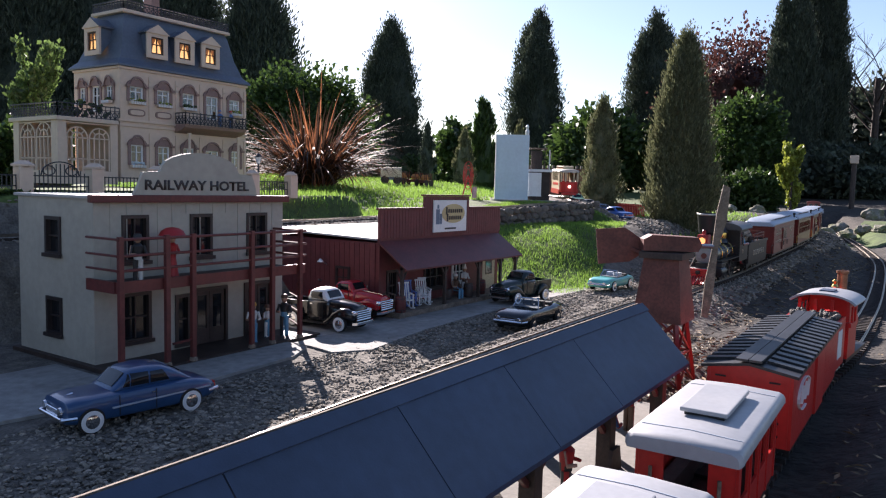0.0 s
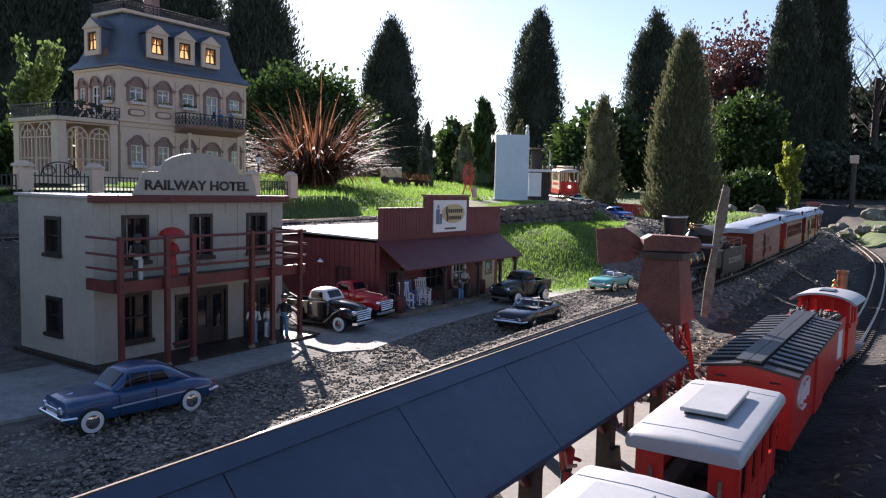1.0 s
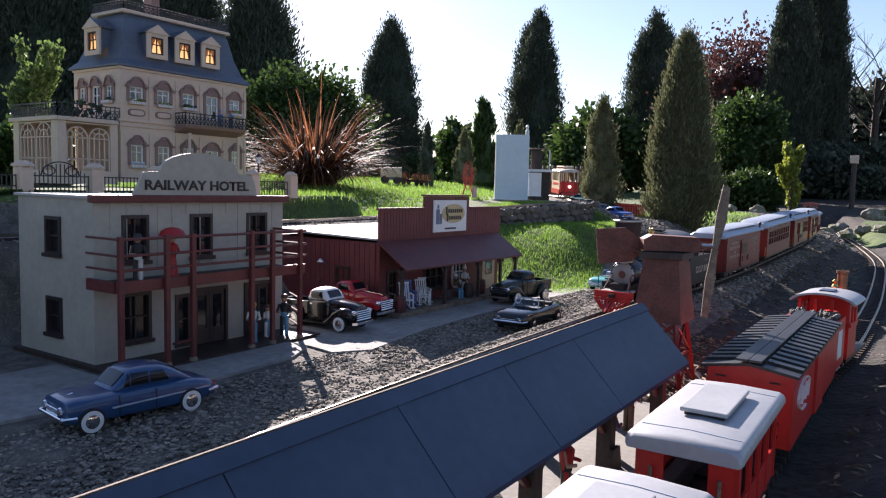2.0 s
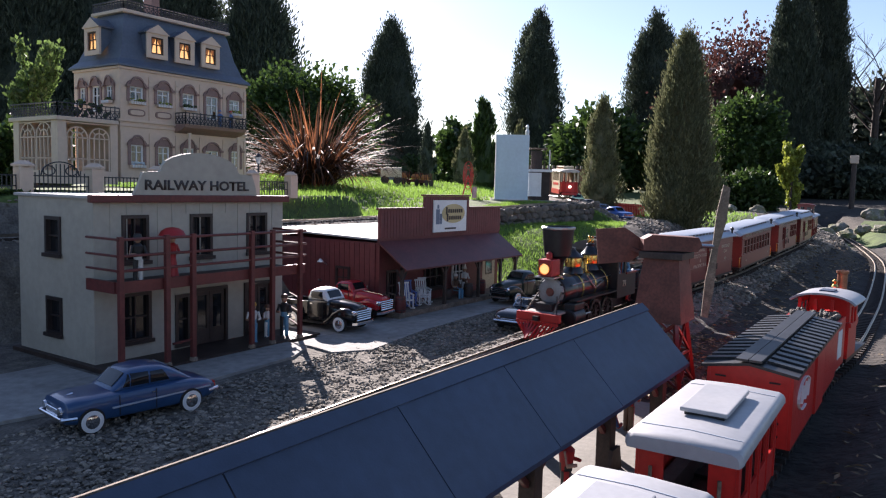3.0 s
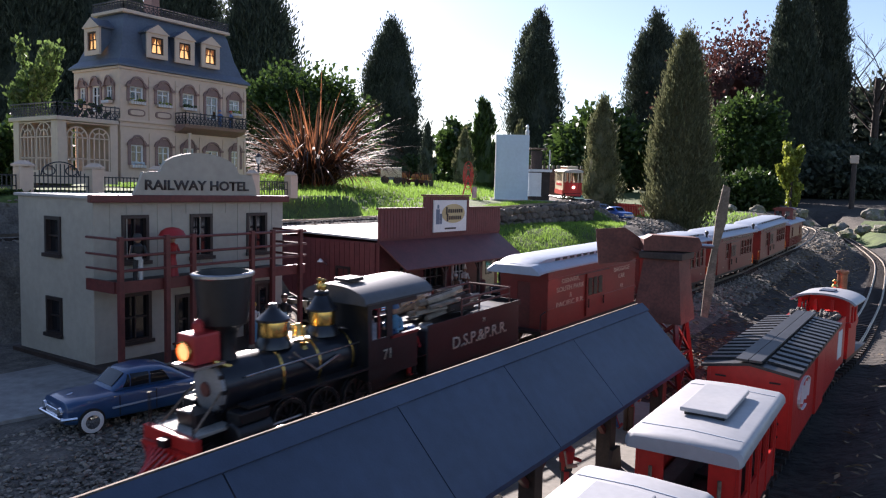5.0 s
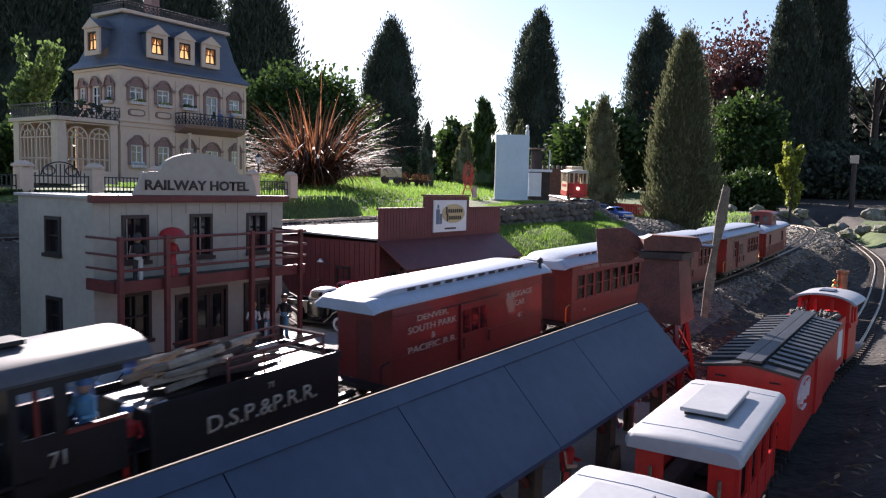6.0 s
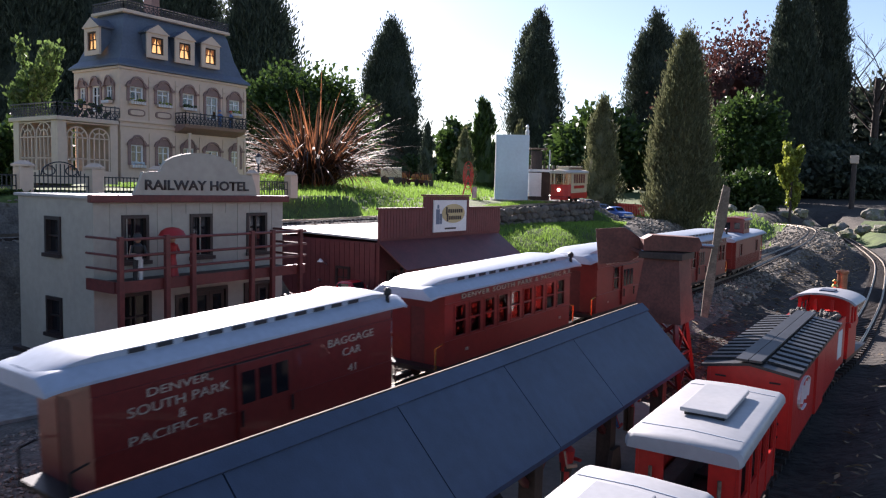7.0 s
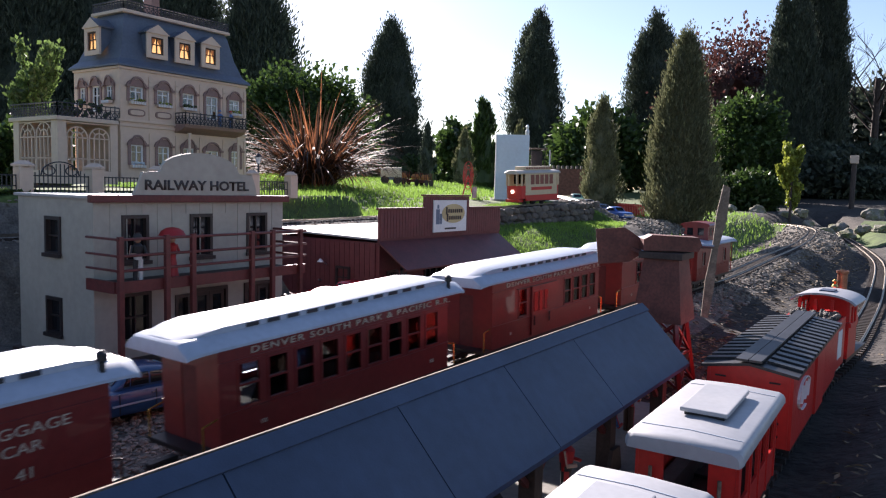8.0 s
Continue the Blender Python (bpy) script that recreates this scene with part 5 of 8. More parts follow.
# ---- the tram on the upper track ----
def tram():
    t = thing("tram", pose(0, 0, 0), "cream and red model tram with clerestory roof", "tram")
    L, hw = 0.29, 0.052
    creamy = mat("tram_cream", (0.62, 0.5, 0.32), 0.5, var=0.06)
    wins = [(0.066 + 0.034 * i, 0.094 + 0.034 * i, 0.094, 0.138) for i in range(5)]
    for y0, y1 in ((-hw, -hw + 0.003), (hw - 0.003, hw)):
        part("side_wall", wall_with_holes(B(), 0.03, L - 0.03, 0.046, 0.146, y0, y1, wins), creamy, t)
        part("name_board", box(B(), 0.07, L - 0.07, y0 - 0.0015 if y0 < 0 else y1, y0 if y0 < 0 else y1 + 0.0015, 0.068, 0.082), BRIGHTRED, t)
        part("skirt", box(B(), 0.03, L - 0.03, y0 - 0.003 if y0 < 0 else y1 - 0.003, y0 + 0.003 if y0 < 0 else y1 + 0.003, 0.02, 0.0455), BRIGHTRED, t)
        for w in wins:
            part("pane", box(B(), w[0], w[1], y0 + 0.001, y0 + 0.0015, w[2], w[3]), CARRED if y0 < 0 else PANE, t)
    for d, x in ((-1, 0.03), (1, L - 0.03)):
        out = [(x, -hw), (x + d * 0.018, -hw * 0.86), (x + d * 0.028, -hw * 0.45), (x + d * 0.028, hw * 0.45), (x + d * 0.018, hw * 0.86), (x, hw)]
        part("dash", slab(B(), out, "z", 0.03, 0.088), BRIGHTRED, t, "red rounded tram front")
        for i in range(len(out)):
            part("front_post", box(B(), out[i][0] - 0.003, out[i][0] + 0.003, out[i][1] - 0.003, out[i][1] + 0.003, 0.088, 0.146), creamy, t)
        part("headlamp", lathe(B(), [(0.008, -0.004), (0.008, 0.004)], (x + d * 0.03, 0, 0.062), "x", 14), glow("tram_lamp", (1, 0.9, 0.7), 1.2), t)
        part("fender", box(B(), min(x, x + d * 0.034), max(x, x + d * 0.034), -0.04, 0.04, 0.014, 0.028, 0.003), BRIGHTRED, t)
    part("floor", box(B(), 0.03, L - 0.03, -hw + 0.003, hw - 0.003, 0.03, 0.04), BLACK, t)
    secs = [[(x, math.cos(math.pi * i / 8) * 0.058 * k, 0.147 - d + math.sin(math.pi * i / 8) * 0.013) for i in range(9)] + [(x, -0.057 * k, 0.143 - d), (x, 0.057 * k, 0.143 - d)] for x, k, d in ((-0.008, 0.7, 0.002), (0.004, 0.92, 0), (0.03, 1, 0), (L - 0.03, 1, 0), (L - 0.004, 0.92, 0), (L + 0.008, 0.7, 0.002))]
    roof = part("roof", loft(B(), secs), mat("tram_roof", (0.5, 0.46, 0.4), 0.5, var=0.08), t, smooth=True)
    part("clerestory", box(B(), 0.05, L - 0.05, -0.03, 0.03, 0.155, 0.176, 0.004), creamy, roof)
    for i in range(10):
        for y in (-0.0308, 0.03):
            part("clerestory_light", box(B(), 0.06 + 0.018 * i, 0.072 + 0.018 * i, y, y + 0.0008, 0.163, 0.171), CARRED, roof)
    truck(t, L / 2)
    return t


TRAM = tram()
STACK = [(0.0, 2.39), (0.5, 2.235), (1.0, 2.077), (1.5, 1.915), (2.0, 1.745), (2.4, 1.603), (2.8, 1.456), (3.0, 1.381), (3.5, 1.186), (4.0, 0.991), (4.5, 0.785), (5.0, 0.566), (5.5, 0.338), (5.8, 0.209), (6.0, 0.121), (6.5, -0.096), (7.0, -0.302), (7.5, -0.506), (8.0, -0.708)]
TRAMRUN = [(0.0, 0.0), (3.0, -0.01), (4.0, -0.03), (4.5, -0.06), (5.0, -0.11), (5.5, -0.18), (6.0, -0.28), (6.5, -0.42), (7.0, -0.58), (7.5, -0.75), (8.0, -0.92)]


def length_at(line, x):
    """Distance along a line to its first point past x."""
    for i, (a, b) in enumerate(zip(line, line[1:])):
        if a.x <= x < b.x:
            return 0.05 * (i + (x - a.x) / (b.x - a.x))
    return 0.0


def motions():
    for ob, off, a, b in TRAIN:
        rows = []
        for t, x in STACK:
            s = length_at(STATION, max(x, -1.55)) + off
            p, q = on_line(STATION, s + a), on_line(STATION, s + b)
            turn = (q - p).to_track_quat("X", "Z").to_matrix().to_4x4()
            rows.append((t, Matrix.Translation(p) @ turn @ Matrix.Translation((-a, 0, 0))))
        walk(ob, rows)
        if ob is LOCO:
            for mate, seat in CREW:
                walk(mate, [(t, m @ seat) for t, m in rows])
    rows = []
    start = length_at(TRAMWAY, 3.96)
    for t, d in TRAMRUN:
        p, q = on_line(TRAMWAY, start + d - 0.045), on_line(TRAMWAY, start + d + 0.045)
        turn = (q - p).to_track_quat("X", "Z").to_matrix().to_4x4()
        rows.append((t, Matrix.Translation((p + q) / 2) @ turn @ Matrix.Translation((-0.145, 0, 0))))
    walk(TRAM, rows)


# ---- the mansion on the terrace ----
def mansion():
    M = thing("mansion", pose(1.555, 2.431, 0.33), "large cream model mansion with blue mansard roof and dormers", "model building")
    W, D, H = 0.572, 0.29, 0.41
    ups = [0.065, 0.176, 0.287, 0.511]
    lows = [0.065, 0.176, 0.287, 0.517]
    holes = [(x - 0.027, x + 0.027, 0.293, 0.343) for x in ups] + [(0.37, 0.428, 0.255, 0.345)] + [(x - 0.025, x + 0.025, 0.066, 0.135) for x in lows] + [(0.365, 0.43, 0.03, 0.13)]
    part("front_wall", wall_with_holes(B(), 0, W, 0, H, 0, 0.01, holes), WALLSTONE, M)
    bm = wall_with_holes(B(), 0.01, D, 0, H, 0, 0.01, [(0.04, 0.08, 0.293, 0.343), (0.12, 0.17, 0.255, 0.345), (0.21, 0.25, 0.293, 0.343)])
    bmesh.ops.rotate(bm, verts=bm.verts, matrix=Matrix.Rotation(radians(90), 3, "Z"))
    bmesh.ops.translate(bm, verts=bm.verts, vec=(0.01, 0, 0))
    part("side_wall", bm, WALLSTONE, M)
    part("side_wall", box(B(), W - 0.01, W, 0.01, D, 0, H), WALLSTONE, M)
    part("back_wall", wall_with_holes(B(), 0.01, W - 0.01, 0, H, D - 0.01, D, [(x - 0.03, x + 0.03, 0.28, 0.36) for x in (0.1, 0.25, 0.4, 0.5)]), WALLSTONE, M)
    part("floor", box(B(), 0.01, W - 0.01, 0.01, D - 0.01, 0.205, 0.21), GREYWOOD, M)
    part("floor", box(B(), 0.01, W - 0.01, 0.01, D - 0.01, H - 0.008, H - 0.002), GREYWOOD, M)

    def window(x, z, w, h, y=0.0, turn=None, flowers=True):
        at = pose(x, y, z) if turn is None else turn
        bm = B()
        t = 0.005
        for q in ((-w / 2, -w / 2 + t, 0, h), (w / 2 - t, w / 2, 0, h), (-w / 2 + t, w / 2 - t, 0, t), (-w / 2 + t, w / 2 - t, h - t, h), (-0.002, 0.002, t, h - t), (-w / 2 + t, -0.002, h * 0.6, h * 0.6 + 0.003), (0.002, w / 2 - t, h * 0.6, h * 0.6 + 0.003)):
            box(bm, q[0], q[1], 0.002, 0.007, q[2], q[3])
        wd = part("window", bm, WHITE, M, at=at)
        part("pane", box(B(), -w / 2 + t, w / 2 - t, 0.0045, 0.005, t, h - t), PANE, wd)
        for s in (-1, 1):
            part("curtain", slab(B(), [(s * w * 0.46, t), (s * w * 0.46, h - t), (s * w * 0.05, h - t), (s * w * 0.3, h * 0.4), (s * w * 0.28, t)], "y", 0.011, 0.013), CURTAIN, wd)
        # brown surround with a curved hood
        bm = B()
        for q in ((-w / 2 - 0.012, -w / 2, -0.004, h), (w / 2, w / 2 + 0.012, -0.004, h)):
            box(bm, q[0], q[1], -0.004, 0.0, q[2], q[3], 0.001)
        arc = [(math.cos(math.pi * i / 10) * (w / 2 + 0.014), h + math.sin(math.pi * i / 10) * 0.026) for i in range(11)]
        slab(bm, arc, "y", -0.006, 0.0)
        part("surround", bm, TRIMBROWN, wd)
        path = [(-w / 2 - 0.018, h - 0.004), (-w / 2 - 0.006, h - 0.004)] + [(-math.cos(math.pi * i / 10) * (w / 2 - 0.001), h + 0.004 + math.sin(math.pi * i / 10) * 0.024) for i in range(11)] + [(w / 2 + 0.006, h - 0.004), (w / 2 + 0.018, h - 0.004)]
        part("hood_mould", slab(B(), [(px, pz + 0.008) for px, pz in path] + [(px, pz) for px, pz in reversed(path)], "y", -0.011, -0.0062), TRIMBROWN, wd)
        if flowers:
            fb = part("flower_box", box(B(), -w / 2 - 0.006, w / 2 + 0.006, -0.018, -0.0045, -0.014, -0.004, 0.001), WALLSTONE, wd)
            for i in range(9):
                part("spindle", box(B(), -w / 2 - 0.004 + i * (w + 0.006) / 9, -w / 2 - 0.001 + i * (w + 0.006) / 9, -0.0205, -0.0182, -0.014, -0.004), WHITE, fb)
            bm = B()
            for i in range(26):
                bmesh.ops.create_icosphere(bm, subdivisions=1, radius=random.uniform(0.002, 0.0045), matrix=pose(random.uniform(-w / 2, w / 2), random.uniform(-0.016, -0.006), random.uniform(-0.004, 0.006)))
            tagged(part("flowers", bm, random.choice((PALEBLUE, HEDGE, LIME)), fb), kind="stuff")
        return wd
    for x in ups:
        window(x, 0.293, 0.054, 0.05)
    for x in lows[:3]:
        window(x, 0.066, 0.05, 0.069)
    window(0.517, 0.066, 0.044, 0.069, flowers=False)
    window(0.399, 0.255, 0.058, 0.09, flowers=False)
    window(0.398, 0.03, 0.065, 0.1, flowers=False)
    for y, w, z, h in ((0.06, 0.04, 0.293, 0.05), (0.145, 0.05, 0.255, 0.09), (0.23, 0.04, 0.293, 0.05)):
        window(0, 0, w, h, turn=pose(0, y, z, rz=-90), flowers=w < 0.05)
    # string courses, pilasters, panels
    for z, d in ((0.215, 0.008), (0.198, 0.005), (H - 0.01, 0.006)):
        part("string_course", box(B(), -d, W + d, -d, -0.0002, z, z + 0.009, 0.0015), WALLSTONE, M)
        part("string_course", box(B(), -d, -0.0002, 0.0, D, z, z + 0.009, 0.0015), WALLSTONE, M)
    for x in (0.0, 0.115, 0.228, 0.338, 0.452, W - 0.012):
        for z0, z1 in ((0.0, 0.197), (0.225, H - 0.012)):
            for k in range(int((z1 - z0) / 0.02)):
                part("quoin", box(B(), x, x + 0.012, -0.0035, -0.0002, z0 + 0.02 * k + 0.0007, z0 + 0.02 * (k + 1) - 0.0007), WALLSTONE, M)
    for x in (0.065, 0.176):
        pts = [(x + 0.034 * math.copysign(abs(math.cos(a)) ** 0.6, math.cos(a)), 0.25 + 0.013 * math.copysign(abs(math.sin(a)) ** 0.6, math.sin(a))) for a in [2 * math.pi * i / 24 for i in range(24)]]
        part("oval_panel", slab(B(), pts, "y", -0.004, -0.0002), TRIMBROWN, M)
        pts = [(x + (px - x) * 0.8, 0.25 + (pz - 0.25) * 0.66) for px, pz in pts]
        part("oval_inlay", slab(B(), pts, "y", -0.006, -0.0042), WALLSTONE, M)
    # balcony on the front
    part("balcony_slab", slab(B(), [(-0.0005, 0.222), (-0.065, 0.222), (-0.06, 0.21), (-0.04, 0.2), (-0.0005, 0.19)], "x", 0.225, 0.52), TRIMBROWN, M, "brown moulded balcony slab")
    lattice(M, (0.228, -0.063, 0.2222), (0.518, -0.063, 0.2222), 0.042)
    lattice(M, (0.228, -0.063, 0.2222), (0.228, -0.004, 0.2222), 0.042)
    lattice(M, (0.518, -0.063, 0.2222), (0.518, -0.004, 0.2222), 0.042)
    for x in (0.255, 0.49):
        part("balcony_column", lathe(B(), [(0.008, 0), (0.006, 0.01), (0.005, 0.17), (0.008, 0.19)], (x, -0.05, 0.0), n=12), WALLSTONE, M)
    # mansard roof
    e, t = 0.014, 0.060
    z0, z1 = H, H + 0.2
    secs = []
    for z, k in ((z0, -e), (z0 + 0.006, -e), (z0 + 0.03, 0.01), (z0 + 0.09, 0.032), (z1 - 0.02, 0.052), (z1, t)):
        secs.append([(k, k, z), (W - k, k, z), (W - k, D - k, z), (k, D - k, z)])
    part("mansard_roof", loft(B(), secs), MANSARD, M, "blue slate mansard roof")
    part("roof_cornice", box(B(), t - 0.016, W - t + 0.016, t - 0.016, D - t + 0.016, z1, z1 + 0.012, 0.003), WALLSTONE, M)
    for a, b in (((t - 0.01, t - 0.01), (W - t + 0.01, t - 0.01)), ((t - 0.01, t - 0.01), (t - 0.01, D - t + 0.01)), ((W - t + 0.01, t - 0.01), (W - t + 0.01, D - t + 0.01)), ((t - 0.01, D - t + 0.01), (W - t + 0.01, D - t + 0.01))):
        lattice(M, (*a, z1 + 0.012), (*b, z1 + 0.012), 0.032)
    part("chimney", box(B(), 0.2, 0.235, 0.1, 0.15, z1 + 0.012, z1 + 0.10, 0.002), TRIMBROWN, M)

    def dormer(at):
        bm = B()
        w, h = 0.056, 0.066
        out = [(-w / 2 - 0.008, -0.004), (w / 2 + 0.008, -0.004), (w / 2, h), (w / 2 + 0.008, h), (0, h + 0.024), (-w / 2 - 0.008, h), (-w / 2, h)]
        hole = [(-0.020, 0.008), (0.020, 0.008), (0.020, 0.056), (-0.020, 0.056)]
        for q in ((-w / 2 - 0.006, -0.02, -0.004, h), (0.02, w / 2 + 0.006, -0.004, h), (-0.02, 0.02, -0.004, 0.008), (-0.02, 0.02, 0.056, h)):
            box(bm, q[0], q[1], -0.006, 0.0, q[2], q[3])
        dm = part("dormer", bm, WALLSTONE, M, at=at)
        part("dormer_gable", slab(B(), [(-w / 2 - 0.011, h), (w / 2 + 0.011, h), (0, h + 0.026)], "y", -0.01, 0.001), WALLSTONE, dm)
        for s in (-1, 1):
            part("dormer_cheek", slab(B(), [(0.0002, -0.004), (0.0002, h), (0.055, h)], "x", s * w / 2 - 0.002, s * w / 2 + 0.002), MANSARD, dm)
            part("dormer_roof", slab(B(), [(s * (w / 2 + 0.009), h - 0.001), (0, h + 0.024), (0, h + 0.0275), (s * (w / 2 + 0.011), h + 0.003)], "y", -0.009, 0.065), MANSARD, dm)
        bm = B()
        for q in ((-0.02, -0.016, 0.008, 0.056), (0.016, 0.02, 0.008, 0.056), (-0.016, 0.016, 0.008, 0.012), (-0.016, 0.016, 0.052, 0.056), (-0.0015, 0.0015, 0.012, 0.052), (-0.016, 0.016, 0.034, 0.0365)):
            box(bm, q[0], q[1], -0.003, 0.0, q[2], q[3])
        part("dormer_sash", bm, DARKWOOD, dm)
        # glowing pane imitates low sun shining through; there is no lamp inside
        part("dormer_glow", box(B(), -0.016, 0.016, 0.001, 0.002, 0.012, 0.052), BACKGLOW, dm, "window pane made to glow as if sunlit from behind")
        for s in (-1, 1):
            part("dormer_curtain", slab(B(), [(s * 0.016, 0.012), (s * 0.016, 0.052), (s * 0.002, 0.052), (s * 0.012, 0.03)], "y", -0.0008, 0.0006), CURTAIN, dm)
    for x in (0.152, 0.272, 0.392):
        dormer(pose(x, 0.004, H + 0.05) @ Matrix.Scale(1.28, 4))
    dormer(pose(-0.004, 0.15, H + 0.05, rz=-90) @ Matrix.Scale(1.38, 4))
    # conservatory wing with arched glazing
    x0, x1, wd, wh = -0.225, -0.0095, 0.30, 0.2
    wing = part("wing_wall", box(B(), x0 + 0.01, x1, wd - 0.012, wd, 0, wh), WALLSTONE, M)
    part("wing_roof", box(B(), x0 - 0.008, x1, -0.008, wd + 0.006, wh, wh + 0.014, 0.003), WALLSTONE, M)
    part("wing_plinth", box(B(), x0, x1, 0.0, wd - 0.013, -0.01, 0.035), WALLSTONE, M)
    for q in ((x0, x0 + 0.03, 0.0, 0.012), (x1 - 0.028, x1, 0.0, 0.012), (x0, x0 + 0.012, 0.0125, 0.04), (x0, x0 + 0.012, wd - 0.05, wd - 0.013)):
        part("wing_pier", box(B(), q[0], q[1], q[2], q[3], 0.0352, wh - 0.0002), WALLSTONE, M)

    def arches(a, b, n, at):
        bm = B()
        w = (b - a) / n
        for i in range(n):
            c = a + w * (i + 0.5)
            for r in (w * 0.46, w * 0.24):
                for k in range(10):
                    p, q = math.pi * k / 10, math.pi * (k + 1) / 10
                    bar(bm, (c + r * math.cos(p), 0, 0.146 + r * math.sin(p)), (c + r * math.cos(q), 0, 0.146 + r * math.sin(q)), 0.0045, 0.004)
            for x in (c - w * 0.46, c - w * 0.24, c + w * 0.24, c + w * 0.46, c):
                bar(bm, (x, 0, 0.036), (x, 0, 0.146 if x != c else 0.146 + w * 0.24), 0.0042, 0.004)
            for z in (0.075, 0.146):
                bar(bm, (c - w * 0.46, 0, z), (c + w * 0.46, 0, z), 0.004, 0.004)
            for g in (0.25, 0.5, 0.75):
                p = math.pi * g
                bar(bm, (c + w * 0.24 * math.cos(p), 0, 0.146 + w * 0.24 * math.sin(p)), (c + w * 0.46 * math.cos(p), 0, 0.146 + w * 0.46 * math.sin(p)), 0.0036, 0.004)
        bar(bm, (a, 0, wh - 0.004), (b, 0, wh - 0.004), 0.008, 0.004)
        part("arched_glazing", bm, WALLSTONE, M, "cream arched conservatory glazing bars", at=at)
    arches(x0 + 0.03, x1 - 0.028, 2, pose(0, 0.005, 0))
    arches(0.04, wd - 0.05, 2, pose(x0 + 0.005, 0, 0, rz=-90) @ Matrix.Diagonal((-1, 1, 1, 1)))
    lattice(M, (x0, 0, wh + 0.014), (-0.002, 0, wh + 0.014), 0.045)
    lattice(M, (x0, 0, wh + 0.014), (x0, wd, wh + 0.014), 0.045)
    part("wing_table", lathe(B(), [(0.02, 0.035), (0.004, 0.04), (0.004, 0.07), (0.035, 0.072), (0.035, 0.076)], (x0 + 0.1, 0.14, 0), n=14), WHITE, M)
    bm = B()
    for i in range(60):
        bmesh.ops.create_icosphere(bm, subdivisions=1, radius=random.uniform(0.004, 0.01), matrix=pose(random.uniform(x0 + 0.01, -0.03), random.uniform(0.012, 0.03), wh + 0.02 + random.uniform(0, 0.05)))
    tagged(part("roof_garden", bm, HEDGE, M, "potted plants along the roof terrace"), kind="stuff")


def lattice(parent, a, b, h):
    """Ornamental iron railing from a to b."""
    a, b = Vector(a), Vector(b)
    L = (b - a).length
    n = max(3, int(L / 0.017))
    bm = B()
    up = Vector((0, 0, h))
    bar(bm, a + up, b + up, 0.0036), bar(bm, a + up * 0.08, b + up * 0.08, 0.003), bar(bm, a + up * 0.72, b + up * 0.72, 0.0022)
    for i in range(n + 1):
        p = a.lerp(b, i / n)
        bar(bm, p, p + up * (1.1 if i % 4 == 0 else 0.98), 0.003 if i % 4 == 0 else 0.002)
        if i < n:
            q = a.lerp(b, (i + 1) / n)
            bar(bm, p + up * 0.08, q + up * 0.7, 0.002), bar(bm, q + up * 0.08, p + up * 0.7, 0.002)
    return part("railing", bm, IRON, parent, "dark ornamental iron railing")


# added emission for sun showing through the dormers, not room lighting
BACKGLOW = glow("backlit_window_glow", (1.0, 0.55, 0.2), 0.42)
mansion()


def fence():
    f = thing("garden_fence", pose(0, 1.9, 0.287), "iron garden fence with gate between stone piers", "fence")
    xs = [0.60, 0.76, 0.951, 1.139, 1.33, 1.52, 1.692, 1.868]
    for x in xs:
        pier = part("pier", box(B(), x - 0.017, x + 0.017, -0.017, 0.017, 0, 0.078, 0.002), WALLSTONE, f)
        part("pier_cap", lathe(B(), [(0.03, 0.0782), (0.031, 0.083), (0.022, 0.087), (0.012, 0.093)], (x, 0, 0), n=4), WALLSTONE, pier)
    for a, b in zip(xs, xs[1:]):
        bm = B()
        n = int((b - a - 0.034) / 0.011)
        arch = abs(a - 0.951) < 0.01
        for i in range(n + 1):
            k = i / n
            x = a + 0.018 + (b - a - 0.036) * k
            h = 0.058 + (0.03 * math.sin(math.pi * k) if arch else 0)
            bar(bm, (x, 0, 0.002), (x, 0, h), 0.0022)
        for z in (0.008, 0.03, 0.056):
            bar(bm, (a + 0.018, 0, z), (b - 0.018, 0, z), 0.003)
        if arch:
            for i in range(12):
                p, q = math.pi * i / 12, math.pi * (i + 1) / 12
                c = (a + b) / 2
                bar(bm, (c + 0.05 * math.cos(p), 0, 0.058 + 0.035 * math.sin(p)), (c + 0.05 * math.cos(q), 0, 0.058 + 0.035 * math.sin(q)), 0.003)
                for s in (-1, 1):
                    bar(bm, (c + s * 0.03 + 0.016 * math.cos(2 * p), 0, 0.07 + 0.012 * math.sin(2 * p)), (c + s * 0.03 + 0.016 * math.cos(2 * q), 0, 0.07 + 0.012 * math.sin(2 * q)), 0.0025)
        part("gate" if arch else "fence_panel", bm, IRON, f)
    lamp = thing("street_lamp", pose(1.79, 1.98, 0.295), "dark model street lamp with white lantern", "street lamp")
    part("pole", lathe(B(), [(0.012, 0), (0.006, 0.01), (0.0035, 0.02), (0.003, 0.11)], (0, 0, 0), n=10), IRON, lamp)
    part("lantern", lathe(B(), [(0.005, 0.11), (0.011, 0.13), (0.012, 0.132)], (0, 0, 0), n=6), WHITE, lamp)
    part("lantern_cap", lathe(B(), [(0.014, 0.1322), (0.008, 0.14), (0.002, 0.146)], (0, 0, 0), n=6), IRON, lamp)


fence()


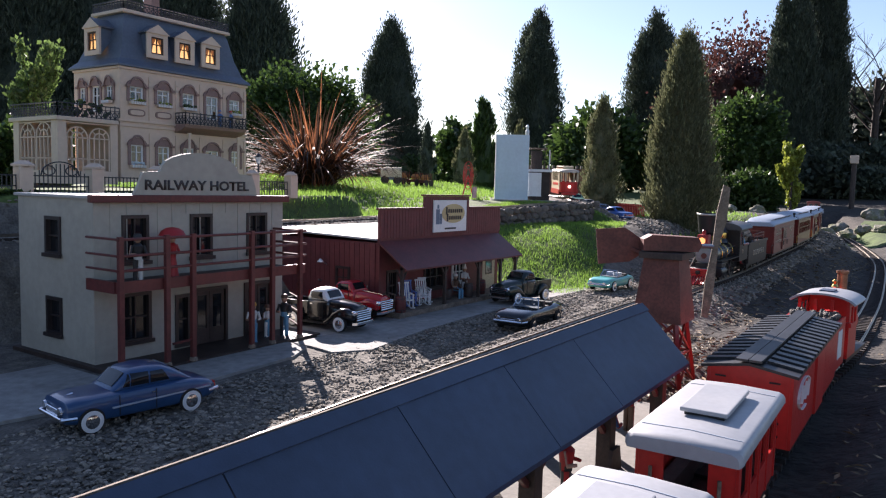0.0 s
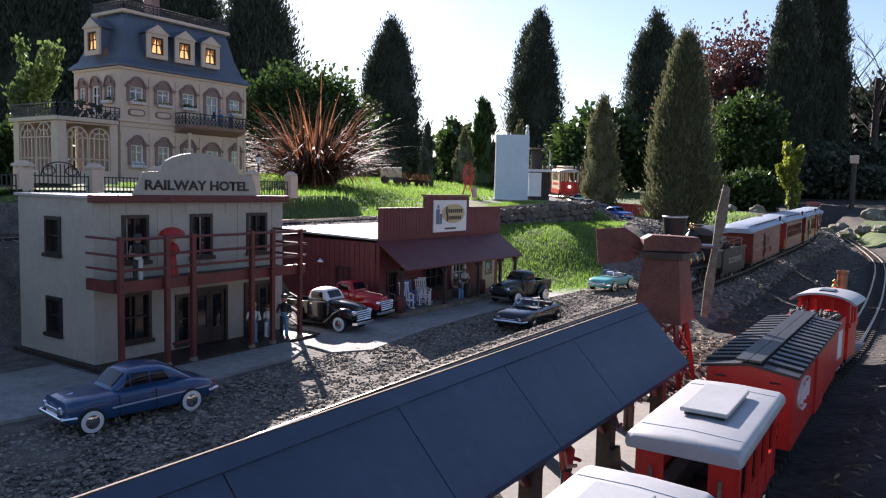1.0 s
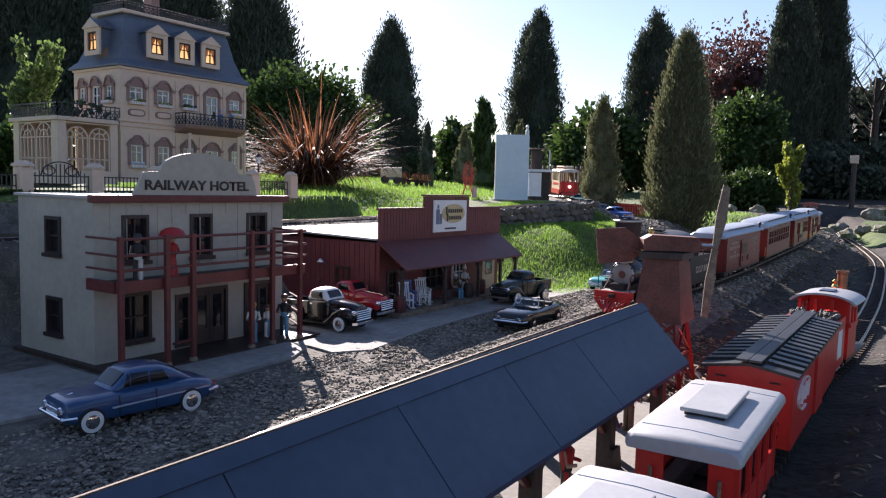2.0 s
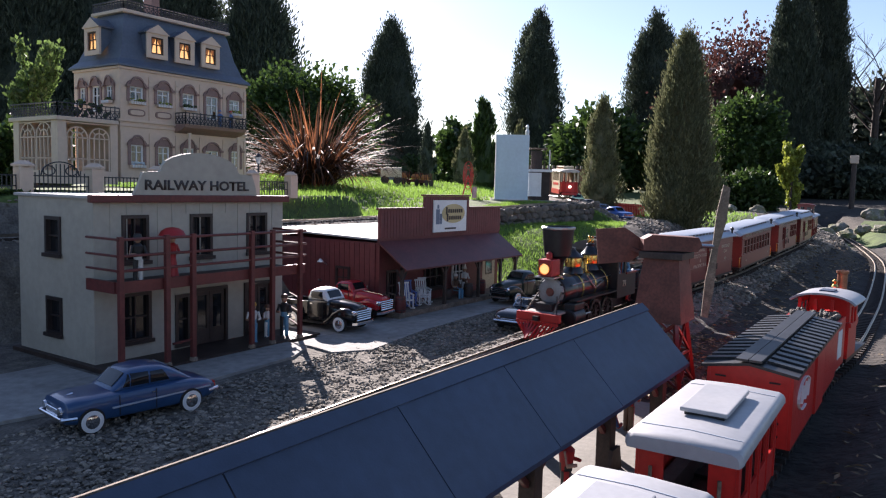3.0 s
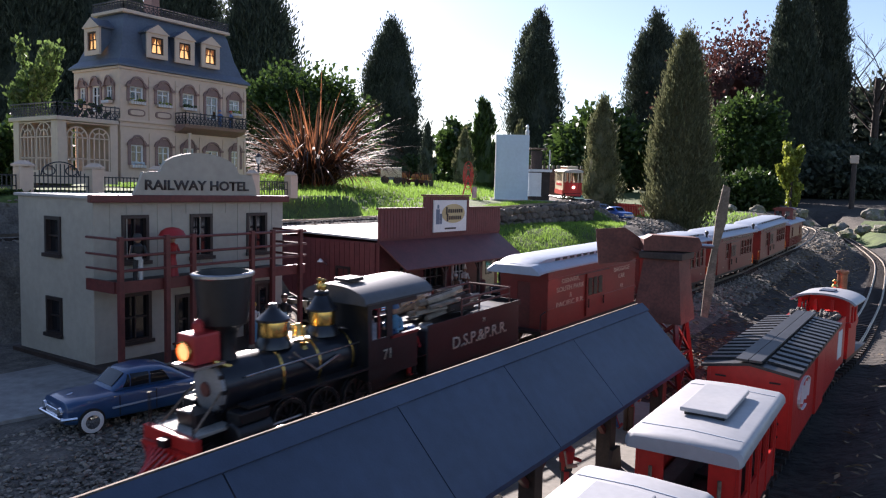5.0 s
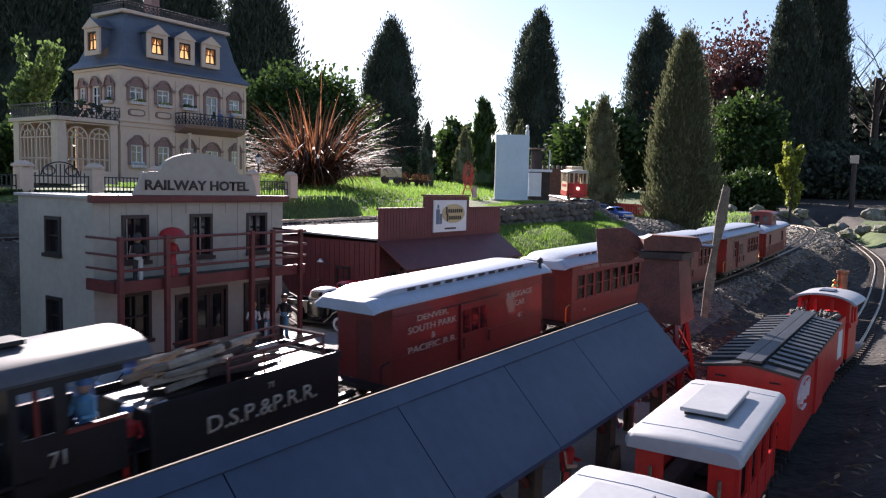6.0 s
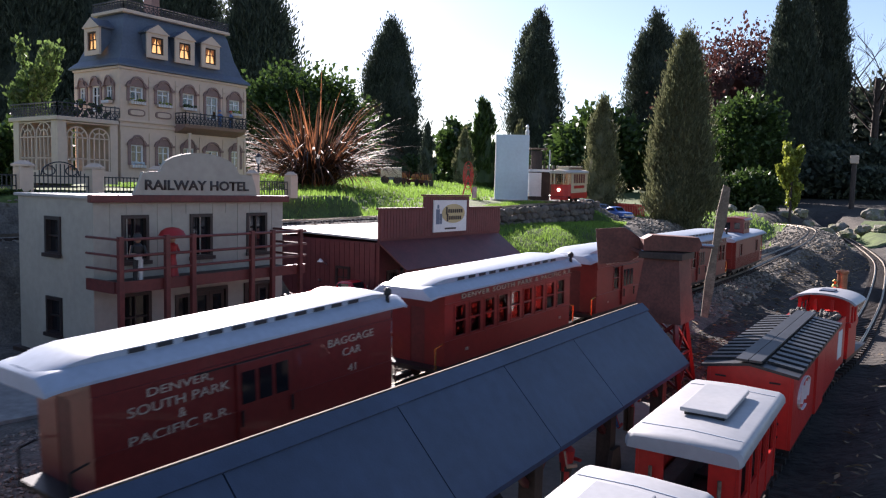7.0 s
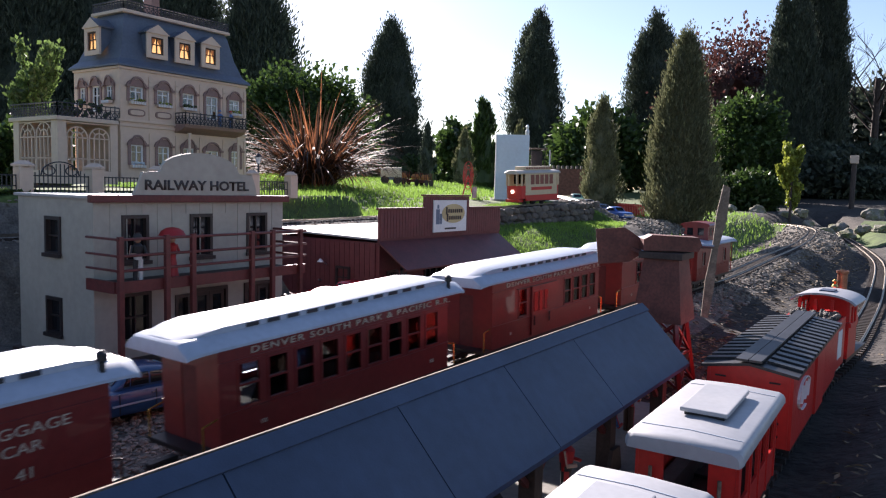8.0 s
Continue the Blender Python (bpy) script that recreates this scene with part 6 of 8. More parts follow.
# ---- windmill in front of the shelter end ----
def windmill():
    w = thing("windmill", pose(1.312, 0.397, 0.0), "rust-brown wooden windmill with tail vane on red legs", "windmill")
    for sx, sy in ((-1, -1), (1, -1), (1, 1), (-1, 1)):
        part("leg", bar(B(), (sx * 0.045, sy * 0.045, 0.0), (sx * 0.03, sy * 0.03, 0.115), 0.007), CARRED, w)
    for i in range(4):
        c = [(-1, -1), (1, -1), (1, 1), (-1, 1)]
        (ax, ay), (bx, by) = c[i], c[(i + 1) % 4]
        for z0, z1 in ((0.0, 0.055), (0.055, 0.112)):
            k0, k1 = 0.045 - 0.13 * z0, 0.045 - 0.13 * z1
            part("cross_brace", bar(B(), (ax * k0, ay * k0, z0), (bx * k1, by * k1, z1), 0.004), CARRED, w)
            part("cross_brace", bar(B(), (bx * k0, by * k0, z0), (ax * k1, ay * k1, z1), 0.004), CARRED, w)
        part("girt", bar(B(), (ax * 0.038, ay * 0.038, 0.055), (bx * 0.038, by * 0.038, 0.055), 0.004), CARRED, w)
    secs = [[(s * k, t * k, z) for s, t in ((-1, -1), (1, -1), (1, 1), (-1, 1))] for z, k in ((0.112, 0.043), (0.222, 0.031))]
    part("tower_body", loft(B(), secs), RUST, w)
    part("tower_deck", box(B(), -0.038, 0.038, -0.038, 0.038, 0.2225, 0.234, 0.001), DARKWOOD, w)
    part("deck_hatch", box(B(), -0.0315, -0.030, 0.004, 0.018, 0.207, 0.2095), IRON, w)
    part("gear_housing", slab(B(), [(-0.045, -0.012), (0.05, -0.012), (0.056, 0.0), (0.05, 0.013), (-0.03, 0.016), (-0.045, 0.008)], "y", -0.019, 0.019), RUST, w, at=pose(0.0, 0.0, 0.248, rz=-60))
    tail = part("tail_boom", bar(B(), (-0.03, 0.02, 0.226), (-0.012, 0.06, 0.236), 0.006), RUST, w)
    # vane with clipped corners, turned across the view
    bm = slab(B(), [(0.0, -0.014), (0.02, -0.028), (0.075, -0.034), (0.082, 0.03), (0.03, 0.034), (0.0, 0.014)], "y", -0.0015, 0.0015)
    part("tail_vane", bm, RUST, w, at=pose(-0.004, 0.046, 0.240, rz=118))
    part("shaft", rod(B(), (0.0, 0, 0.246), (0.034, -0.072, 0.246), 0.004, n=8), STEEL, w)
    part("blade", slab(B(), [(-0.006, -0.125), (0.006, -0.125), (0.008, -0.07), (0.004, 0.0), (0.011, 0.05), (0.008, 0.108), (-0.004, 0.112), (-0.008, 0.06), (-0.006, 0.0), (-0.009, -0.06)], "y", -0.0015, 0.0015), GREYWOOD, w, "weathered grey warped blade", at=pose(0.035, -0.075, 0.243, rz=-62, ry=6))


windmill()


# ---- the tall pale board building and its diorama ----
def board_building():
    R, F = Vector((0.557, -0.830, 0)).normalized(), Vector((0.83, 0.557, 0)).normalized()
    m = Matrix(((R.x, F.x, 0, 3.40), (R.y, F.y, 0, 1.95), (0, 0, 1, 0.282), (0, 0, 0, 1)))
    b = thing("board_building", m, "tall pale blue board-backed model building with balcony", "model building")
    part("back_board", box(B(), 0, 0.172, 0.0, 0.02, 0.0, 0.34, 0.001), PALEBLUE, b)
    part("edge_trim", box(B(), -0.004, -0.0002, -0.002, 0.022, 0.0, 0.34), WHITE, b)
    part("side_wing", box(B(), 0.1722, 0.29, 0.03, 0.12, 0.0, 0.15), TIE, b)
    part("side_roof", box(B(), 0.172, 0.30, 0.0205, 0.13, 0.1502, 0.163), WHITE, b)
    for i in range(4):
        part("roof_storey_post", box(B(), 0.19 + 0.024 * i, 0.194 + 0.024 * i, 0.05, 0.054, 0.1632, 0.27), DARKWOOD, b)
    part("upper_room", box(B(), 0.195, 0.25, 0.056, 0.1, 0.1632, 0.26), DARKWOOD, b)
    part("upper_roof", box(B(), 0.18, 0.275, 0.04, 0.11, 0.2702, 0.277), GREYWOOD, b)
    part("lit_front", box(B(), 0.175, 0.245, 0.024, 0.0295, 0.02, 0.145), WHITE, b, "white printed shop front")
    part("base", box(B(), -0.02, 0.33, -0.01, 0.14, -0.03, -0.0005), CONCRETE, b)
    part("finial", lathe(B(), [(0.01, 0.34), (0.012, 0.36), (0.006, 0.37), (0.01, 0.385), (0.003, 0.395)], (0.16, 0.01, 0), n=10), WHITE, b)
    wheel = thing("fairground_wheel", Matrix.Translation(Vector((3.44, 2.04, 0.285)) - R * 0.09), "small red fairground wheel on a frame", "fairground ride")
    for k in range(3):
        for i in range(16):
            p, q = 2 * math.pi * i / 16, 2 * math.pi * (i + 1) / 16
            rr = 0.075 - 0.02 * k
            part("rim", bar(B(), R * 0.35 * rr * math.cos(p) + Vector((0, 0, 0.12 + rr * math.sin(p))), R * 0.35 * rr * math.cos(q) + Vector((0, 0, 0.12 + rr * math.sin(q))), 0.004), BRIGHTRED, wheel)
    for s in (-1, 1):
        part("stand", bar(B(), R * 0.03 * s + Vector((0, 0, 0)), Vector((0, 0, 0.12)), 0.006), BRIGHTRED, wheel)
    part("banner", box(B(), -0.03, 0.01, -0.05, -0.045, 0.0, 0.06), mat("striped_banner", (0.5, 0.3, 0.35), 0.7, var=0.3, size=0.02), wheel)


board_building()


# ---- plants ----
def sprays(name, parent, mat_, count, place, size, label="", width=0.25, stuff=True):
    """Many small leaf cards, each a bent pair of triangles; place() gives centre, direction."""
    verts, faces = [], []
    for _ in range(count):
        c, d, s = place()
        s = s * size * random.uniform(0.6, 1.4)
        d = d.normalized()
        side = d.cross(Vector((random.uniform(-1, 1), random.uniform(-1, 1), random.uniform(-1, 1))))
        side = side.normalized() * s * width if side.length > 1e-4 else Vector((s * width, 0, 0))
        bend = d.cross(side).normalized() * s * 0.15
        k = len(verts)
        verts += [c - d * s * 0.5, c + side + bend, c + d * s * 0.5, c - side + bend]
        faces += [(k, k + 1, k + 2), (k, k + 2, k + 3)]
    me = bpy.data.meshes.new(name)
    me.from_pydata([tuple(v) for v in verts], [], faces)
    me.materials.append(mat_)
    ob = new(name, me)
    ob.parent = parent
    if stuff:
        tagged(ob, label, kind="stuff")
    return ob


def conifer(at, height, radius, material, label, leaf, count, columnar=0.5, category="conifer", lean=0.0, group="", twin=False):
    """Tapered trunk, limbs, and an uneven crown of leaf sprays in clumps."""
    x, y, z = at
    tree = thing("conifer", pose(x, y, z, rz=random.uniform(0, 360)), label, category, group)
    bm = B()
    rod(bm, (0, 0, -0.03 * height), (0, 0, height * 0.92), radius * 0.09, radius * 0.01, 8)
    part("trunk", bm, BARK, tree)
    bm = B()
    seeds = []
    tips = [(0.0, 0.0, 1.0)] + ([(radius * 0.55, 0.1 * radius, 0.93), (-radius * 0.3, 0.2 * radius, 0.88)] if twin else [(radius * 0.12, 0, 0.93)])
    n = int(count / 40)
    for i in range(n):
        k = random.random() ** 0.85
        tx, ty, top = random.choice(tips)
        hgt = height * (0.03 + (top - 0.03) * k)
        prof = min(1.0, (k + 0.04) * 5) ** 0.5 * (1 - k ** (1.4 + 2.2 * columnar)) ** 0.8
        a = random.uniform(0, 2 * math.pi)
        r = radius * prof * random.uniform(0.55, 1.08) * (0.85 + 0.3 * noise.noise((math.cos(a) * 1.5, math.sin(a) * 1.5, k * 5 + x)))
        c = Vector((tx * k + r * math.cos(a), ty * k + r * math.sin(a), hgt))
        seeds.append((c, Vector((math.cos(a) * 0.5, math.sin(a) * 0.5, 1.0)), 0.5 + 0.5 * (1 - k)))
        if i % 6 == 0:
            rod(bm, (tx * k * 0.8, ty * k * 0.8, max(0, hgt - 0.25 * r - 0.02 * height)), tuple(c), radius * 0.018, radius * 0.004, 4)
    part("limbs", bm, BARK, tree)
    clump = radius * 0.16

    def place():
        c, d, s = random.choice(seeds)
        off = Vector((random.gauss(0, 1), random.gauss(0, 1), random.gauss(0, 1.6))) * clump * 0.6
        return c + off, d + Vector((random.uniform(-0.5, 0.5), random.uniform(-0.5, 0.5), random.uniform(-0.2, 0.5))), 1.0
    sprays("crown", tree, material, count, place, leaf, "crown of fine upright foliage sprays", 0.15)
    # dark inner mass so that the crown is not hollow
    bm = B()
    prof = [(radius * 0.05, 0.0)] + [(max(0.002, radius * 0.66 * min(1.0, (k + 0.04) * 5) ** 0.5 * (1 - k ** (1.4 + 2.2 * columnar)) ** 0.8), height * k) for k in (0.05, 0.15, 0.3, 0.45, 0.6, 0.75, 0.86)] + [(0.002, height * 0.93)]
    lathe(bm, prof, (0, 0, 0), n=18)
    for v in bm.verts:
        v.co += v.co.normalized() * radius * 0.25 * noise.noise(v.co * (3 / radius))
    part("inner_foliage", bm, material, tree)
    return tree


def shrub(at, size, material, label, leaf, count, category="shrub", name="shrub"):
    """A rounded or oblong bush: stems, inner mass and many leaves in clumps. size: half lengths."""
    x, y, z = at
    b = thing(name, pose(x, y, z), label, category)
    bm = B()
    for i in range(6):
        a = i * 1.05
        rod(bm, (0, 0, -0.02), (size[0] * 0.5 * math.cos(a), size[1] * 0.5 * math.sin(a), size[2] * 1.3), size[2] * 0.05, size[2] * 0.015, 5)
    part("stems", bm, BARK, b)
    seeds = []
    for i in range(max(20, count // 40)):
        d = Vector((random.gauss(0, 1), random.gauss(0, 1), random.gauss(0, 1))).normalized()
        q = Vector((d.x * size[0], d.y * size[1], d.z * size[2])) * (0.85 + 0.3 * random.random() * (1 + noise.noise(d * 2 + Vector(at))))
        seeds.append((Vector((q.x, q.y, max(q.z + size[2], 0.02))), d))

    def place():
        c, d = random.choice(seeds)
        s = min(size) * 0.2
        return c + Vector((random.gauss(0, s), random.gauss(0, s), random.gauss(0, s))), d + Vector((random.uniform(-1, 1), random.uniform(-1, 1), random.uniform(-1, 1))), 1.0
    sprays("foliage", b, material, count, place, leaf, "dense small leaves", 0.35)
    bm = B()
    bmesh.ops.create_icosphere(bm, subdivisions=3, radius=1)
    for v in bm.verts:
        n = v.co.normalized()
        k = 0.78 + 0.2 * noise.noise(n * 2.5 + Vector(at))
        v.co = Vector((n.x * size[0] * k, n.y * size[1] * k, n.z * size[2] * k + size[2]))
    part("inner_foliage", bm, material, b)
    return b


def spot(u, v, depth):
    """A place by its bearing (u), fall (v) and distance from the standpoint."""
    f = 1305.6
    m = VIEW
    d = m.to_3x3() @ Vector(((u - 784) / f, (441 - v) / f, -1))
    return EYE + d * depth


def tree_at(u, base, top, width, depth, **kw):
    """Stand a conifer by bearing, height and distance; its foot goes down to the ground."""
    p = spot(u, base, depth)
    h = (base - top) / 1305.6 * depth
    foot = land(p.x, p.y) - 0.02
    return conifer((p.x, p.y, foot), h + p.z - foot, width / 2 / 1305.6 * depth, **kw)


# near junipers on the banks
conifer((4.13, 1.193, 0.10), 1.08, 0.212, JUNIPER, "grey-green upright juniper beside the track", 0.022, 60000, 0.2)
tree_at(1062, 345, 178, 78, 4.9, material=JUNIPER, label="small upright juniper by the tramway", leaf=0.022, count=12000, columnar=0.45)
tree_at(820, 322, 232, 50, 6.6, material=JUNIPER, label="small cone-shaped conifer on the lawn", leaf=0.03, count=5000, columnar=0.35)
tree_at(756, 318, 222, 34, 7.5, material=FOLIAGE, label="narrow dark conifer on the lawn", leaf=0.04, count=3500, columnar=0.6)
tree_at(852, 330, 178, 62, 9.0, material=HEDGE, label="loose green conifer behind the lawn", leaf=0.07, count=5000, columnar=0.5)
tree_at(918, 330, 214, 40, 8.0, material=JUNIPER, label="small conifer behind the board building", leaf=0.05, count=3000, columnar=0.45)
# tall dark conifers
tree_at(690, 330, 52, 130, 17, material=FOLIAGE, label="tall dark conifer against the sky", leaf=0.085, count=42000, columnar=0.45, group="tall conifers", twin=True)
tree_at(946, 330, 36, 112, 18, material=FOLIAGE, label="tall dark conifer against the sky", leaf=0.085, count=42000, columnar=0.5, group="tall conifers", twin=True)
tree_at(1148, 340, 40, 112, 17, material=FOLIAGE, label="tall dark conifer against the sky", leaf=0.085, count=42000, columnar=0.5, group="tall conifers", twin=True)
tree_at(1395, 345, -15, 90, 12, material=FOLIAGE, label="very tall dark columnar conifer", leaf=0.065, count=42000, columnar=0.72, group="tall conifers", twin=True)
tree_at(1448, 345, -40, 84, 12.3, material=FOLIAGE, label="very tall dark columnar conifer", leaf=0.065, count=42000, columnar=0.72, group="tall conifers", twin=True)
# big pine mass behind the mansion
for u, top, w, d in ((455, -40, 210, 20), (330, -60, 260, 22), (190, -70, 280, 21), (60, -60, 300, 20), (-80, -40, 300, 19)):
    tree_at(u, 330, top, w, d, material=FOLIAGE, label="huge dark pine behind the mansion", leaf=0.15, count=36000, columnar=0.35, group="background pines")


# hedges and shrubs
def hedge_row(u0, u1, base, top, depth, material, label, leaf, count, thick=0.5):
    a, b = spot(u0, base, depth), spot(u1, base, depth)
    mid = (a + b) / 2
    foot = land(mid.x, mid.y)
    h = (base - top) / 1305.6 * depth + mid.z - foot
    ob = shrub((0, 0, 0), ((b - a).length / 2, thick, h / 2), material, label, leaf, count, "hedge", "hedge")
    ob.matrix_basis = Matrix.Translation((mid.x, mid.y, foot - 0.02)) @ (b - a).to_track_quat("X", "Z").to_matrix().to_4x4()


hedge_row(425, 640, 320, 146, 9.0, HEDGE, "clipped hedge catching light along its top", 0.06, 16000)
hedge_row(1255, 1375, 372, 312, 7.2, HEDGE, "low clipped green hedge", 0.045, 9000, 0.25)
hedge_row(1255, 1360, 345, 190, 10.5, HEDGE, "round dark green bush", 0.07, 12000, 0.7)
hedge_row(560, 1000, 330, 285, 16, HEDGE, "far dark hedge behind the lawn", 0.12, 14000, 0.8)
hedge_row(990, 1130, 335, 215, 14, HEDGE, "mixed dark shrubs behind the tramway", 0.12, 9000, 0.8)
hedge_row(1330, 1700, 350, 268, 11.5, FOLIAGE, "long dark hedge in shade", 0.1, 15000, 0.6)
hedge_row(1470, 1720, 350, 170, 15, FOLIAGE, "dark trees along the boundary", 0.2, 12000, 1.2)
hedge_row(-60, 130, 330, 225, 3.6, HEDGE, "shaded hedge beside the mansion", 0.03, 8000, 0.2)
hedge_row(-150, 34, 590, 352, 1.85, HEDGE, "dark shaded hedge beside the hotel", 0.02, 9000, 0.12)
hedge_row(780, 830, 330, 215, 11, HEDGE, "pale green shrub behind the lawn", 0.08, 4000, 0.5)
p = spot(1398, 375, 6.4)
LIMEBUSH = (p.x, p.y, land(p.x, p.y))


def leafy_tree(at, height, spread, material, label, leaf, count, seed):
    """A young loose tree: stem, rising limbs, leaves gathered along them with gaps between."""
    rnd = random.Random(seed)
    t = thing("small_tree", pose(*at), label, "tree")
    part("trunk", rod(B(), (0, 0, -0.02), (0, 0, height * 0.5), height * 0.018, height * 0.01, 8), BARK, t)
    seeds = []
    for i in range(15):
        a = i * 2.4
        z = height * rnd.uniform(0.0, 0.6)
        reach = spread * rnd.uniform(0.45, 1.0)
        tip = Vector((reach * math.cos(a), reach * math.sin(a), min(height, z + height * rnd.uniform(0.22, 0.45))))
        base = Vector((0, 0, z))
        part("limb", rod(B(), base, tip, height * 0.007, height * 0.002, 5), BARK, t)
        seeds += [(base.lerp(tip, k), (tip - base).normalized()) for k in (0.45, 0.6, 0.75, 0.88, 1.0, 1.06)]

    def place():
        c, d = random.choice(seeds)
        g = spread * 0.13
        return c + Vector((random.gauss(0, g), random.gauss(0, g), random.gauss(0, g * 1.2))), d + Vector((random.uniform(-1, 1), random.uniform(-1, 1), random.uniform(-0.4, 0.8))), 1.0
    sprays("foliage", t, material, count, place, leaf, "loose bright leaves", 0.36)


p = spot(60, 190, 3.1)
leafy_tree((p.x, p.y, 0.30), 0.58, 0.105, YOUNGLEAF, "loose young leafy tree beside the mansion", 0.022, 2600, 4)
leafy_tree(LIMEBUSH, 0.70, 0.105, LIME, "tall yellow-green leafy shrub by the track", 0.034, 3800, 9)
# copper beech behind
p = spot(1290, 330, 14)
shrub((p.x, p.y, 0.4), (1.5, 1.0, 1.35), COPPER, "copper-leaved tree with fine bare twigs", 0.075, 13000, "tree", "copper_tree")


def bare_tree(u, base, top, depth, label, material=BARK, seed=1):
    rnd = random.Random(seed)
    p = spot(u, base, depth)
    t = thing("bare_tree", pose(p.x, p.y, land(p.x, p.y)), label, "tree")
    height = (base - top) / 1305.6 * depth
    part("trunk", rod(B(), (0, 0, -0.1), (0, 0, height * 0.55), height * 0.022, height * 0.012, 8), BARK, t)
    bm = B()

    def grow(a, d, length, r, level):
        b = a + d * length
        rod(bm, a, b, r, r * 0.55, 4)
        if level:
            for _ in range(4):
                nd = (d + Vector((rnd.uniform(-0.8, 0.8), rnd.uniform(-0.8, 0.8), rnd.uniform(-0.25, 0.6)))).normalized()
                grow(a + d * length * rnd.uniform(0.4, 1.0), nd, length * 0.62, r * 0.5, level - 1)
    for i in range(7):
        a = i * 0.9
        grow(Vector((0, 0, height * (0.25 + 0.045 * i))), Vector((math.cos(a), math.sin(a), 0.9)).normalized(), height * 0.27, height * 0.0055, 3)
    tagged(part("branches", bm, material, t, "fine bare twigs and branches"), kind="stuff")


bare_tree(1330, 330, -30, 15, "leafless tree with fine spreading twigs", seed=3)
bare_tree(1540, 340, -40, 13, "leafless tree with fine spreading twigs", seed=5)


def flax():
    f = thing("flax_plant", pose(3.31, 3.17, 0.30), "bronze flax with long arching strap leaves", "plant")

    def strap(verts, faces):
        a, tilt = random.uniform(0, 2 * math.pi), random.random() ** 0.5
        L = random.uniform(0.36, 0.72)
        lean = 0.1 + 1.55 * tilt
        w = random.uniform(0.0035, 0.0065)
        out, side = Vector((math.cos(a), math.sin(a), 0)), Vector((-math.sin(a), math.cos(a), 0))
        p = out * random.uniform(0, 0.10) + side * random.uniform(-0.05, 0.05)
        ang, k0 = lean * 0.55, len(verts)
        droop = random.uniform(0.0, 0.55) * tilt
        for k in range(8):
            t = k / 7
            wd = w * (0.75 + 0.5 * t if t < 0.5 else 1.85 * (1 - t) + 0.08)
            nrm = out * math.cos(ang) - Vector((0, 0, math.sin(ang)))
            verts += [tuple(p - side * wd), tuple(p - nrm * wd * 0.4), tuple(p + side * wd)]
            if k:
                q = k0 + 3 * (k - 1)
                faces += [(q, q + 3, q + 4, q + 1), (q + 1, q + 4, q + 5, q + 2)]
            p = p + (out * math.sin(ang) + Vector((0, 0, math.cos(ang)))) * L / 7
            ang += lean * 0.12 + (droop if k > 3 else 0)

    for i in range(300):
        verts, faces = [], []
        strap(verts, faces)
        me = bpy.data.meshes.new("leaf")
        me.from_pydata(verts, [], faces)
        me.materials.append(FLAX)
        share("leaf", me, f, Matrix())
    # same straps again; the shade of the plant's core is put into their colour
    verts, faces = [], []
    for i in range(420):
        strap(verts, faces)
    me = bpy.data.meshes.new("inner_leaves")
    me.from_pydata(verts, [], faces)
    me.materials.append(mat("shaded_flax_leaf", (0.075, 0.042, 0.03), 0.6, var=0.2, size=0.1, per_island=0.4, through_light=0.25))
    tagged(share("inner_leaves", me, f, Matrix()), "dense inner strap leaves coloured dark for the core's shade", kind="stuff")


flax()


# ---- grass and gravel ----
def scatter_grass():
    verts, faces = [], []
    rnd = np.random.RandomState(4)

    def blade(x, y, L, w):
        z = land(x, y)
        a, t = rnd.uniform(0, 6.283), rnd.uniform(0.1, 0.75)
        k = len(verts)
        c, s = math.cos(a), math.sin(a)
        verts.extend([(x - s * w, y + c * w, z - 0.003), (x + s * w, y - c * w, z - 0.003), (x + c * L * t, y + s * L * t, z + L * (1 - 0.5 * t))])
        faces.append((k, k + 1, k + 2))
    for n, (x0, x1, y0, y1), L, w in ((46000, (2.0, 3.5, 0.95, 1.8), 0.014, 0.0014), (34000, (2.3, 5.6, 2.0, 4.8), 0.024, 0.004), (5000, (1.75, 2.7, 1.5, 2.2), 0.025, 0.002), (5000, (3.6, 6.2, 0.7, 1.75), 0.03, 0.003), (4000, (5.5, 8, 2.5, 6), 0.06, 0.008)):
        for _ in range(n):
            x, y = rnd.uniform(x0, x1), rnd.uniform(y0, y1)
            if zone(x, y) == 1 and not (y < 2.6 and near(TRAMWAY, x, y)[0] < 0.075):
                blade(x, y, L * rnd.uniform(0.5, 1.3), w)
    me = bpy.data.meshes.new("grass")
    me.from_pydata(verts, [], faces)
    me.materials.append(BLADE)
    tagged(new("grass", me), "short mown lawn grass lit from behind", "grass", kind="stuff")


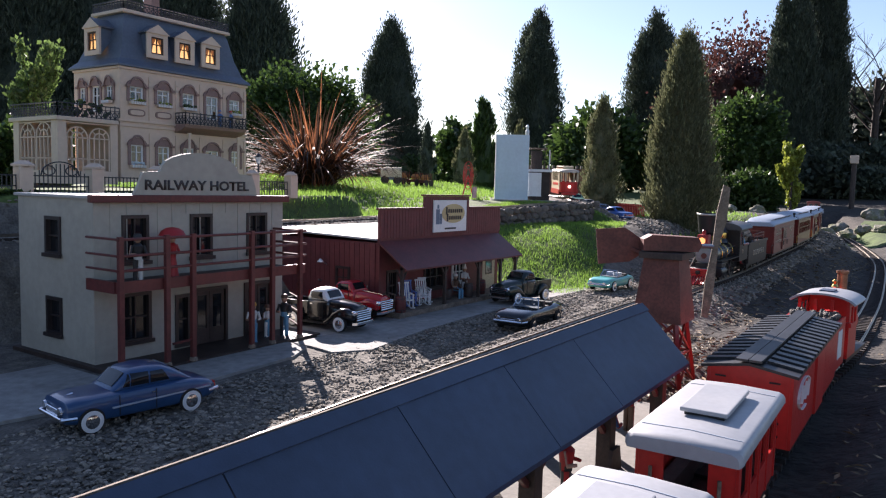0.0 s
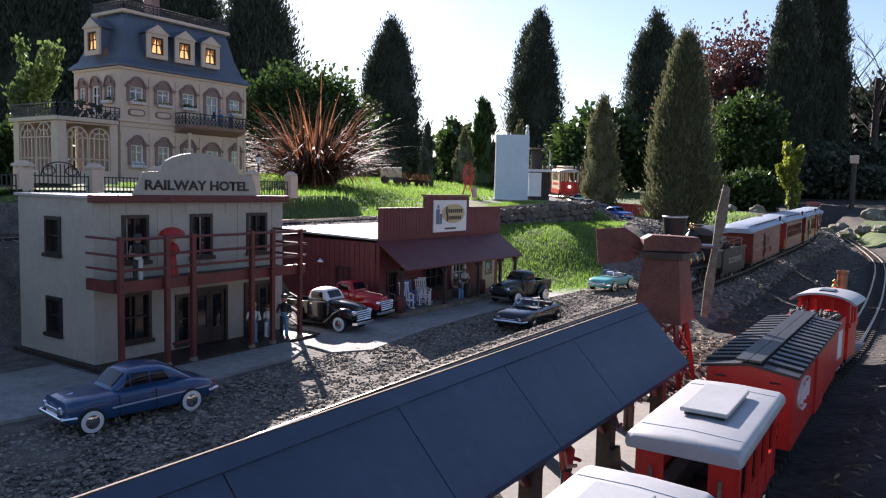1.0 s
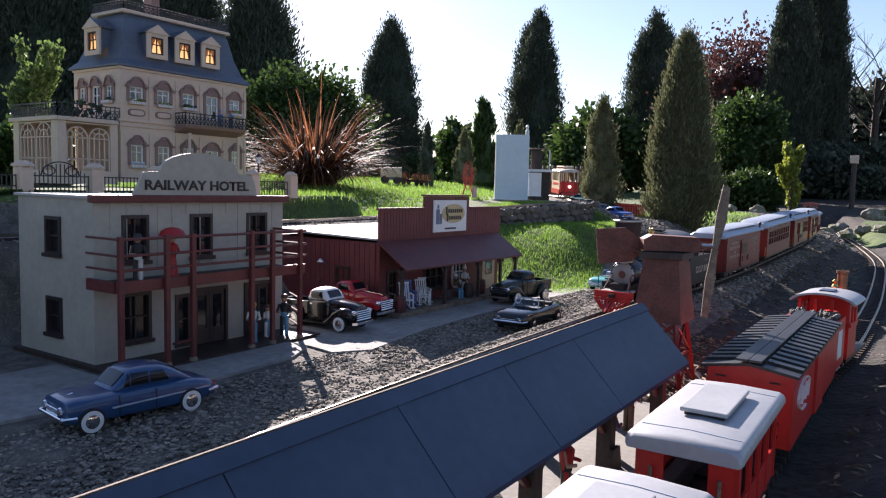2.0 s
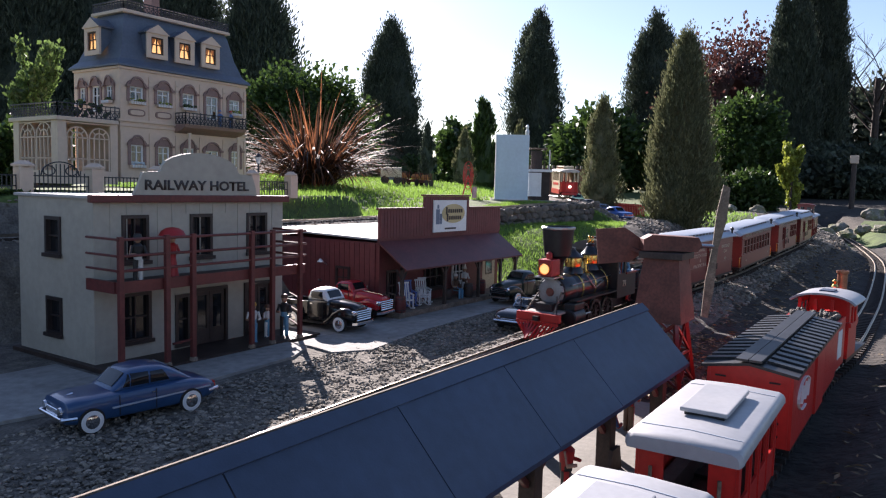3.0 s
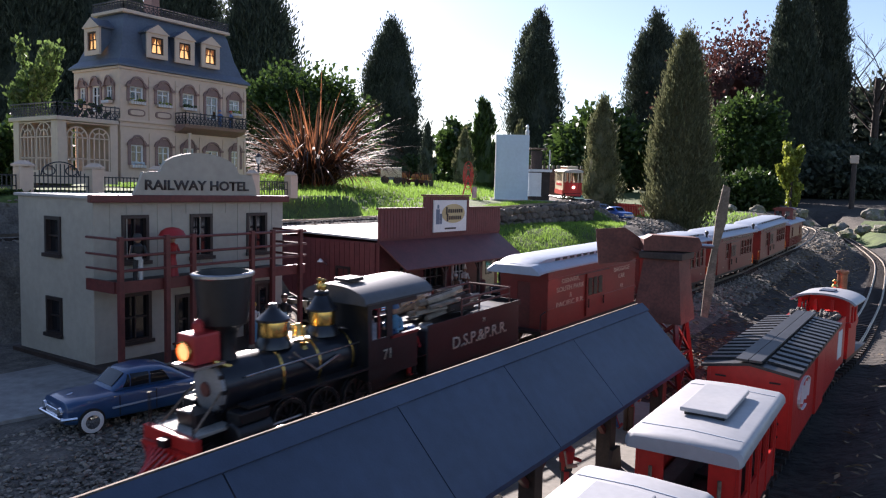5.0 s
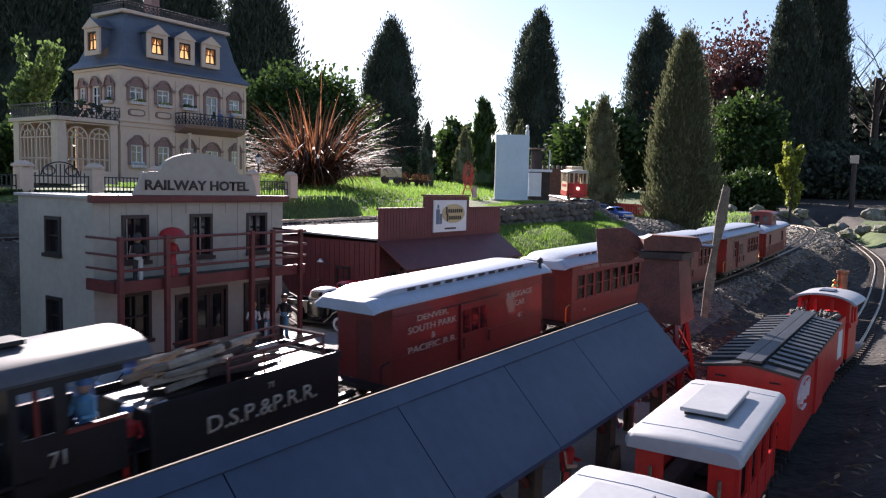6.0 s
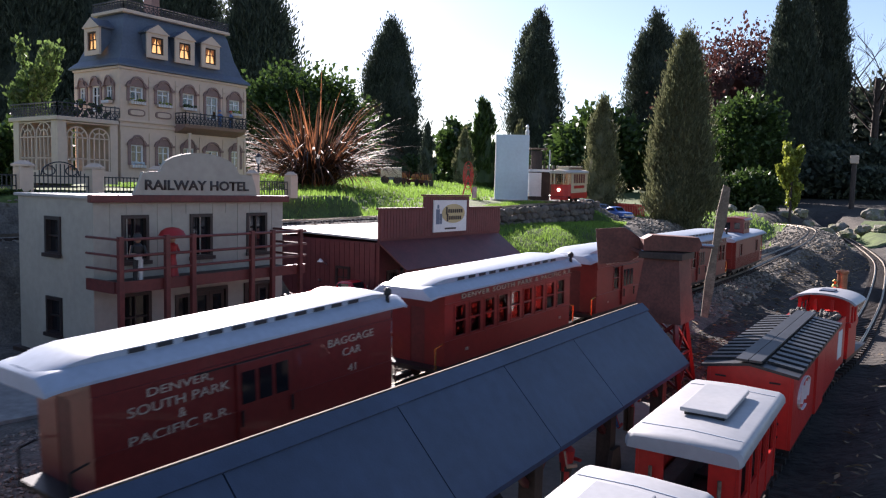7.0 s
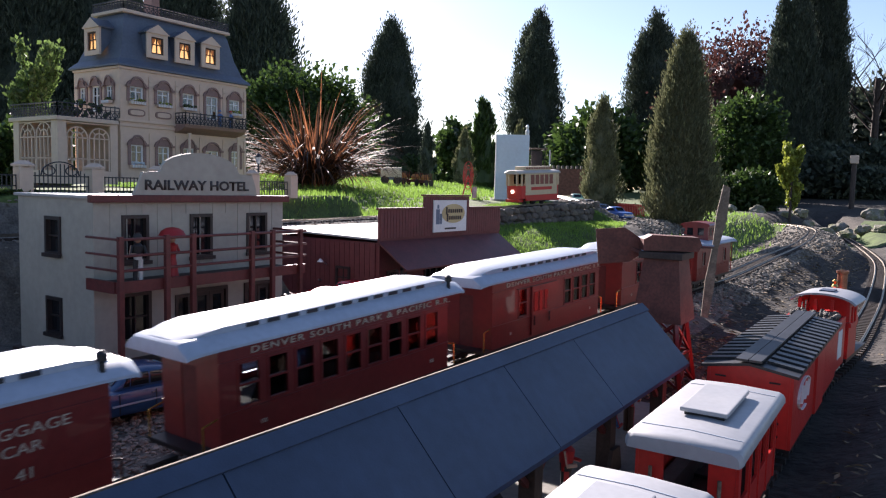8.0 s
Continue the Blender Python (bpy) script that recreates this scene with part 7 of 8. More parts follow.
def scatter_pebbles():
    rnd = np.random.RandomState(7)
    ico = bmesh.new()
    bmesh.ops.create_icosphere(ico, subdivisions=1, radius=1)
    base = np.array([v.co[:] for v in ico.verts])
    tri = [[v.index for v in f.verts] for f in ico.faces]
    ico.free()
    verts, faces = [], []
    for n, (x0, x1, y0, y1), r in ((26000, (0.3, 2.5, 0.5, 1.05), 0.0033), (9000, (2.0, 4.2, 0.25, 1.0), 0.0055), (4000, (4.0, 6.6, 0.3, 1.6), 0.011), (2500, (3.4, 4.3, 1.0, 1.7), 0.008), (1500, (0.0, 2.4, 1.6, 1.9), 0.004)):
        for _ in range(n):
            x, y = rnd.uniform(x0, x1), rnd.uniform(y0, y1)
            if zone(x, y) != 0 or (0.99 < y < 1.6 and x < 2.4):
                continue
            z = land(x, y)
            s = r * rnd.uniform(0.5, 1.5) * np.array([1, rnd.uniform(0.6, 1), rnd.uniform(0.4, 0.8)])
            k = len(verts)
            pts = base * s * (1 + 0.25 * rnd.standard_normal((len(base), 1)))
            a = rnd.uniform(0, 6.283)
            c, q = math.cos(a), math.sin(a)
            for px, py, pz in pts:
                verts.append((x + c * px - q * py, y + q * px + c * py, z + pz + 0.001))
            faces += [(k + i, k + j, k + l) for i, j, l in tri]
    me = bpy.data.meshes.new("pebbles")
    me.from_pydata(verts, [], faces)
    me.materials.append(PEBBLE)
    tagged(new("pebbles", me), "loose grey-brown gravel stones", "gravel", kind="stuff")


def scatter_litter():
    """Fallen leaves and bark chips on the bare soil."""
    rnd = np.random.RandomState(12)
    verts, faces = [], []
    for n, (x0, x1, y0, y1), r in ((1500, (1.15, 1.75, 0.26, 0.52), 0.008), (1500, (0.9, 3.2, -0.5, 0.1), 0.009), (900, (1.7, 5.0, 0.28, 0.5), 0.012)):
        for _ in range(n):
            x, y = rnd.uniform(x0, x1), rnd.uniform(y0, y1)
            z = land(x, y) + rnd.uniform(0.004, 0.009)
            a, L, w = rnd.uniform(0, 6.283), r * rnd.uniform(0.4, 1.4), r * rnd.uniform(0.15, 0.4)
            c, q, lift = math.cos(a), math.sin(a), rnd.uniform(-0.004, 0.006)
            k = len(verts)
            verts.extend([(x - c * L, y - q * L, z), (x + q * w, y - c * w, z + 0.002), (x + c * L, y + q * L, z + lift), (x - q * w, y + c * w, z + 0.001)])
            faces.extend([(k, k + 1, k + 2), (k, k + 2, k + 3)])
    me = bpy.data.meshes.new("leaf_litter")
    me.from_pydata(verts, [], faces)
    me.materials.append(mat("dry_leaf", (0.22, 0.155, 0.075), 0.7, var=0.2, size=0.05, per_island=0.6))
    tagged(new("leaf_litter", me), "scattered dry leaves and bark chips on soil", "leaf litter", kind="stuff")


scatter_grass()
scatter_pebbles()
scatter_litter()


# ---- stone wall under the tramway, rocks by the curve ----
def stone_mesh(seed):
    bm = B()
    bmesh.ops.create_icosphere(bm, subdivisions=2, radius=1)
    for v in bm.verts:
        n = v.co.normalized()
        v.co = n * (0.85 + 0.35 * noise.noise(n * 1.6 + Vector((seed * 7, 0, 0))))
        v.co = Vector([math.copysign(min(abs(c), 0.72), c) for c in v.co])
    return finish("stone", bm, STONE)


STONES = [stone_mesh(i) for i in range(5)]


def stone_wall():
    w = thing("stone_wall", pose(0, 0, 0), "dry stone retaining wall below the tram track", "wall", kind="structure")
    line = [p for p in TRAMWAY if 2.62 < p.x < 3.66]
    total = 0.05 * (len(line) - 1)
    for row in range(4):
        n = 24
        for i in range(n):
            s = total * (i + (0.5 if row % 2 else 0.0)) / n
            p, q = on_line(line, s), on_line(line, min(s + 0.03, total))
            d = (q - p).normalized() if (q - p).length > 0 else Vector((1, 0, 0))
            o = Vector((d.y, -d.x, 0))
            c = p + o * (0.10 + 0.008 * (4 - row) + random.uniform(-0.006, 0.006))
            z = p.z - 0.10 + 0.028 * row
            if i > n - 5 and row == 0:
                continue
            sc = random.uniform(0.02, 0.029)
            share("stone", random.choice(STONES), w, Matrix.Translation((c.x, c.y, z)) @ pose(0, 0, 0, rz=math.degrees(math.atan2(d.y, d.x)), ry=random.uniform(-12, 12)) @ Matrix.Diagonal((sc * 1.25, sc * 0.9, sc * random.uniform(0.75, 0.95), 1)))


stone_wall()


def rocks():
    for u, v, d, s in ((1462, 402, 5.9, 0.10), (1500, 405, 6.6, 0.12), (1530, 410, 6.6, 0.10), (1560, 412, 6.4, 0.09), (1485, 390, 7.5, 0.14), (1430, 392, 6.8, 0.08), (1390, 388, 6.6, 0.07), (1340, 385, 6.4, 0.08), (1290, 385, 6.2, 0.08), (1545, 395, 7.6, 0.14), (1415, 385, 7.2, 0.10), (1100, 330, 5.6, 0.08), (1120, 345, 5.4, 0.07)):
        p = spot(u, v, d)
        bm = B()
        bmesh.ops.create_icosphere(bm, subdivisions=3, radius=1)
        k = random.uniform(0, 50)
        for q in bm.verts:
            n = q.co.normalized()
            q.co = n * (0.8 + 0.4 * noise.noise(n * 1.3 + Vector((k, 0, 0))) + 0.12 * noise.noise(n * 5 + Vector((k, 0, 0))))
            q.co = Vector((q.co.x * s, q.co.y * s * 0.8, q.co.z * s * 0.62))
        single("rock", bm, ROCK, "weathered mossy garden boulder beside the track", "rock", "boulders", at=pose(p.x, p.y, land(p.x, p.y) + 0.25 * s, rz=random.uniform(0, 360)))


rocks()


# ---- model cars ----
def rounded(x, w, zb, zt, n=4.0, k=16, side=0.0):
    """A rounded cross-section ring at x; side: tuck of the upper half."""
    ring = []
    for i in range(k):
        a = 2 * math.pi * (i + 0.5) / k
        c, s = math.cos(a), math.sin(a)
        y = w * math.copysign(abs(c) ** (2 / n), c)
        z = (zt + zb) / 2 + (zt - zb) / 2 * math.copysign(abs(s) ** (2 / n), s)
        ring.append((x, y * (1 - side * max(0.0, s)), z))
    return ring


def model_wheel(r, w, white):
    tyre = finish("tyre", lathe(B(), [(r * 0.6, -w), (r * 0.9, -w), (r, -w * 0.6), (r, w * 0.6), (r * 0.9, w), (r * 0.6, w)], (0, 0, 0), "y", 22), TYRE, True)
    ring = finish("whitewall", lathe(B(), [(r * 0.68, -w - 0.0008), (r * 0.9, -w - 0.0005), (r * 0.9, -w + 0.001), (r * 0.68, -w)], (0, 0, 0), "y", 22), WHITE if white else TYRE, True)
    cap = finish("hubcap", lathe(B(), [(r * 0.1, -w - 0.0022), (r * 0.35, -w - 0.0018), (r * 0.62, -w - 0.0006), (r * 0.67, -w * 0.8)], (0, 0, 0), "y", 18), CHROME, True)
    return tyre, ring, cap


def row_at(rows, x):
    for a, b in zip(rows, rows[1:]):
        if a[0] <= x <= b[0]:
            k = (x - a[0]) / (b[0] - a[0])
            return [p + (q - p) * k for p, q in zip(a, b)]
    return list(rows[-1])


def grid_face(points, thick):
    """A thin curved plate from a grid of points and an offset for its back."""
    bm = B()
    n, m = len(points), len(points[0])
    front = [[bm.verts.new(p) for p in row] for row in points]
    back = [[bm.verts.new(Vector(p) + Vector(thick)) for p in row] for row in points]
    for i in range(n - 1):
        for j in range(m - 1):
            bm.faces.new((front[i][j], front[i + 1][j], front[i + 1][j + 1], front[i][j + 1]))
            bm.faces.new((back[i][j], back[i][j + 1], back[i + 1][j + 1], back[i + 1][j]))
    rim = [(0, j) for j in range(m)] + [(i, m - 1) for i in range(1, n)] + [(n - 1, j) for j in range(m - 2, -1, -1)] + [(i, 0) for i in range(n - 2, 0, -1)]
    for (a, b), (p, q) in zip(rim, rim[1:] + rim[:1]):
        bm.faces.new((front[a][b], front[p][q], back[p][q], back[a][b]))
    return bm


def side_glass(rows, L, low, high, z0, z1, s, tuck=0.16):
    """Glass that follows a cabin's side; low, high: its reach along x at foot and head."""
    grid = []
    for i in range(7):
        line = []
        for j in range(5):
            k = j / 4
            x = (low[0] + (low[1] - low[0]) * i / 6) * (1 - k) + (high[0] + (high[1] - high[0]) * i / 6) * k
            z = z0 + (z1 - z0) * k
            _, w, b, t = row_at(rows, x)
            u = max(-0.98, min(0.98, (z - (t + b) / 2) / ((t - b) / 2)))
            q = math.copysign(abs(u) ** 2, u)
            line.append((x * L, s * (w * (1 - q * q) ** 0.25 * (1 - tuck * max(0.0, q)) * L + 0.0007), z * L))
        grid.append(line)
    return grid_face(grid, (0, -s * 0.0016, 0))


def end_glass(rows, L, a, b):
    """Windscreen or rear window that follows a cabin's slope from x = a to x = b."""
    grid = []
    for i in range(5):
        x = a + (b - a) * i / 4
        _, w, lo, t = row_at(rows, x)
        line = []
        for j in range(9):
            v = -0.72 + 0.18 * j
            y = v * w * 0.9
            line.append((x * L + (-0.0008 if a < 0.5 else 0.0008), y * L, ((t + lo) / 2 + (t - lo) / 2 * (1 - abs(v) ** 4 * 0.6) ** 0.25) * L + 0.0008))
        grid.append(line)
    return grid_face(grid, (0.0012 if a < 0.5 else -0.0012, 0, -0.0012))


def fender(c, L, rows, paint, s):
    """rows: x, middle y, half width, bottom, top."""
    secs = [[(p[0], p[1] + s * yc * L, p[2]) for p in rounded(x * L, w * L, b * L, t * L, 2.6, 18)] for x, yc, w, b, t in rows]
    return part("fender", loft(B(), secs), paint, c, smooth=True)


def pickup(at, label, paint, roof_paint=None, white=True, L=0.225, r=0.0178):
    """A round-fendered fifties pickup; front at x = 0, x runs back."""
    c = thing("pickup_truck", at, label, "model truck", "parked model cars")
    part("chassis", box(B(), 0.04 * L, 0.97 * L, -0.10 * L, 0.10 * L, 0.055 * L, 0.105 * L), INTERIOR, c)
    part("hood", loft(B(), [rounded(x * L, w * L, b * L, t * L, 3.2, 24) for x, w, b, t in ((0.012, 0.062, 0.13, 0.235), (0.025, 0.082, 0.11, 0.262), (0.09, 0.098, 0.1, 0.282), (0.22, 0.115, 0.1, 0.295), (0.345, 0.135, 0.1, 0.303))]), paint, c, smooth=True)
    part("hood_strip", bar(B(), (0.05 * L, 0, 0.277 * L), (0.33 * L, 0, 0.305 * L), 0.0016), CHROME, c)
    part("cab_body", loft(B(), [rounded(x * L, w * L, b * L, t * L, 6.0, 24) for x, w, b, t in ((0.335, 0.14, 0.075, 0.29), (0.35, 0.155, 0.065, 0.302), (0.47, 0.16, 0.062, 0.302), (0.60, 0.155, 0.065, 0.30), (0.615, 0.145, 0.075, 0.29))]), paint, c, smooth=True)
    cabin = [(0.352, 0.142, 0.28, 0.305), (0.372, 0.145, 0.28, 0.345), (0.402, 0.145, 0.28, 0.39), (0.44, 0.145, 0.28, 0.408), (0.54, 0.145, 0.28, 0.41), (0.585, 0.142, 0.28, 0.392), (0.608, 0.135, 0.28, 0.34), (0.614, 0.125, 0.28, 0.30)]
    part("cab_roof", loft(B(), [rounded(x * L, w * L, b * L, t * L, 4.0, 32, side=0.16) for x, w, b, t in cabin]), roof_paint or paint, c, smooth=True)
    for s in (-1, 1):
        part("side_window", side_glass(cabin, L, (0.41, 0.565), (0.425, 0.56), 0.308, 0.378, s), DARKPANE, c, smooth=True)
        fender(c, L, ((0.012, 0.125, 0.018, 0.14, 0.19), (0.03, 0.132, 0.038, 0.12, 0.215), (0.09, 0.14, 0.047, 0.12, 0.24), (0.17, 0.145, 0.048, 0.125, 0.24), (0.25, 0.147, 0.045, 0.10, 0.205), (0.32, 0.148, 0.038, 0.07, 0.135), (0.38, 0.148, 0.03, 0.058, 0.085)), paint, s)
        fender(c, L, ((0.66, 0.15, 0.012, 0.07, 0.11), (0.70, 0.152, 0.03, 0.10, 0.19), (0.77, 0.153, 0.036, 0.13, 0.225), (0.84, 0.153, 0.034, 0.12, 0.20), (0.90, 0.152, 0.014, 0.09, 0.13)), paint, s)
        part("running_board", box(B(), 0.34 * L, 0.68 * L, s * 0.15 * L - 0.006, s * 0.15 * L + 0.006, 0.055 * L, 0.068 * L, 0.001), INTERIOR, c)
        part("door_gap", box(B(), 0.405 * L, 0.409 * L, s * 0.159 * L - 0.0006, s * 0.159 * L + 0.0006, 0.1 * L, 0.285 * L), INTERIOR, c)
        part("door_handle", box(B(), 0.535 * L, 0.565 * L, s * 0.161 * L - 0.001, s * 0.161 * L + 0.001, 0.25 * L, 0.258 * L), CHROME, c)
        part("headlight", lathe(B(), [(0.003, -0.004), (0.0058, -0.002), (0.0065, 0.002), (0.005, 0.006)], (0.018 * L, s * 0.132 * L, 0.195 * L), "x", 16), CHROME, c, smooth=True)
        part("bed_side", box(B(), 0.625 * L, 0.99 * L, s * 0.125 * L - 0.002, s * 0.125 * L + 0.002, 0.135 * L, 0.265 * L, 0.0006), paint, c)
        part("mirror", rod(B(), (0.39 * L, s * 0.15 * L, 0.30 * L), (0.385 * L, s * 0.185 * L, 0.325 * L), 0.0009, n=6), CHROME, c)
    part("windscreen", end_glass(cabin, L, 0.358, 0.398), DARKPANE, c, smooth=True)
    part("rear_window", end_glass(cabin, L, 0.589, 0.606), DARKPANE, c, smooth=True)
    part("bed_floor", box(B(), 0.625 * L, 0.99 * L, -0.12 * L, 0.12 * L, 0.13 * L, 0.145 * L), DARKWOOD, c)
    for x in (0.625, 0.98):
        part("bed_gate", box(B(), x * L, x * L + 0.003, -0.115 * L, 0.115 * L, 0.1455 * L, 0.262 * L), paint, c)
    for k in range(5):
        z = (0.125 + 0.022 * k) * L
        part("grille_bar", rod(B(), (-0.002 * L, -0.115 * L, z), (-0.002 * L, 0.115 * L, z), 0.0018, n=8), CHROME, c)
    for x, d in ((-0.02, 1), (1.0, -1)):
        bp = part("bumper", box(B(), x * L - 0.0015, x * L + 0.0015, -0.13 * L, 0.13 * L, 0.078 * L, 0.105 * L, 0.0008), CHROME, c, "chrome bumper")
        for s in (-1, 1):
            part("bumper_end", bar(B(), (x * L, s * 0.13 * L, 0.0915 * L), ((x + d * 0.035) * L, s * 0.168 * L, 0.0915 * L), 0.003, 0.006), CHROME, bp)
    tyre, ring, cap = model_wheel(r, r * 0.32, white)
    for f in (0.165, 0.775):
        for s in (-1, 1):
            wh = share("wheel", tyre, c, pose(f * L, s * 0.172 * L, r, rz=0 if s < 0 else 180))
            share("whitewall", ring, wh, Matrix()), share("hubcap", cap, wh, Matrix())
    return c


def car(name, at, label, L, paint, body, cabin=None, wheels=(0.2, 0.76), wheel_r=0.0175, white=True, group="parked model cars", roof_paint=None, open_top=False, strip=False, glass_sides=(), glass_ends=(), category="model car"):
    """Front at x = 0, x runs back. body: rows (x, half width, bottom, top) in fractions of L; cabin likewise."""
    c = thing(name, at, label, category, group)
    secs = [rounded(x * L, w * L, b * L, t * L, 5.0) for x, w, b, t in body]
    part("body", loft(B(), secs), paint, c, smooth=True)
    hw = max(w for _, w, _, _ in body) * L
    tyre, ring, cap = model_wheel(wheel_r, wheel_r * 0.3, white)
    for f in wheels:
        for s in (-1, 1):
            y = s * (hw - wheel_r * 0.2)
            part("wheel_arch", lathe(B(), [(wheel_r * 1.07, -0.0008), (wheel_r * 1.07, 0.0008)], (f * L, s * (hw - 0.0004), wheel_r * 1.02), "y", 22), INTERIOR, c)
            wh = share("wheel", tyre, c, pose(f * L, y, wheel_r, rz=0 if s < 0 else 180))
            share("whitewall", ring, wh, Matrix())
            share("hubcap", cap, wh, Matrix())
    if cabin:
        part("cabin", loft(B(), [rounded(x * L, w * L, b * L, t * L, 4.0, 32, side=0.16) for x, w, b, t in cabin]), roof_paint or paint, c, smooth=True)
        for q in glass_sides:
            for s in (-1, 1):
                part("side_window", side_glass(cabin, L, *q, s), DARKPANE, c, "dark glossy window", smooth=True)
        for a, b in glass_ends:
            part("windscreen", end_glass(cabin, L, a, b), DARKPANE, c, smooth=True)
    if open_top:
        x0, x1, z = 0.40, 0.72, body[len(body) // 2][3] * L
        part("cockpit", box(B(), x0 * L, x1 * L, -hw * 0.72, hw * 0.72, z - 0.004, z + 0.0012), INTERIOR, c)
        for s in (-0.36, 0.36):
            part("seat", box(B(), 0.56 * L, 0.62 * L, s * hw - 0.012, s * hw + 0.012, z - 0.002, z + 0.014, 0.003), WHITE if open_top == "white" else INTERIOR, c)
        part("folded_hood", box(B(), 0.70 * L, 0.78 * L, -hw * 0.74, hw * 0.74, z - 0.001, z + 0.008, 0.003), INTERIOR, c)
        scr = part("open_windscreen", slab(B(), [(-hw * 0.76, 0.0), (hw * 0.76, 0.0), (hw * 0.62, 0.026), (-hw * 0.62, 0.026)], "x", -0.0006, 0.0006), PANE, c, at=pose(0.39 * L, 0, z, ry=32))
        for a, b in (((-hw * 0.76, 0), (-hw * 0.62, 0.026)), ((-hw * 0.62, 0.026), (hw * 0.62, 0.026)), ((hw * 0.62, 0.026), (hw * 0.76, 0))):
            part("screen_frame", bar(B(), (0, a[0], a[1]), (0, b[0], b[1]), 0.002), CHROME, scr)
    front, rear = body[0], body[-1]
    for (x, w, b, t), d in ((front, -1), (rear, 1)):
        zz = (b + 0.03) * L
        bp = part("bumper", rod(B(), (x * L + d * 0.005, -w * L * 1.02, zz), (x * L + d * 0.005, w * L * 1.02, zz), 0.0024, n=8), CHROME, c, "chrome bumper")
        for s in (-1, 1):
            part("bumper_end", rod(B(), (x * L + d * 0.005, s * w * L * 1.02, zz), (x * L - d * 0.014, s * w * L * 1.16, zz), 0.003, n=8), CHROME, bp)
            part("headlight" if d < 0 else "tail_light", lathe(B(), [(0.0052, -0.003), (0.006, 0.0), (0.0052, 0.0025)], (x * L + d * 0.001, s * w * L * 0.74, (b + (t - b) * 0.68) * L), "x", 14), CHROME if d < 0 else BRIGHTRED, c)
    for k in range(5):
        z = (front[2] + 0.04 + (front[3] - front[2] - 0.06) * k / 5) * L
        part("grille_bar", rod(B(), (front[0] * L - 0.002, -front[1] * L * 0.55, z), (front[0] * L - 0.002, front[1] * L * 0.55, z), 0.0012, n=6), CHROME, c)
    if strip:
        for s in (-1, 1):
            # chrome trim; its bright reflection is painted as a pale diffuse grey
            part("painted_sheen_strip", bar(B(), (0.27 * L, s * (hw + 0.0004), 0.135 * L), (0.95 * L, s * (hw - 0.003), 0.150 * L), 0.003, 0.0022), ROOFGREY, c)
            part("door_gap", box(B(), 0.315 * L, 0.318 * L, s * hw - 0.0008, s * hw + 0.0008, 0.08 * L, 0.205 * L), INTERIOR, c)
            part("door_gap", box(B(), 0.555 * L, 0.558 * L, s * hw - 0.0008, s * hw + 0.0008, 0.08 * L, 0.205 * L), INTERIOR, c)
            part("door_handle", box(B(), 0.52 * L, 0.55 * L, s * (hw + 0.001) - 0.001, s * (hw + 0.001) + 0.001, 0.185 * L, 0.192 * L), CHROME, c)
        part("hood_ornament", rod(B(), (0.015 * L, 0, 0.196 * L), (0.11 * L, 0, 0.216 * L), 0.0016, 0.0022, 8), CHROME, c)
        part("tail_light", box(B(), 0.985 * L, 1.0 * L, -hw * 0.8, -hw * 0.6, 0.155 * L, 0.168 * L), BRIGHTRED, c)
    return c


SEDAN = [(0.0, 0.155, 0.08, 0.182), (0.015, 0.175, 0.065, 0.204), (0.06, 0.187, 0.055, 0.216), (0.16, 0.192, 0.052, 0.224), (0.32, 0.195, 0.05, 0.228), (0.5, 0.196, 0.05, 0.231), (0.7, 0.195, 0.05, 0.227), (0.85, 0.19, 0.053, 0.216), (0.95, 0.178, 0.06, 0.196), (0.99, 0.165, 0.075, 0.172), (1.0, 0.15, 0.085, 0.155)]
SEDAN_CABIN = [(0.285, 0.155, 0.2, 0.226), (0.335, 0.16, 0.2, 0.272), (0.385, 0.16, 0.2, 0.322), (0.43, 0.16, 0.2, 0.341), (0.52, 0.16, 0.2, 0.349), (0.62, 0.158, 0.2, 0.343), (0.69, 0.155, 0.2, 0.318), (0.76, 0.148, 0.2, 0.275), (0.84, 0.135, 0.19, 0.218)]
SEDAN_GLASS = dict(glass_sides=(((0.352, 0.395), (0.392, 0.400), 0.24, 0.312), ((0.403, 0.52), (0.408, 0.52), 0.24, 0.316), ((0.535, 0.665), (0.535, 0.62), 0.24, 0.312)), glass_ends=((0.306, 0.384), (0.68, 0.765)))
ROADSTER = [(0.0, 0.15, 0.08, 0.15), (0.02, 0.172, 0.06, 0.178), (0.08, 0.184, 0.052, 0.196), (0.18, 0.188, 0.05, 0.208), (0.33, 0.182, 0.05, 0.2), (0.5, 0.18, 0.05, 0.196), (0.68, 0.183, 0.05, 0.202), (0.8, 0.188, 0.052, 0.214), (0.93, 0.178, 0.062, 0.196), (0.99, 0.16, 0.075, 0.17), (1.0, 0.15, 0.08, 0.16)]
car("sedan", pose(0.5142, 0.962, 0.0, rz=-7.7), "dark blue fifties model sedan with whitewall tyres", 0.219, BLUECAR, SEDAN, SEDAN_CABIN, (0.145, 0.80), 0.0165, strip=True, **SEDAN_GLASS)
pickup(pose(1.290, 1.077, 0.005, rz=94), "black model pickup truck with white roof", BLACKCAR, WHITE)
pickup(pose(1.437, 1.126, 0.005, rz=95), "bright red model pickup truck beside the store", REDCAR, None, False)
pickup(pose(1.852, 1.042, 0.005, rz=-9), "dark green vintage model pickup on the road", GREENCAR, None, True)
car("convertible", pose(1.506, 0.818, 0.004, rz=2), "black model convertible with the hood down", 0.236, BLACKCAR, ROADSTER, None, (0.19, 0.80), 0.0165, white=False, open_top="dark")
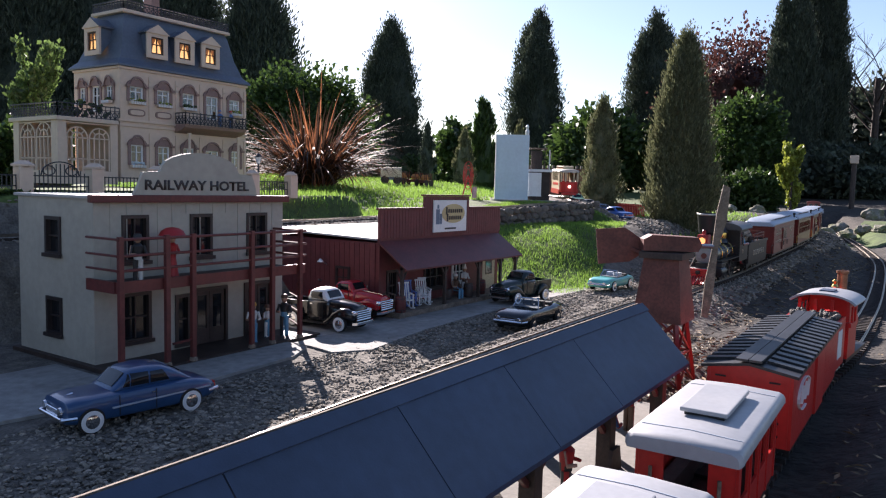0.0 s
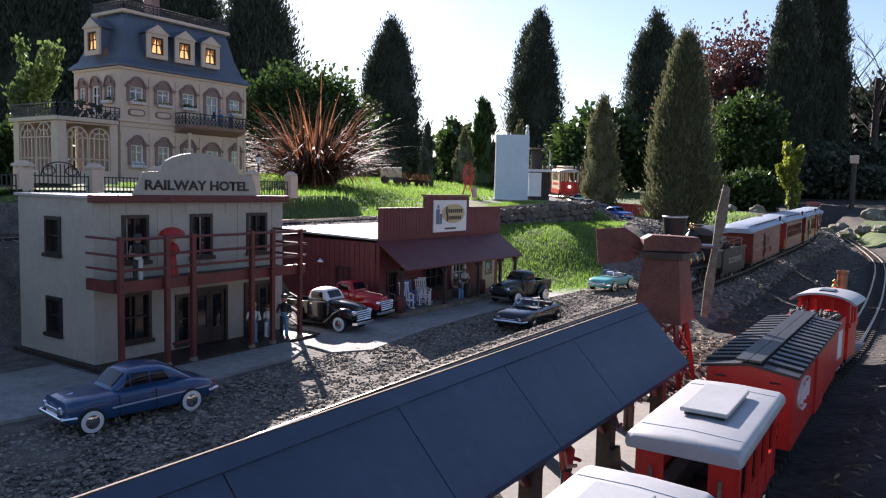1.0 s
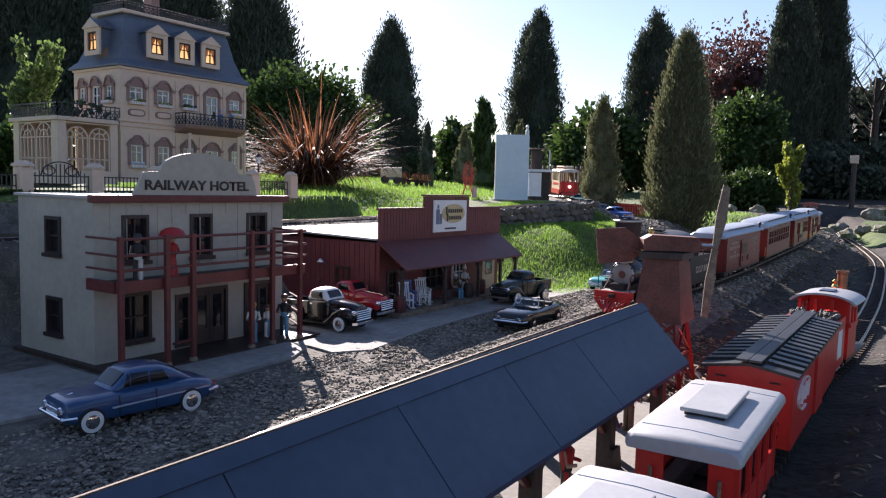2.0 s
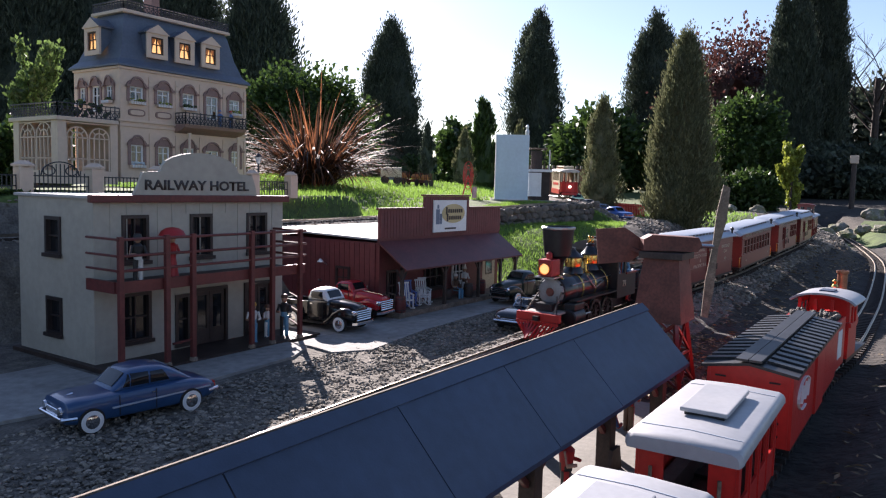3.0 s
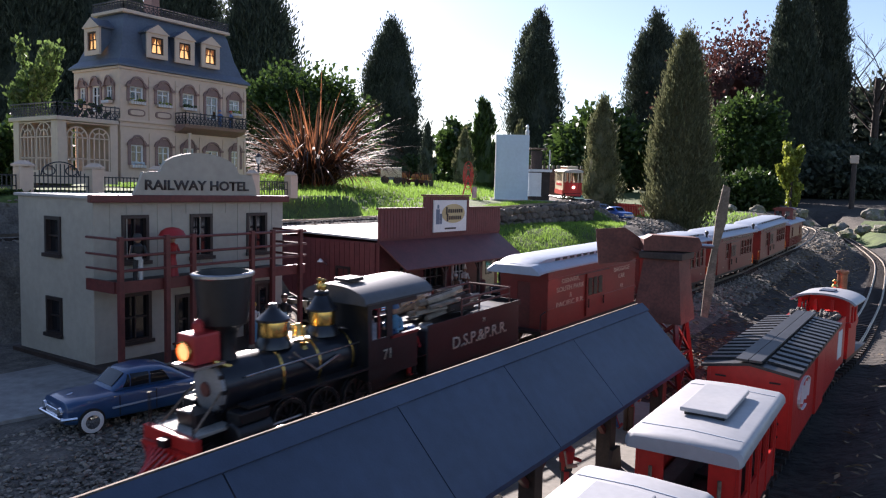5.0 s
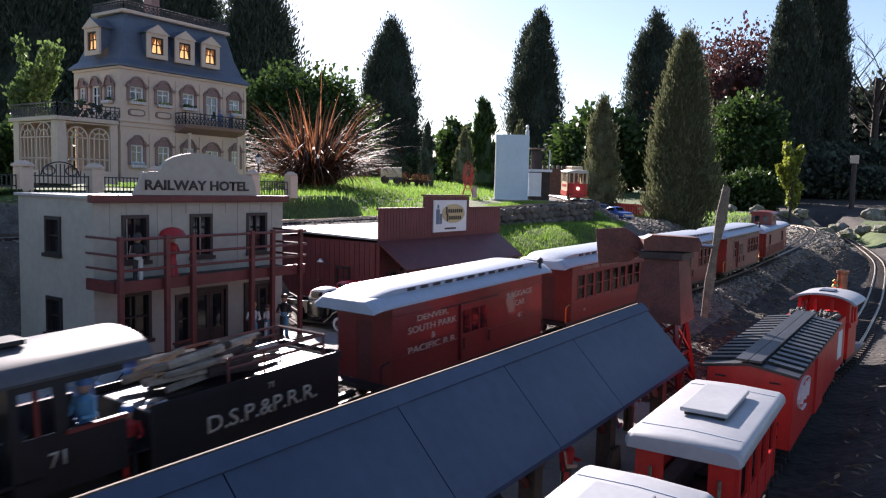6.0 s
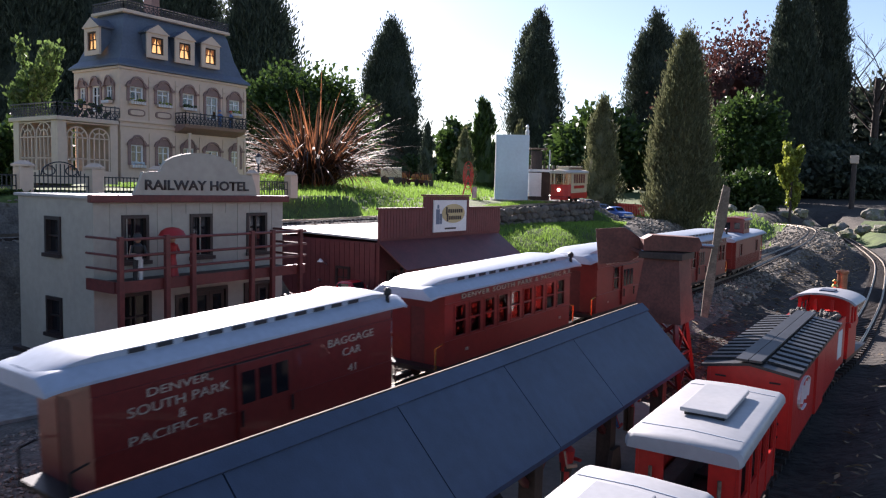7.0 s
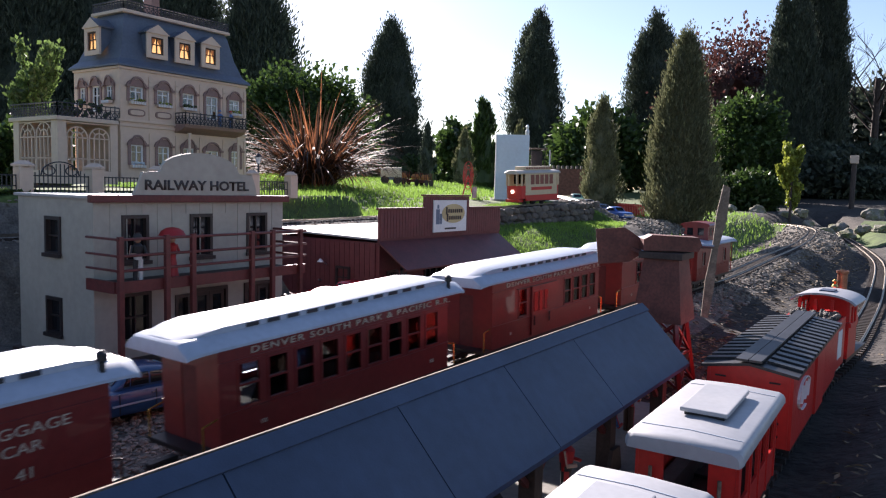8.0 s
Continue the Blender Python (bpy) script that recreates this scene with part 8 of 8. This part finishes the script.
car("convertible", pose(2.305, 0.922, 0.006, rz=-4), "turquoise fifties model convertible with white seats", 0.215, TURQ, ROADSTER, None, (0.2, 0.79), 0.0165, open_top="white")
for (u, v, d), paint, turn, words in (((1112, 388, 3.9), mat("mid_blue_car_paint", (0.03, 0.12, 0.42), 0.3, coat=0.5), 60, "blue model sedan on the descending road"), ((1085, 384, 4.1), BLUECAR, 70, "dark blue model sedan on the descending road"), ((1082, 366, 4.6), mat("white_car_paint", (0.6, 0.6, 0.58), 0.3, coat=0.5), 50, "white model sedan on the descending road"), ((1050, 352, 4.5), mat("silver_car_paint", (0.5, 0.5, 0.5), 0.3, 0.5, coat=0.5), 40, "silver model car beside the tramway"), ((1026, 350, 4.6), mat("pale_green_car_paint", (0.2, 0.4, 0.3), 0.3, coat=0.5), 35, "pale green model car beside the tramway")):
    p = spot(u, v, d)
    car("sedan", pose(p.x, p.y, land(p.x, p.y), rz=turn), words, 0.21, paint, SEDAN, SEDAN_CABIN, (0.19, 0.80), 0.016, **SEDAN_GLASS)


# ---- little figures: plain one-piece dolls ----
def doll(at, height, colours, label, pose_kind="stand", group="model figures"):
    """colours: legs, body, head, extra."""
    bm = B()
    h = height
    mark = []

    def tag(i):
        bm.faces.ensure_lookup_table()
        for f in bm.faces[len(mark):]:
            f.material_index = i
            mark.append(i)
    if pose_kind == "sit":
        for s in (-1, 1):
            rod(bm, (0, s * h * 0.06, h * 0.28), (-h * 0.26, s * h * 0.07, h * 0.28), h * 0.05, h * 0.045, 8)
            rod(bm, (-h * 0.26, s * h * 0.07, h * 0.28), (-h * 0.26, s * h * 0.07, 0), h * 0.045, h * 0.04, 8)
        tag(0)
        base = h * 0.26
    elif pose_kind == "dress":
        lathe(bm, [(h * 0.17, 0), (h * 0.14, h * 0.12), (h * 0.09, h * 0.45), (h * 0.075, h * 0.52)], (0, 0, 0), n=12)
        tag(0)
        base = h * 0.5
    else:
        for s in (-1, 1):
            rod(bm, (0, s * h * 0.06, 0), (0, s * h * 0.05, h * 0.48), h * 0.045, h * 0.06, 8)
            box(bm, -h * 0.09, h * 0.035, s * h * 0.06 - h * 0.035, s * h * 0.06 + h * 0.035, 0, h * 0.035)
        tag(0)
        base = h * 0.47
    lathe(bm, [(h * 0.085, base), (h * 0.095, base + h * 0.12), (h * 0.115, base + h * 0.29), (h * 0.05, base + h * 0.35)], (0, 0, 0), n=12)
    for s in (-1, 1):
        rod(bm, (0, s * h * 0.12, base + h * 0.3), (-h * 0.05, s * h * 0.17, base + h * 0.12), h * 0.035, h * 0.03, 7)
        rod(bm, (-h * 0.05, s * h * 0.17, base + h * 0.12), (-h * 0.17, s * h * 0.1, base + h * 0.13), h * 0.03, h * 0.025, 7)
    tag(1)
    bmesh.ops.create_uvsphere(bm, u_segments=12, v_segments=8, radius=h * 0.085, matrix=Matrix.Translation((0, 0, base + h * 0.44)) @ Matrix.Diagonal((0.95, 0.85, 1.15, 1)))
    tag(2)
    lathe(bm, [(h * 0.09, base + h * 0.46), (h * 0.092, base + h * 0.49), (h * 0.07, base + h * 0.545), (h * 0.02, base + h * 0.56)], (h * 0.012, 0, 0), n=10)
    if pose_kind == "dress":
        rod(bm, (-h * 0.1, 0, base + h * 0.1), (0, 0, base + h * 0.62), h * 0.01, n=6)
        lathe(bm, [(h * 0.32, base + h * 0.52), (h * 0.26, base + h * 0.63), (h * 0.14, base + h * 0.7), (h * 0.01, base + h * 0.72)], (0, 0, 0), n=12)
    tag(3)
    me = finish("doll", bm, DOLLS[colours[0]], True)
    for cname in colours[1:]:
        me.materials.append(DOLLS[cname])
    ob = new("doll", me)
    ob.matrix_basis = at
    return tagged(ob, label, "doll", group)


DOLLS = {k: mat("doll_" + k, c, 0.5, var=0.08, size=0.02) for k, c in dict(blue=(0.06, 0.15, 0.35), denim=(0.12, 0.3, 0.45), white=(0.65, 0.63, 0.6), red=(0.4, 0.02, 0.02), black=(0.02, 0.02, 0.022), skin=(0.42, 0.24, 0.16), yellow=(0.6, 0.35, 0.05), brown=(0.1, 0.05, 0.03), pink=(0.45, 0.25, 0.28)).items()}
doll(pose(0.781, 1.172, 0.158, rz=75), 0.084, ("white", "black", "skin", "black"), "little doll in white apron on the balcony")
doll(pose(0.852, 1.172, 0.158, rz=100), 0.078, ("red", "red", "skin", "red"), "little doll in red dress with red parasol", "dress")
doll(pose(1.042, 1.167, 0.008, rz=60), 0.082, ("denim", "white", "skin", "yellow"), "little doll in jeans by the hotel door")
doll(pose(1.098, 1.185, 0.008, rz=80), 0.068, ("denim", "white", "skin", "brown"), "little child doll in pale overalls")
doll(pose(1.135, 1.172, 0.008, rz=40), 0.088, ("denim", "black", "skin", "brown"), "little doll in dark jacket and jeans")
doll(pose(1.96, 2.39, 0.5522, rz=80), 0.068, ("blue", "blue", "skin", "blue"), "little doll in blue on the mansion balcony")
doll(pose(2.01, 2.385, 0.5522, rz=100), 0.07, ("black", "blue", "skin", "red"), "little doll in dark coat on the mansion balcony")
doll(pose(1.812, 1.165, 0.016, rz=80), 0.088, ("denim", "brown", "skin", "white"), "seated little doll on the store porch", "sit")
doll(pose(1.872, 1.172, 0.016, rz=70), 0.086, ("brown", "white", "skin", "white"), "little doll in white shirt at the barrel")
doll(pose(0.868, 0.325, 0.0, rz=150), 0.082, ("blue", "blue", "red", "black"), "little doll in dark blue waiting on the platform")
doll(pose(0.905, 0.345, 0.0, rz=170), 0.078, ("white", "white", "skin", "brown"), "little doll in white on the platform")
doll(pose(0.72, 0.315, 0.0, rz=100), 0.08, ("black", "red", "skin", "blue"), "little doll in red coat on the platform")
doll(pose(1.0, 0.345, 0.0, rz=160), 0.078, ("brown", "red", "skin", "brown"), "little doll in red shirt on the platform")


ENGINEER = doll(pose(0, 0, 0), 0.082, ("blue", "denim", "skin", "blue"), "little driver doll in blue overalls in the cab")
FIREMAN = doll(pose(0, 0, 0), 0.072, ("black", "red", "skin", "blue"), "little fireman doll in red shirt behind the cab")
CREW = [(ENGINEER, pose(0.262, -0.034, 0.0595, rz=20)), (FIREMAN, pose(0.306, -0.03, 0.0295, rz=70))]


# ---- porch furniture ----
def rocking_chair(at, material, label):
    c = thing("rocking_chair", at, label, "chair", "rocking chairs on the porch")
    part("seat", box(B(), -0.014, 0.014, -0.014, 0.014, 0.022, 0.025), material, c)
    for y in (-0.012, -0.006, 0.0, 0.006, 0.012):
        part("back_slat", bar(B(), (0.013, y, 0.025), (0.024, y, 0.066), 0.0026, 0.0016), material, c)
    part("top_rail", bar(B(), (0.024, -0.015, 0.066), (0.024, 0.015, 0.066), 0.004), material, c)
    for s in (-1, 1):
        pts = [(-0.026, 0.006), (-0.015, 0.002), (0.0, 0.0005), (0.018, 0.003), (0.032, 0.010)]
        for a, b in zip(pts, pts[1:]):
            part("rocker", bar(B(), (a[0], s * 0.014, a[1]), (b[0], s * 0.014, b[1]), 0.003), material, c)
        for x in (-0.013, 0.013):
            part("leg", bar(B(), (x, s * 0.014, 0.002), (x, s * 0.014, 0.038), 0.0028), material, c)
        part("armrest", bar(B(), (-0.017, s * 0.014, 0.038), (0.017, s * 0.014, 0.04), 0.0036), material, c)


CHAIRBLUE = mat("blue_chair_paint", (0.12, 0.2, 0.5), 0.5, var=0.08)
rocking_chair(pose(1.552, 1.15, 0.0165, rz=58), WHITE, "white slatted rocking chair on the porch")
rocking_chair(pose(1.592, 1.17, 0.0165, rz=58), CHAIRBLUE, "blue slatted rocking chair on the porch")
rocking_chair(pose(1.632, 1.155, 0.0165, rz=58), WHITE, "white slatted rocking chair on the porch")
rocking_chair(pose(1.668, 1.175, 0.0165, rz=58), WHITE, "white slatted rocking chair on the porch")
rocking_chair(pose(1.515, 1.185, 0.0165, rz=75), GREYWOOD, "bare wooden rocking chair on the porch")


def barrel(x, y, z, r, h, material, label):
    b = thing("barrel", pose(x, y, z), label, "barrel", "barrels on the porch")
    part("stave_body", lathe(B(), [(r * 0.85, 0), (r, h * 0.35), (r, h * 0.65), (r * 0.85, h)], (0, 0, 0), n=16), material, b)
    for k in (0.15, 0.85):
        part("hoop", lathe(B(), [(r * 0.93, h * k - 0.001), (r * 0.95, h * k), (r * 0.93, h * k + 0.001)], (0, 0, 0), n=16), IRON, b)


barrel(1.497, 1.128, 0.0165, 0.015, 0.042, MAROON, "maroon barrel at the porch corner")
barrel(1.845, 1.14, 0.0165, 0.015, 0.04, DARKWOOD, "dark wooden barrel used as a table")
barrel(1.765, 1.16, 0.0165, 0.013, 0.03, DARKWOOD, "short dark wooden barrel")
barrel(1.935, 1.15, 0.0165, 0.015, 0.042, MAROON, "maroon barrel beside the store door")


# ---- far side of the lawn: little wagons, cactus, red fence, tower ----
def far_bits():
    p = spot(674, 312, 5.4)
    w = thing("covered_wagon", pose(p.x, p.y, land(p.x, p.y), rz=-50), "white covered toy wagon with blue bed", "toy wagon")
    secs = [[(x, 0.05 * k * math.cos(math.pi * i / 10), 0.05 + 0.075 * k * math.sin(math.pi * i / 10)) for i in range(11)] for x, k in ((0, 0.8), (0.04, 1), (0.09, 0.95), (0.15, 1.0))]
    part("canvas_top", loft(B(), secs), mat("canvas", (0.7, 0.62, 0.45), 0.8, through_light=0.3), w, smooth=True)
    part("wagon_bed", box(B(), 0, 0.15, -0.042, 0.042, 0.03, 0.05, 0.002), BLUECAR, w)
    for x in (0.03, 0.12):
        for y in (-0.046, 0.046):
            part("wagon_wheel", lathe(B(), [(0.03, -0.002), (0.03, 0.002)], (x, y, 0.03), "y", 14), DARKWOOD, w)
    for u in (712, 735, 752):
        p = spot(u, 313, 5.5)
        c = thing("toy_cart", pose(p.x, p.y, land(p.x, p.y)), "rust-red toy cart with rails", "toy cart", "toy carts on the lawn")
        part("cart_bed", box(B(), -0.05, 0.05, -0.03, 0.03, 0.03, 0.05, 0.002), RUST, c)
        for k in range(5):
            part("stake", rod(B(), (-0.045 + 0.022 * k, -0.03, 0.05), (-0.045 + 0.022 * k, -0.034, 0.1), 0.003, n=6), RUST, c)
        part("load", lathe(B(), [(0.03, 0.05), (0.035, 0.07), (0.02, 0.09)], (0, 0, 0), n=10), mat("orange_load", (0.45, 0.2, 0.05), 0.7), c)
        for x in (-0.03, 0.03):
            part("cart_wheel", lathe(B(), [(0.026, -0.002), (0.026, 0.002)], (x, -0.036, 0.026), "y", 14), DARKWOOD, c)
    p = spot(765, 313, 5.6)
    c = thing("cactus", pose(p.x, p.y, land(p.x, p.y)), "small green toy cactus", "cactus")
    part("stem", lathe(B(), [(0.012, 0), (0.013, 0.1), (0.004, 0.125)], (0, 0, 0), n=10), HEDGE, c)
    for s in (-1, 1):
        part("arm", rod(rod(B(), (0, 0, 0.05), (s * 0.03, 0, 0.06), 0.007, n=8), (s * 0.03, 0, 0.058), (s * 0.03, 0, 0.1), 0.007, n=8), HEDGE, c)
    # red paling fence by the road
    f = thing("red_fence", pose(0, 0, 0), "low red paling fence by the road", "fence")
    a, b = spot(1085, 363, 4.9), spot(1140, 367, 4.5)
    for i in range(20):
        q = a.lerp(b, i / 19)
        part("paling", box(B(), q.x - 0.004, q.x + 0.004, q.y - 0.004, q.y + 0.004, land(q.x, q.y) - 0.01, q.z + 0.015), BRIGHTRED, f)
    part("fence_rail", bar(B(), a, b, 0.006), BRIGHTRED, f)
    # brick wall and flagpole behind the tram
    a, b = spot(935, 320, 5.8), spot(1035, 322, 5.8)
    w = thing("brick_wall", Matrix.Translation((a.x, a.y, land(a.x, a.y) - 0.02)) @ (b - a).to_track_quat("X", "Z").to_matrix().to_4x4(), "low red-brown castle wall behind the tram", "wall")
    L = (b - a).length
    part("wall_body", box(B(), 0, L, 0, 0.06, 0, 0.21), mat("brick_red", (0.2, 0.09, 0.06), 0.85, var=0.3, size=0.02), w)
    for i in range(12):
        part("merlon", box(B(), L * i / 12, L * (i + 0.55) / 12, 0, 0.02, 0.21, 0.235), STONE, w)
    p = spot(972, 300, 5.6)
    fl = thing("flagpole", pose(p.x, p.y, land(p.x, p.y)), "thin white flagpole with limp flag", "flagpole")
    part("pole", rod(B(), (0, 0, 0), (0, 0, 0.36), 0.004, n=8), WHITE, fl)
    part("flag", slab(B(), [(0.003, 0.27), (0.018, 0.26), (0.02, 0.34), (0.003, 0.35)], "y", -0.002, 0.002), mat("flag_cloth", (0.45, 0.3, 0.32), 0.8), fl)
    # pump housing on the far fence
    p = spot(1512, 290, 9.0)
    g = thing("garden_light", pose(p.x, p.y, land(p.x, p.y)), "pale square garden lamp on a post", "garden light")
    z = p.z - land(p.x, p.y)
    part("post", rod(B(), (0, 0, 0), (0, 0, z), 0.03, n=8), DARKWOOD, g)
    part("lamp_head", box(B(), -0.045, 0.045, -0.045, 0.045, z, z + 0.1, 0.01), WALLSTONE, g)


far_bits()
motions()
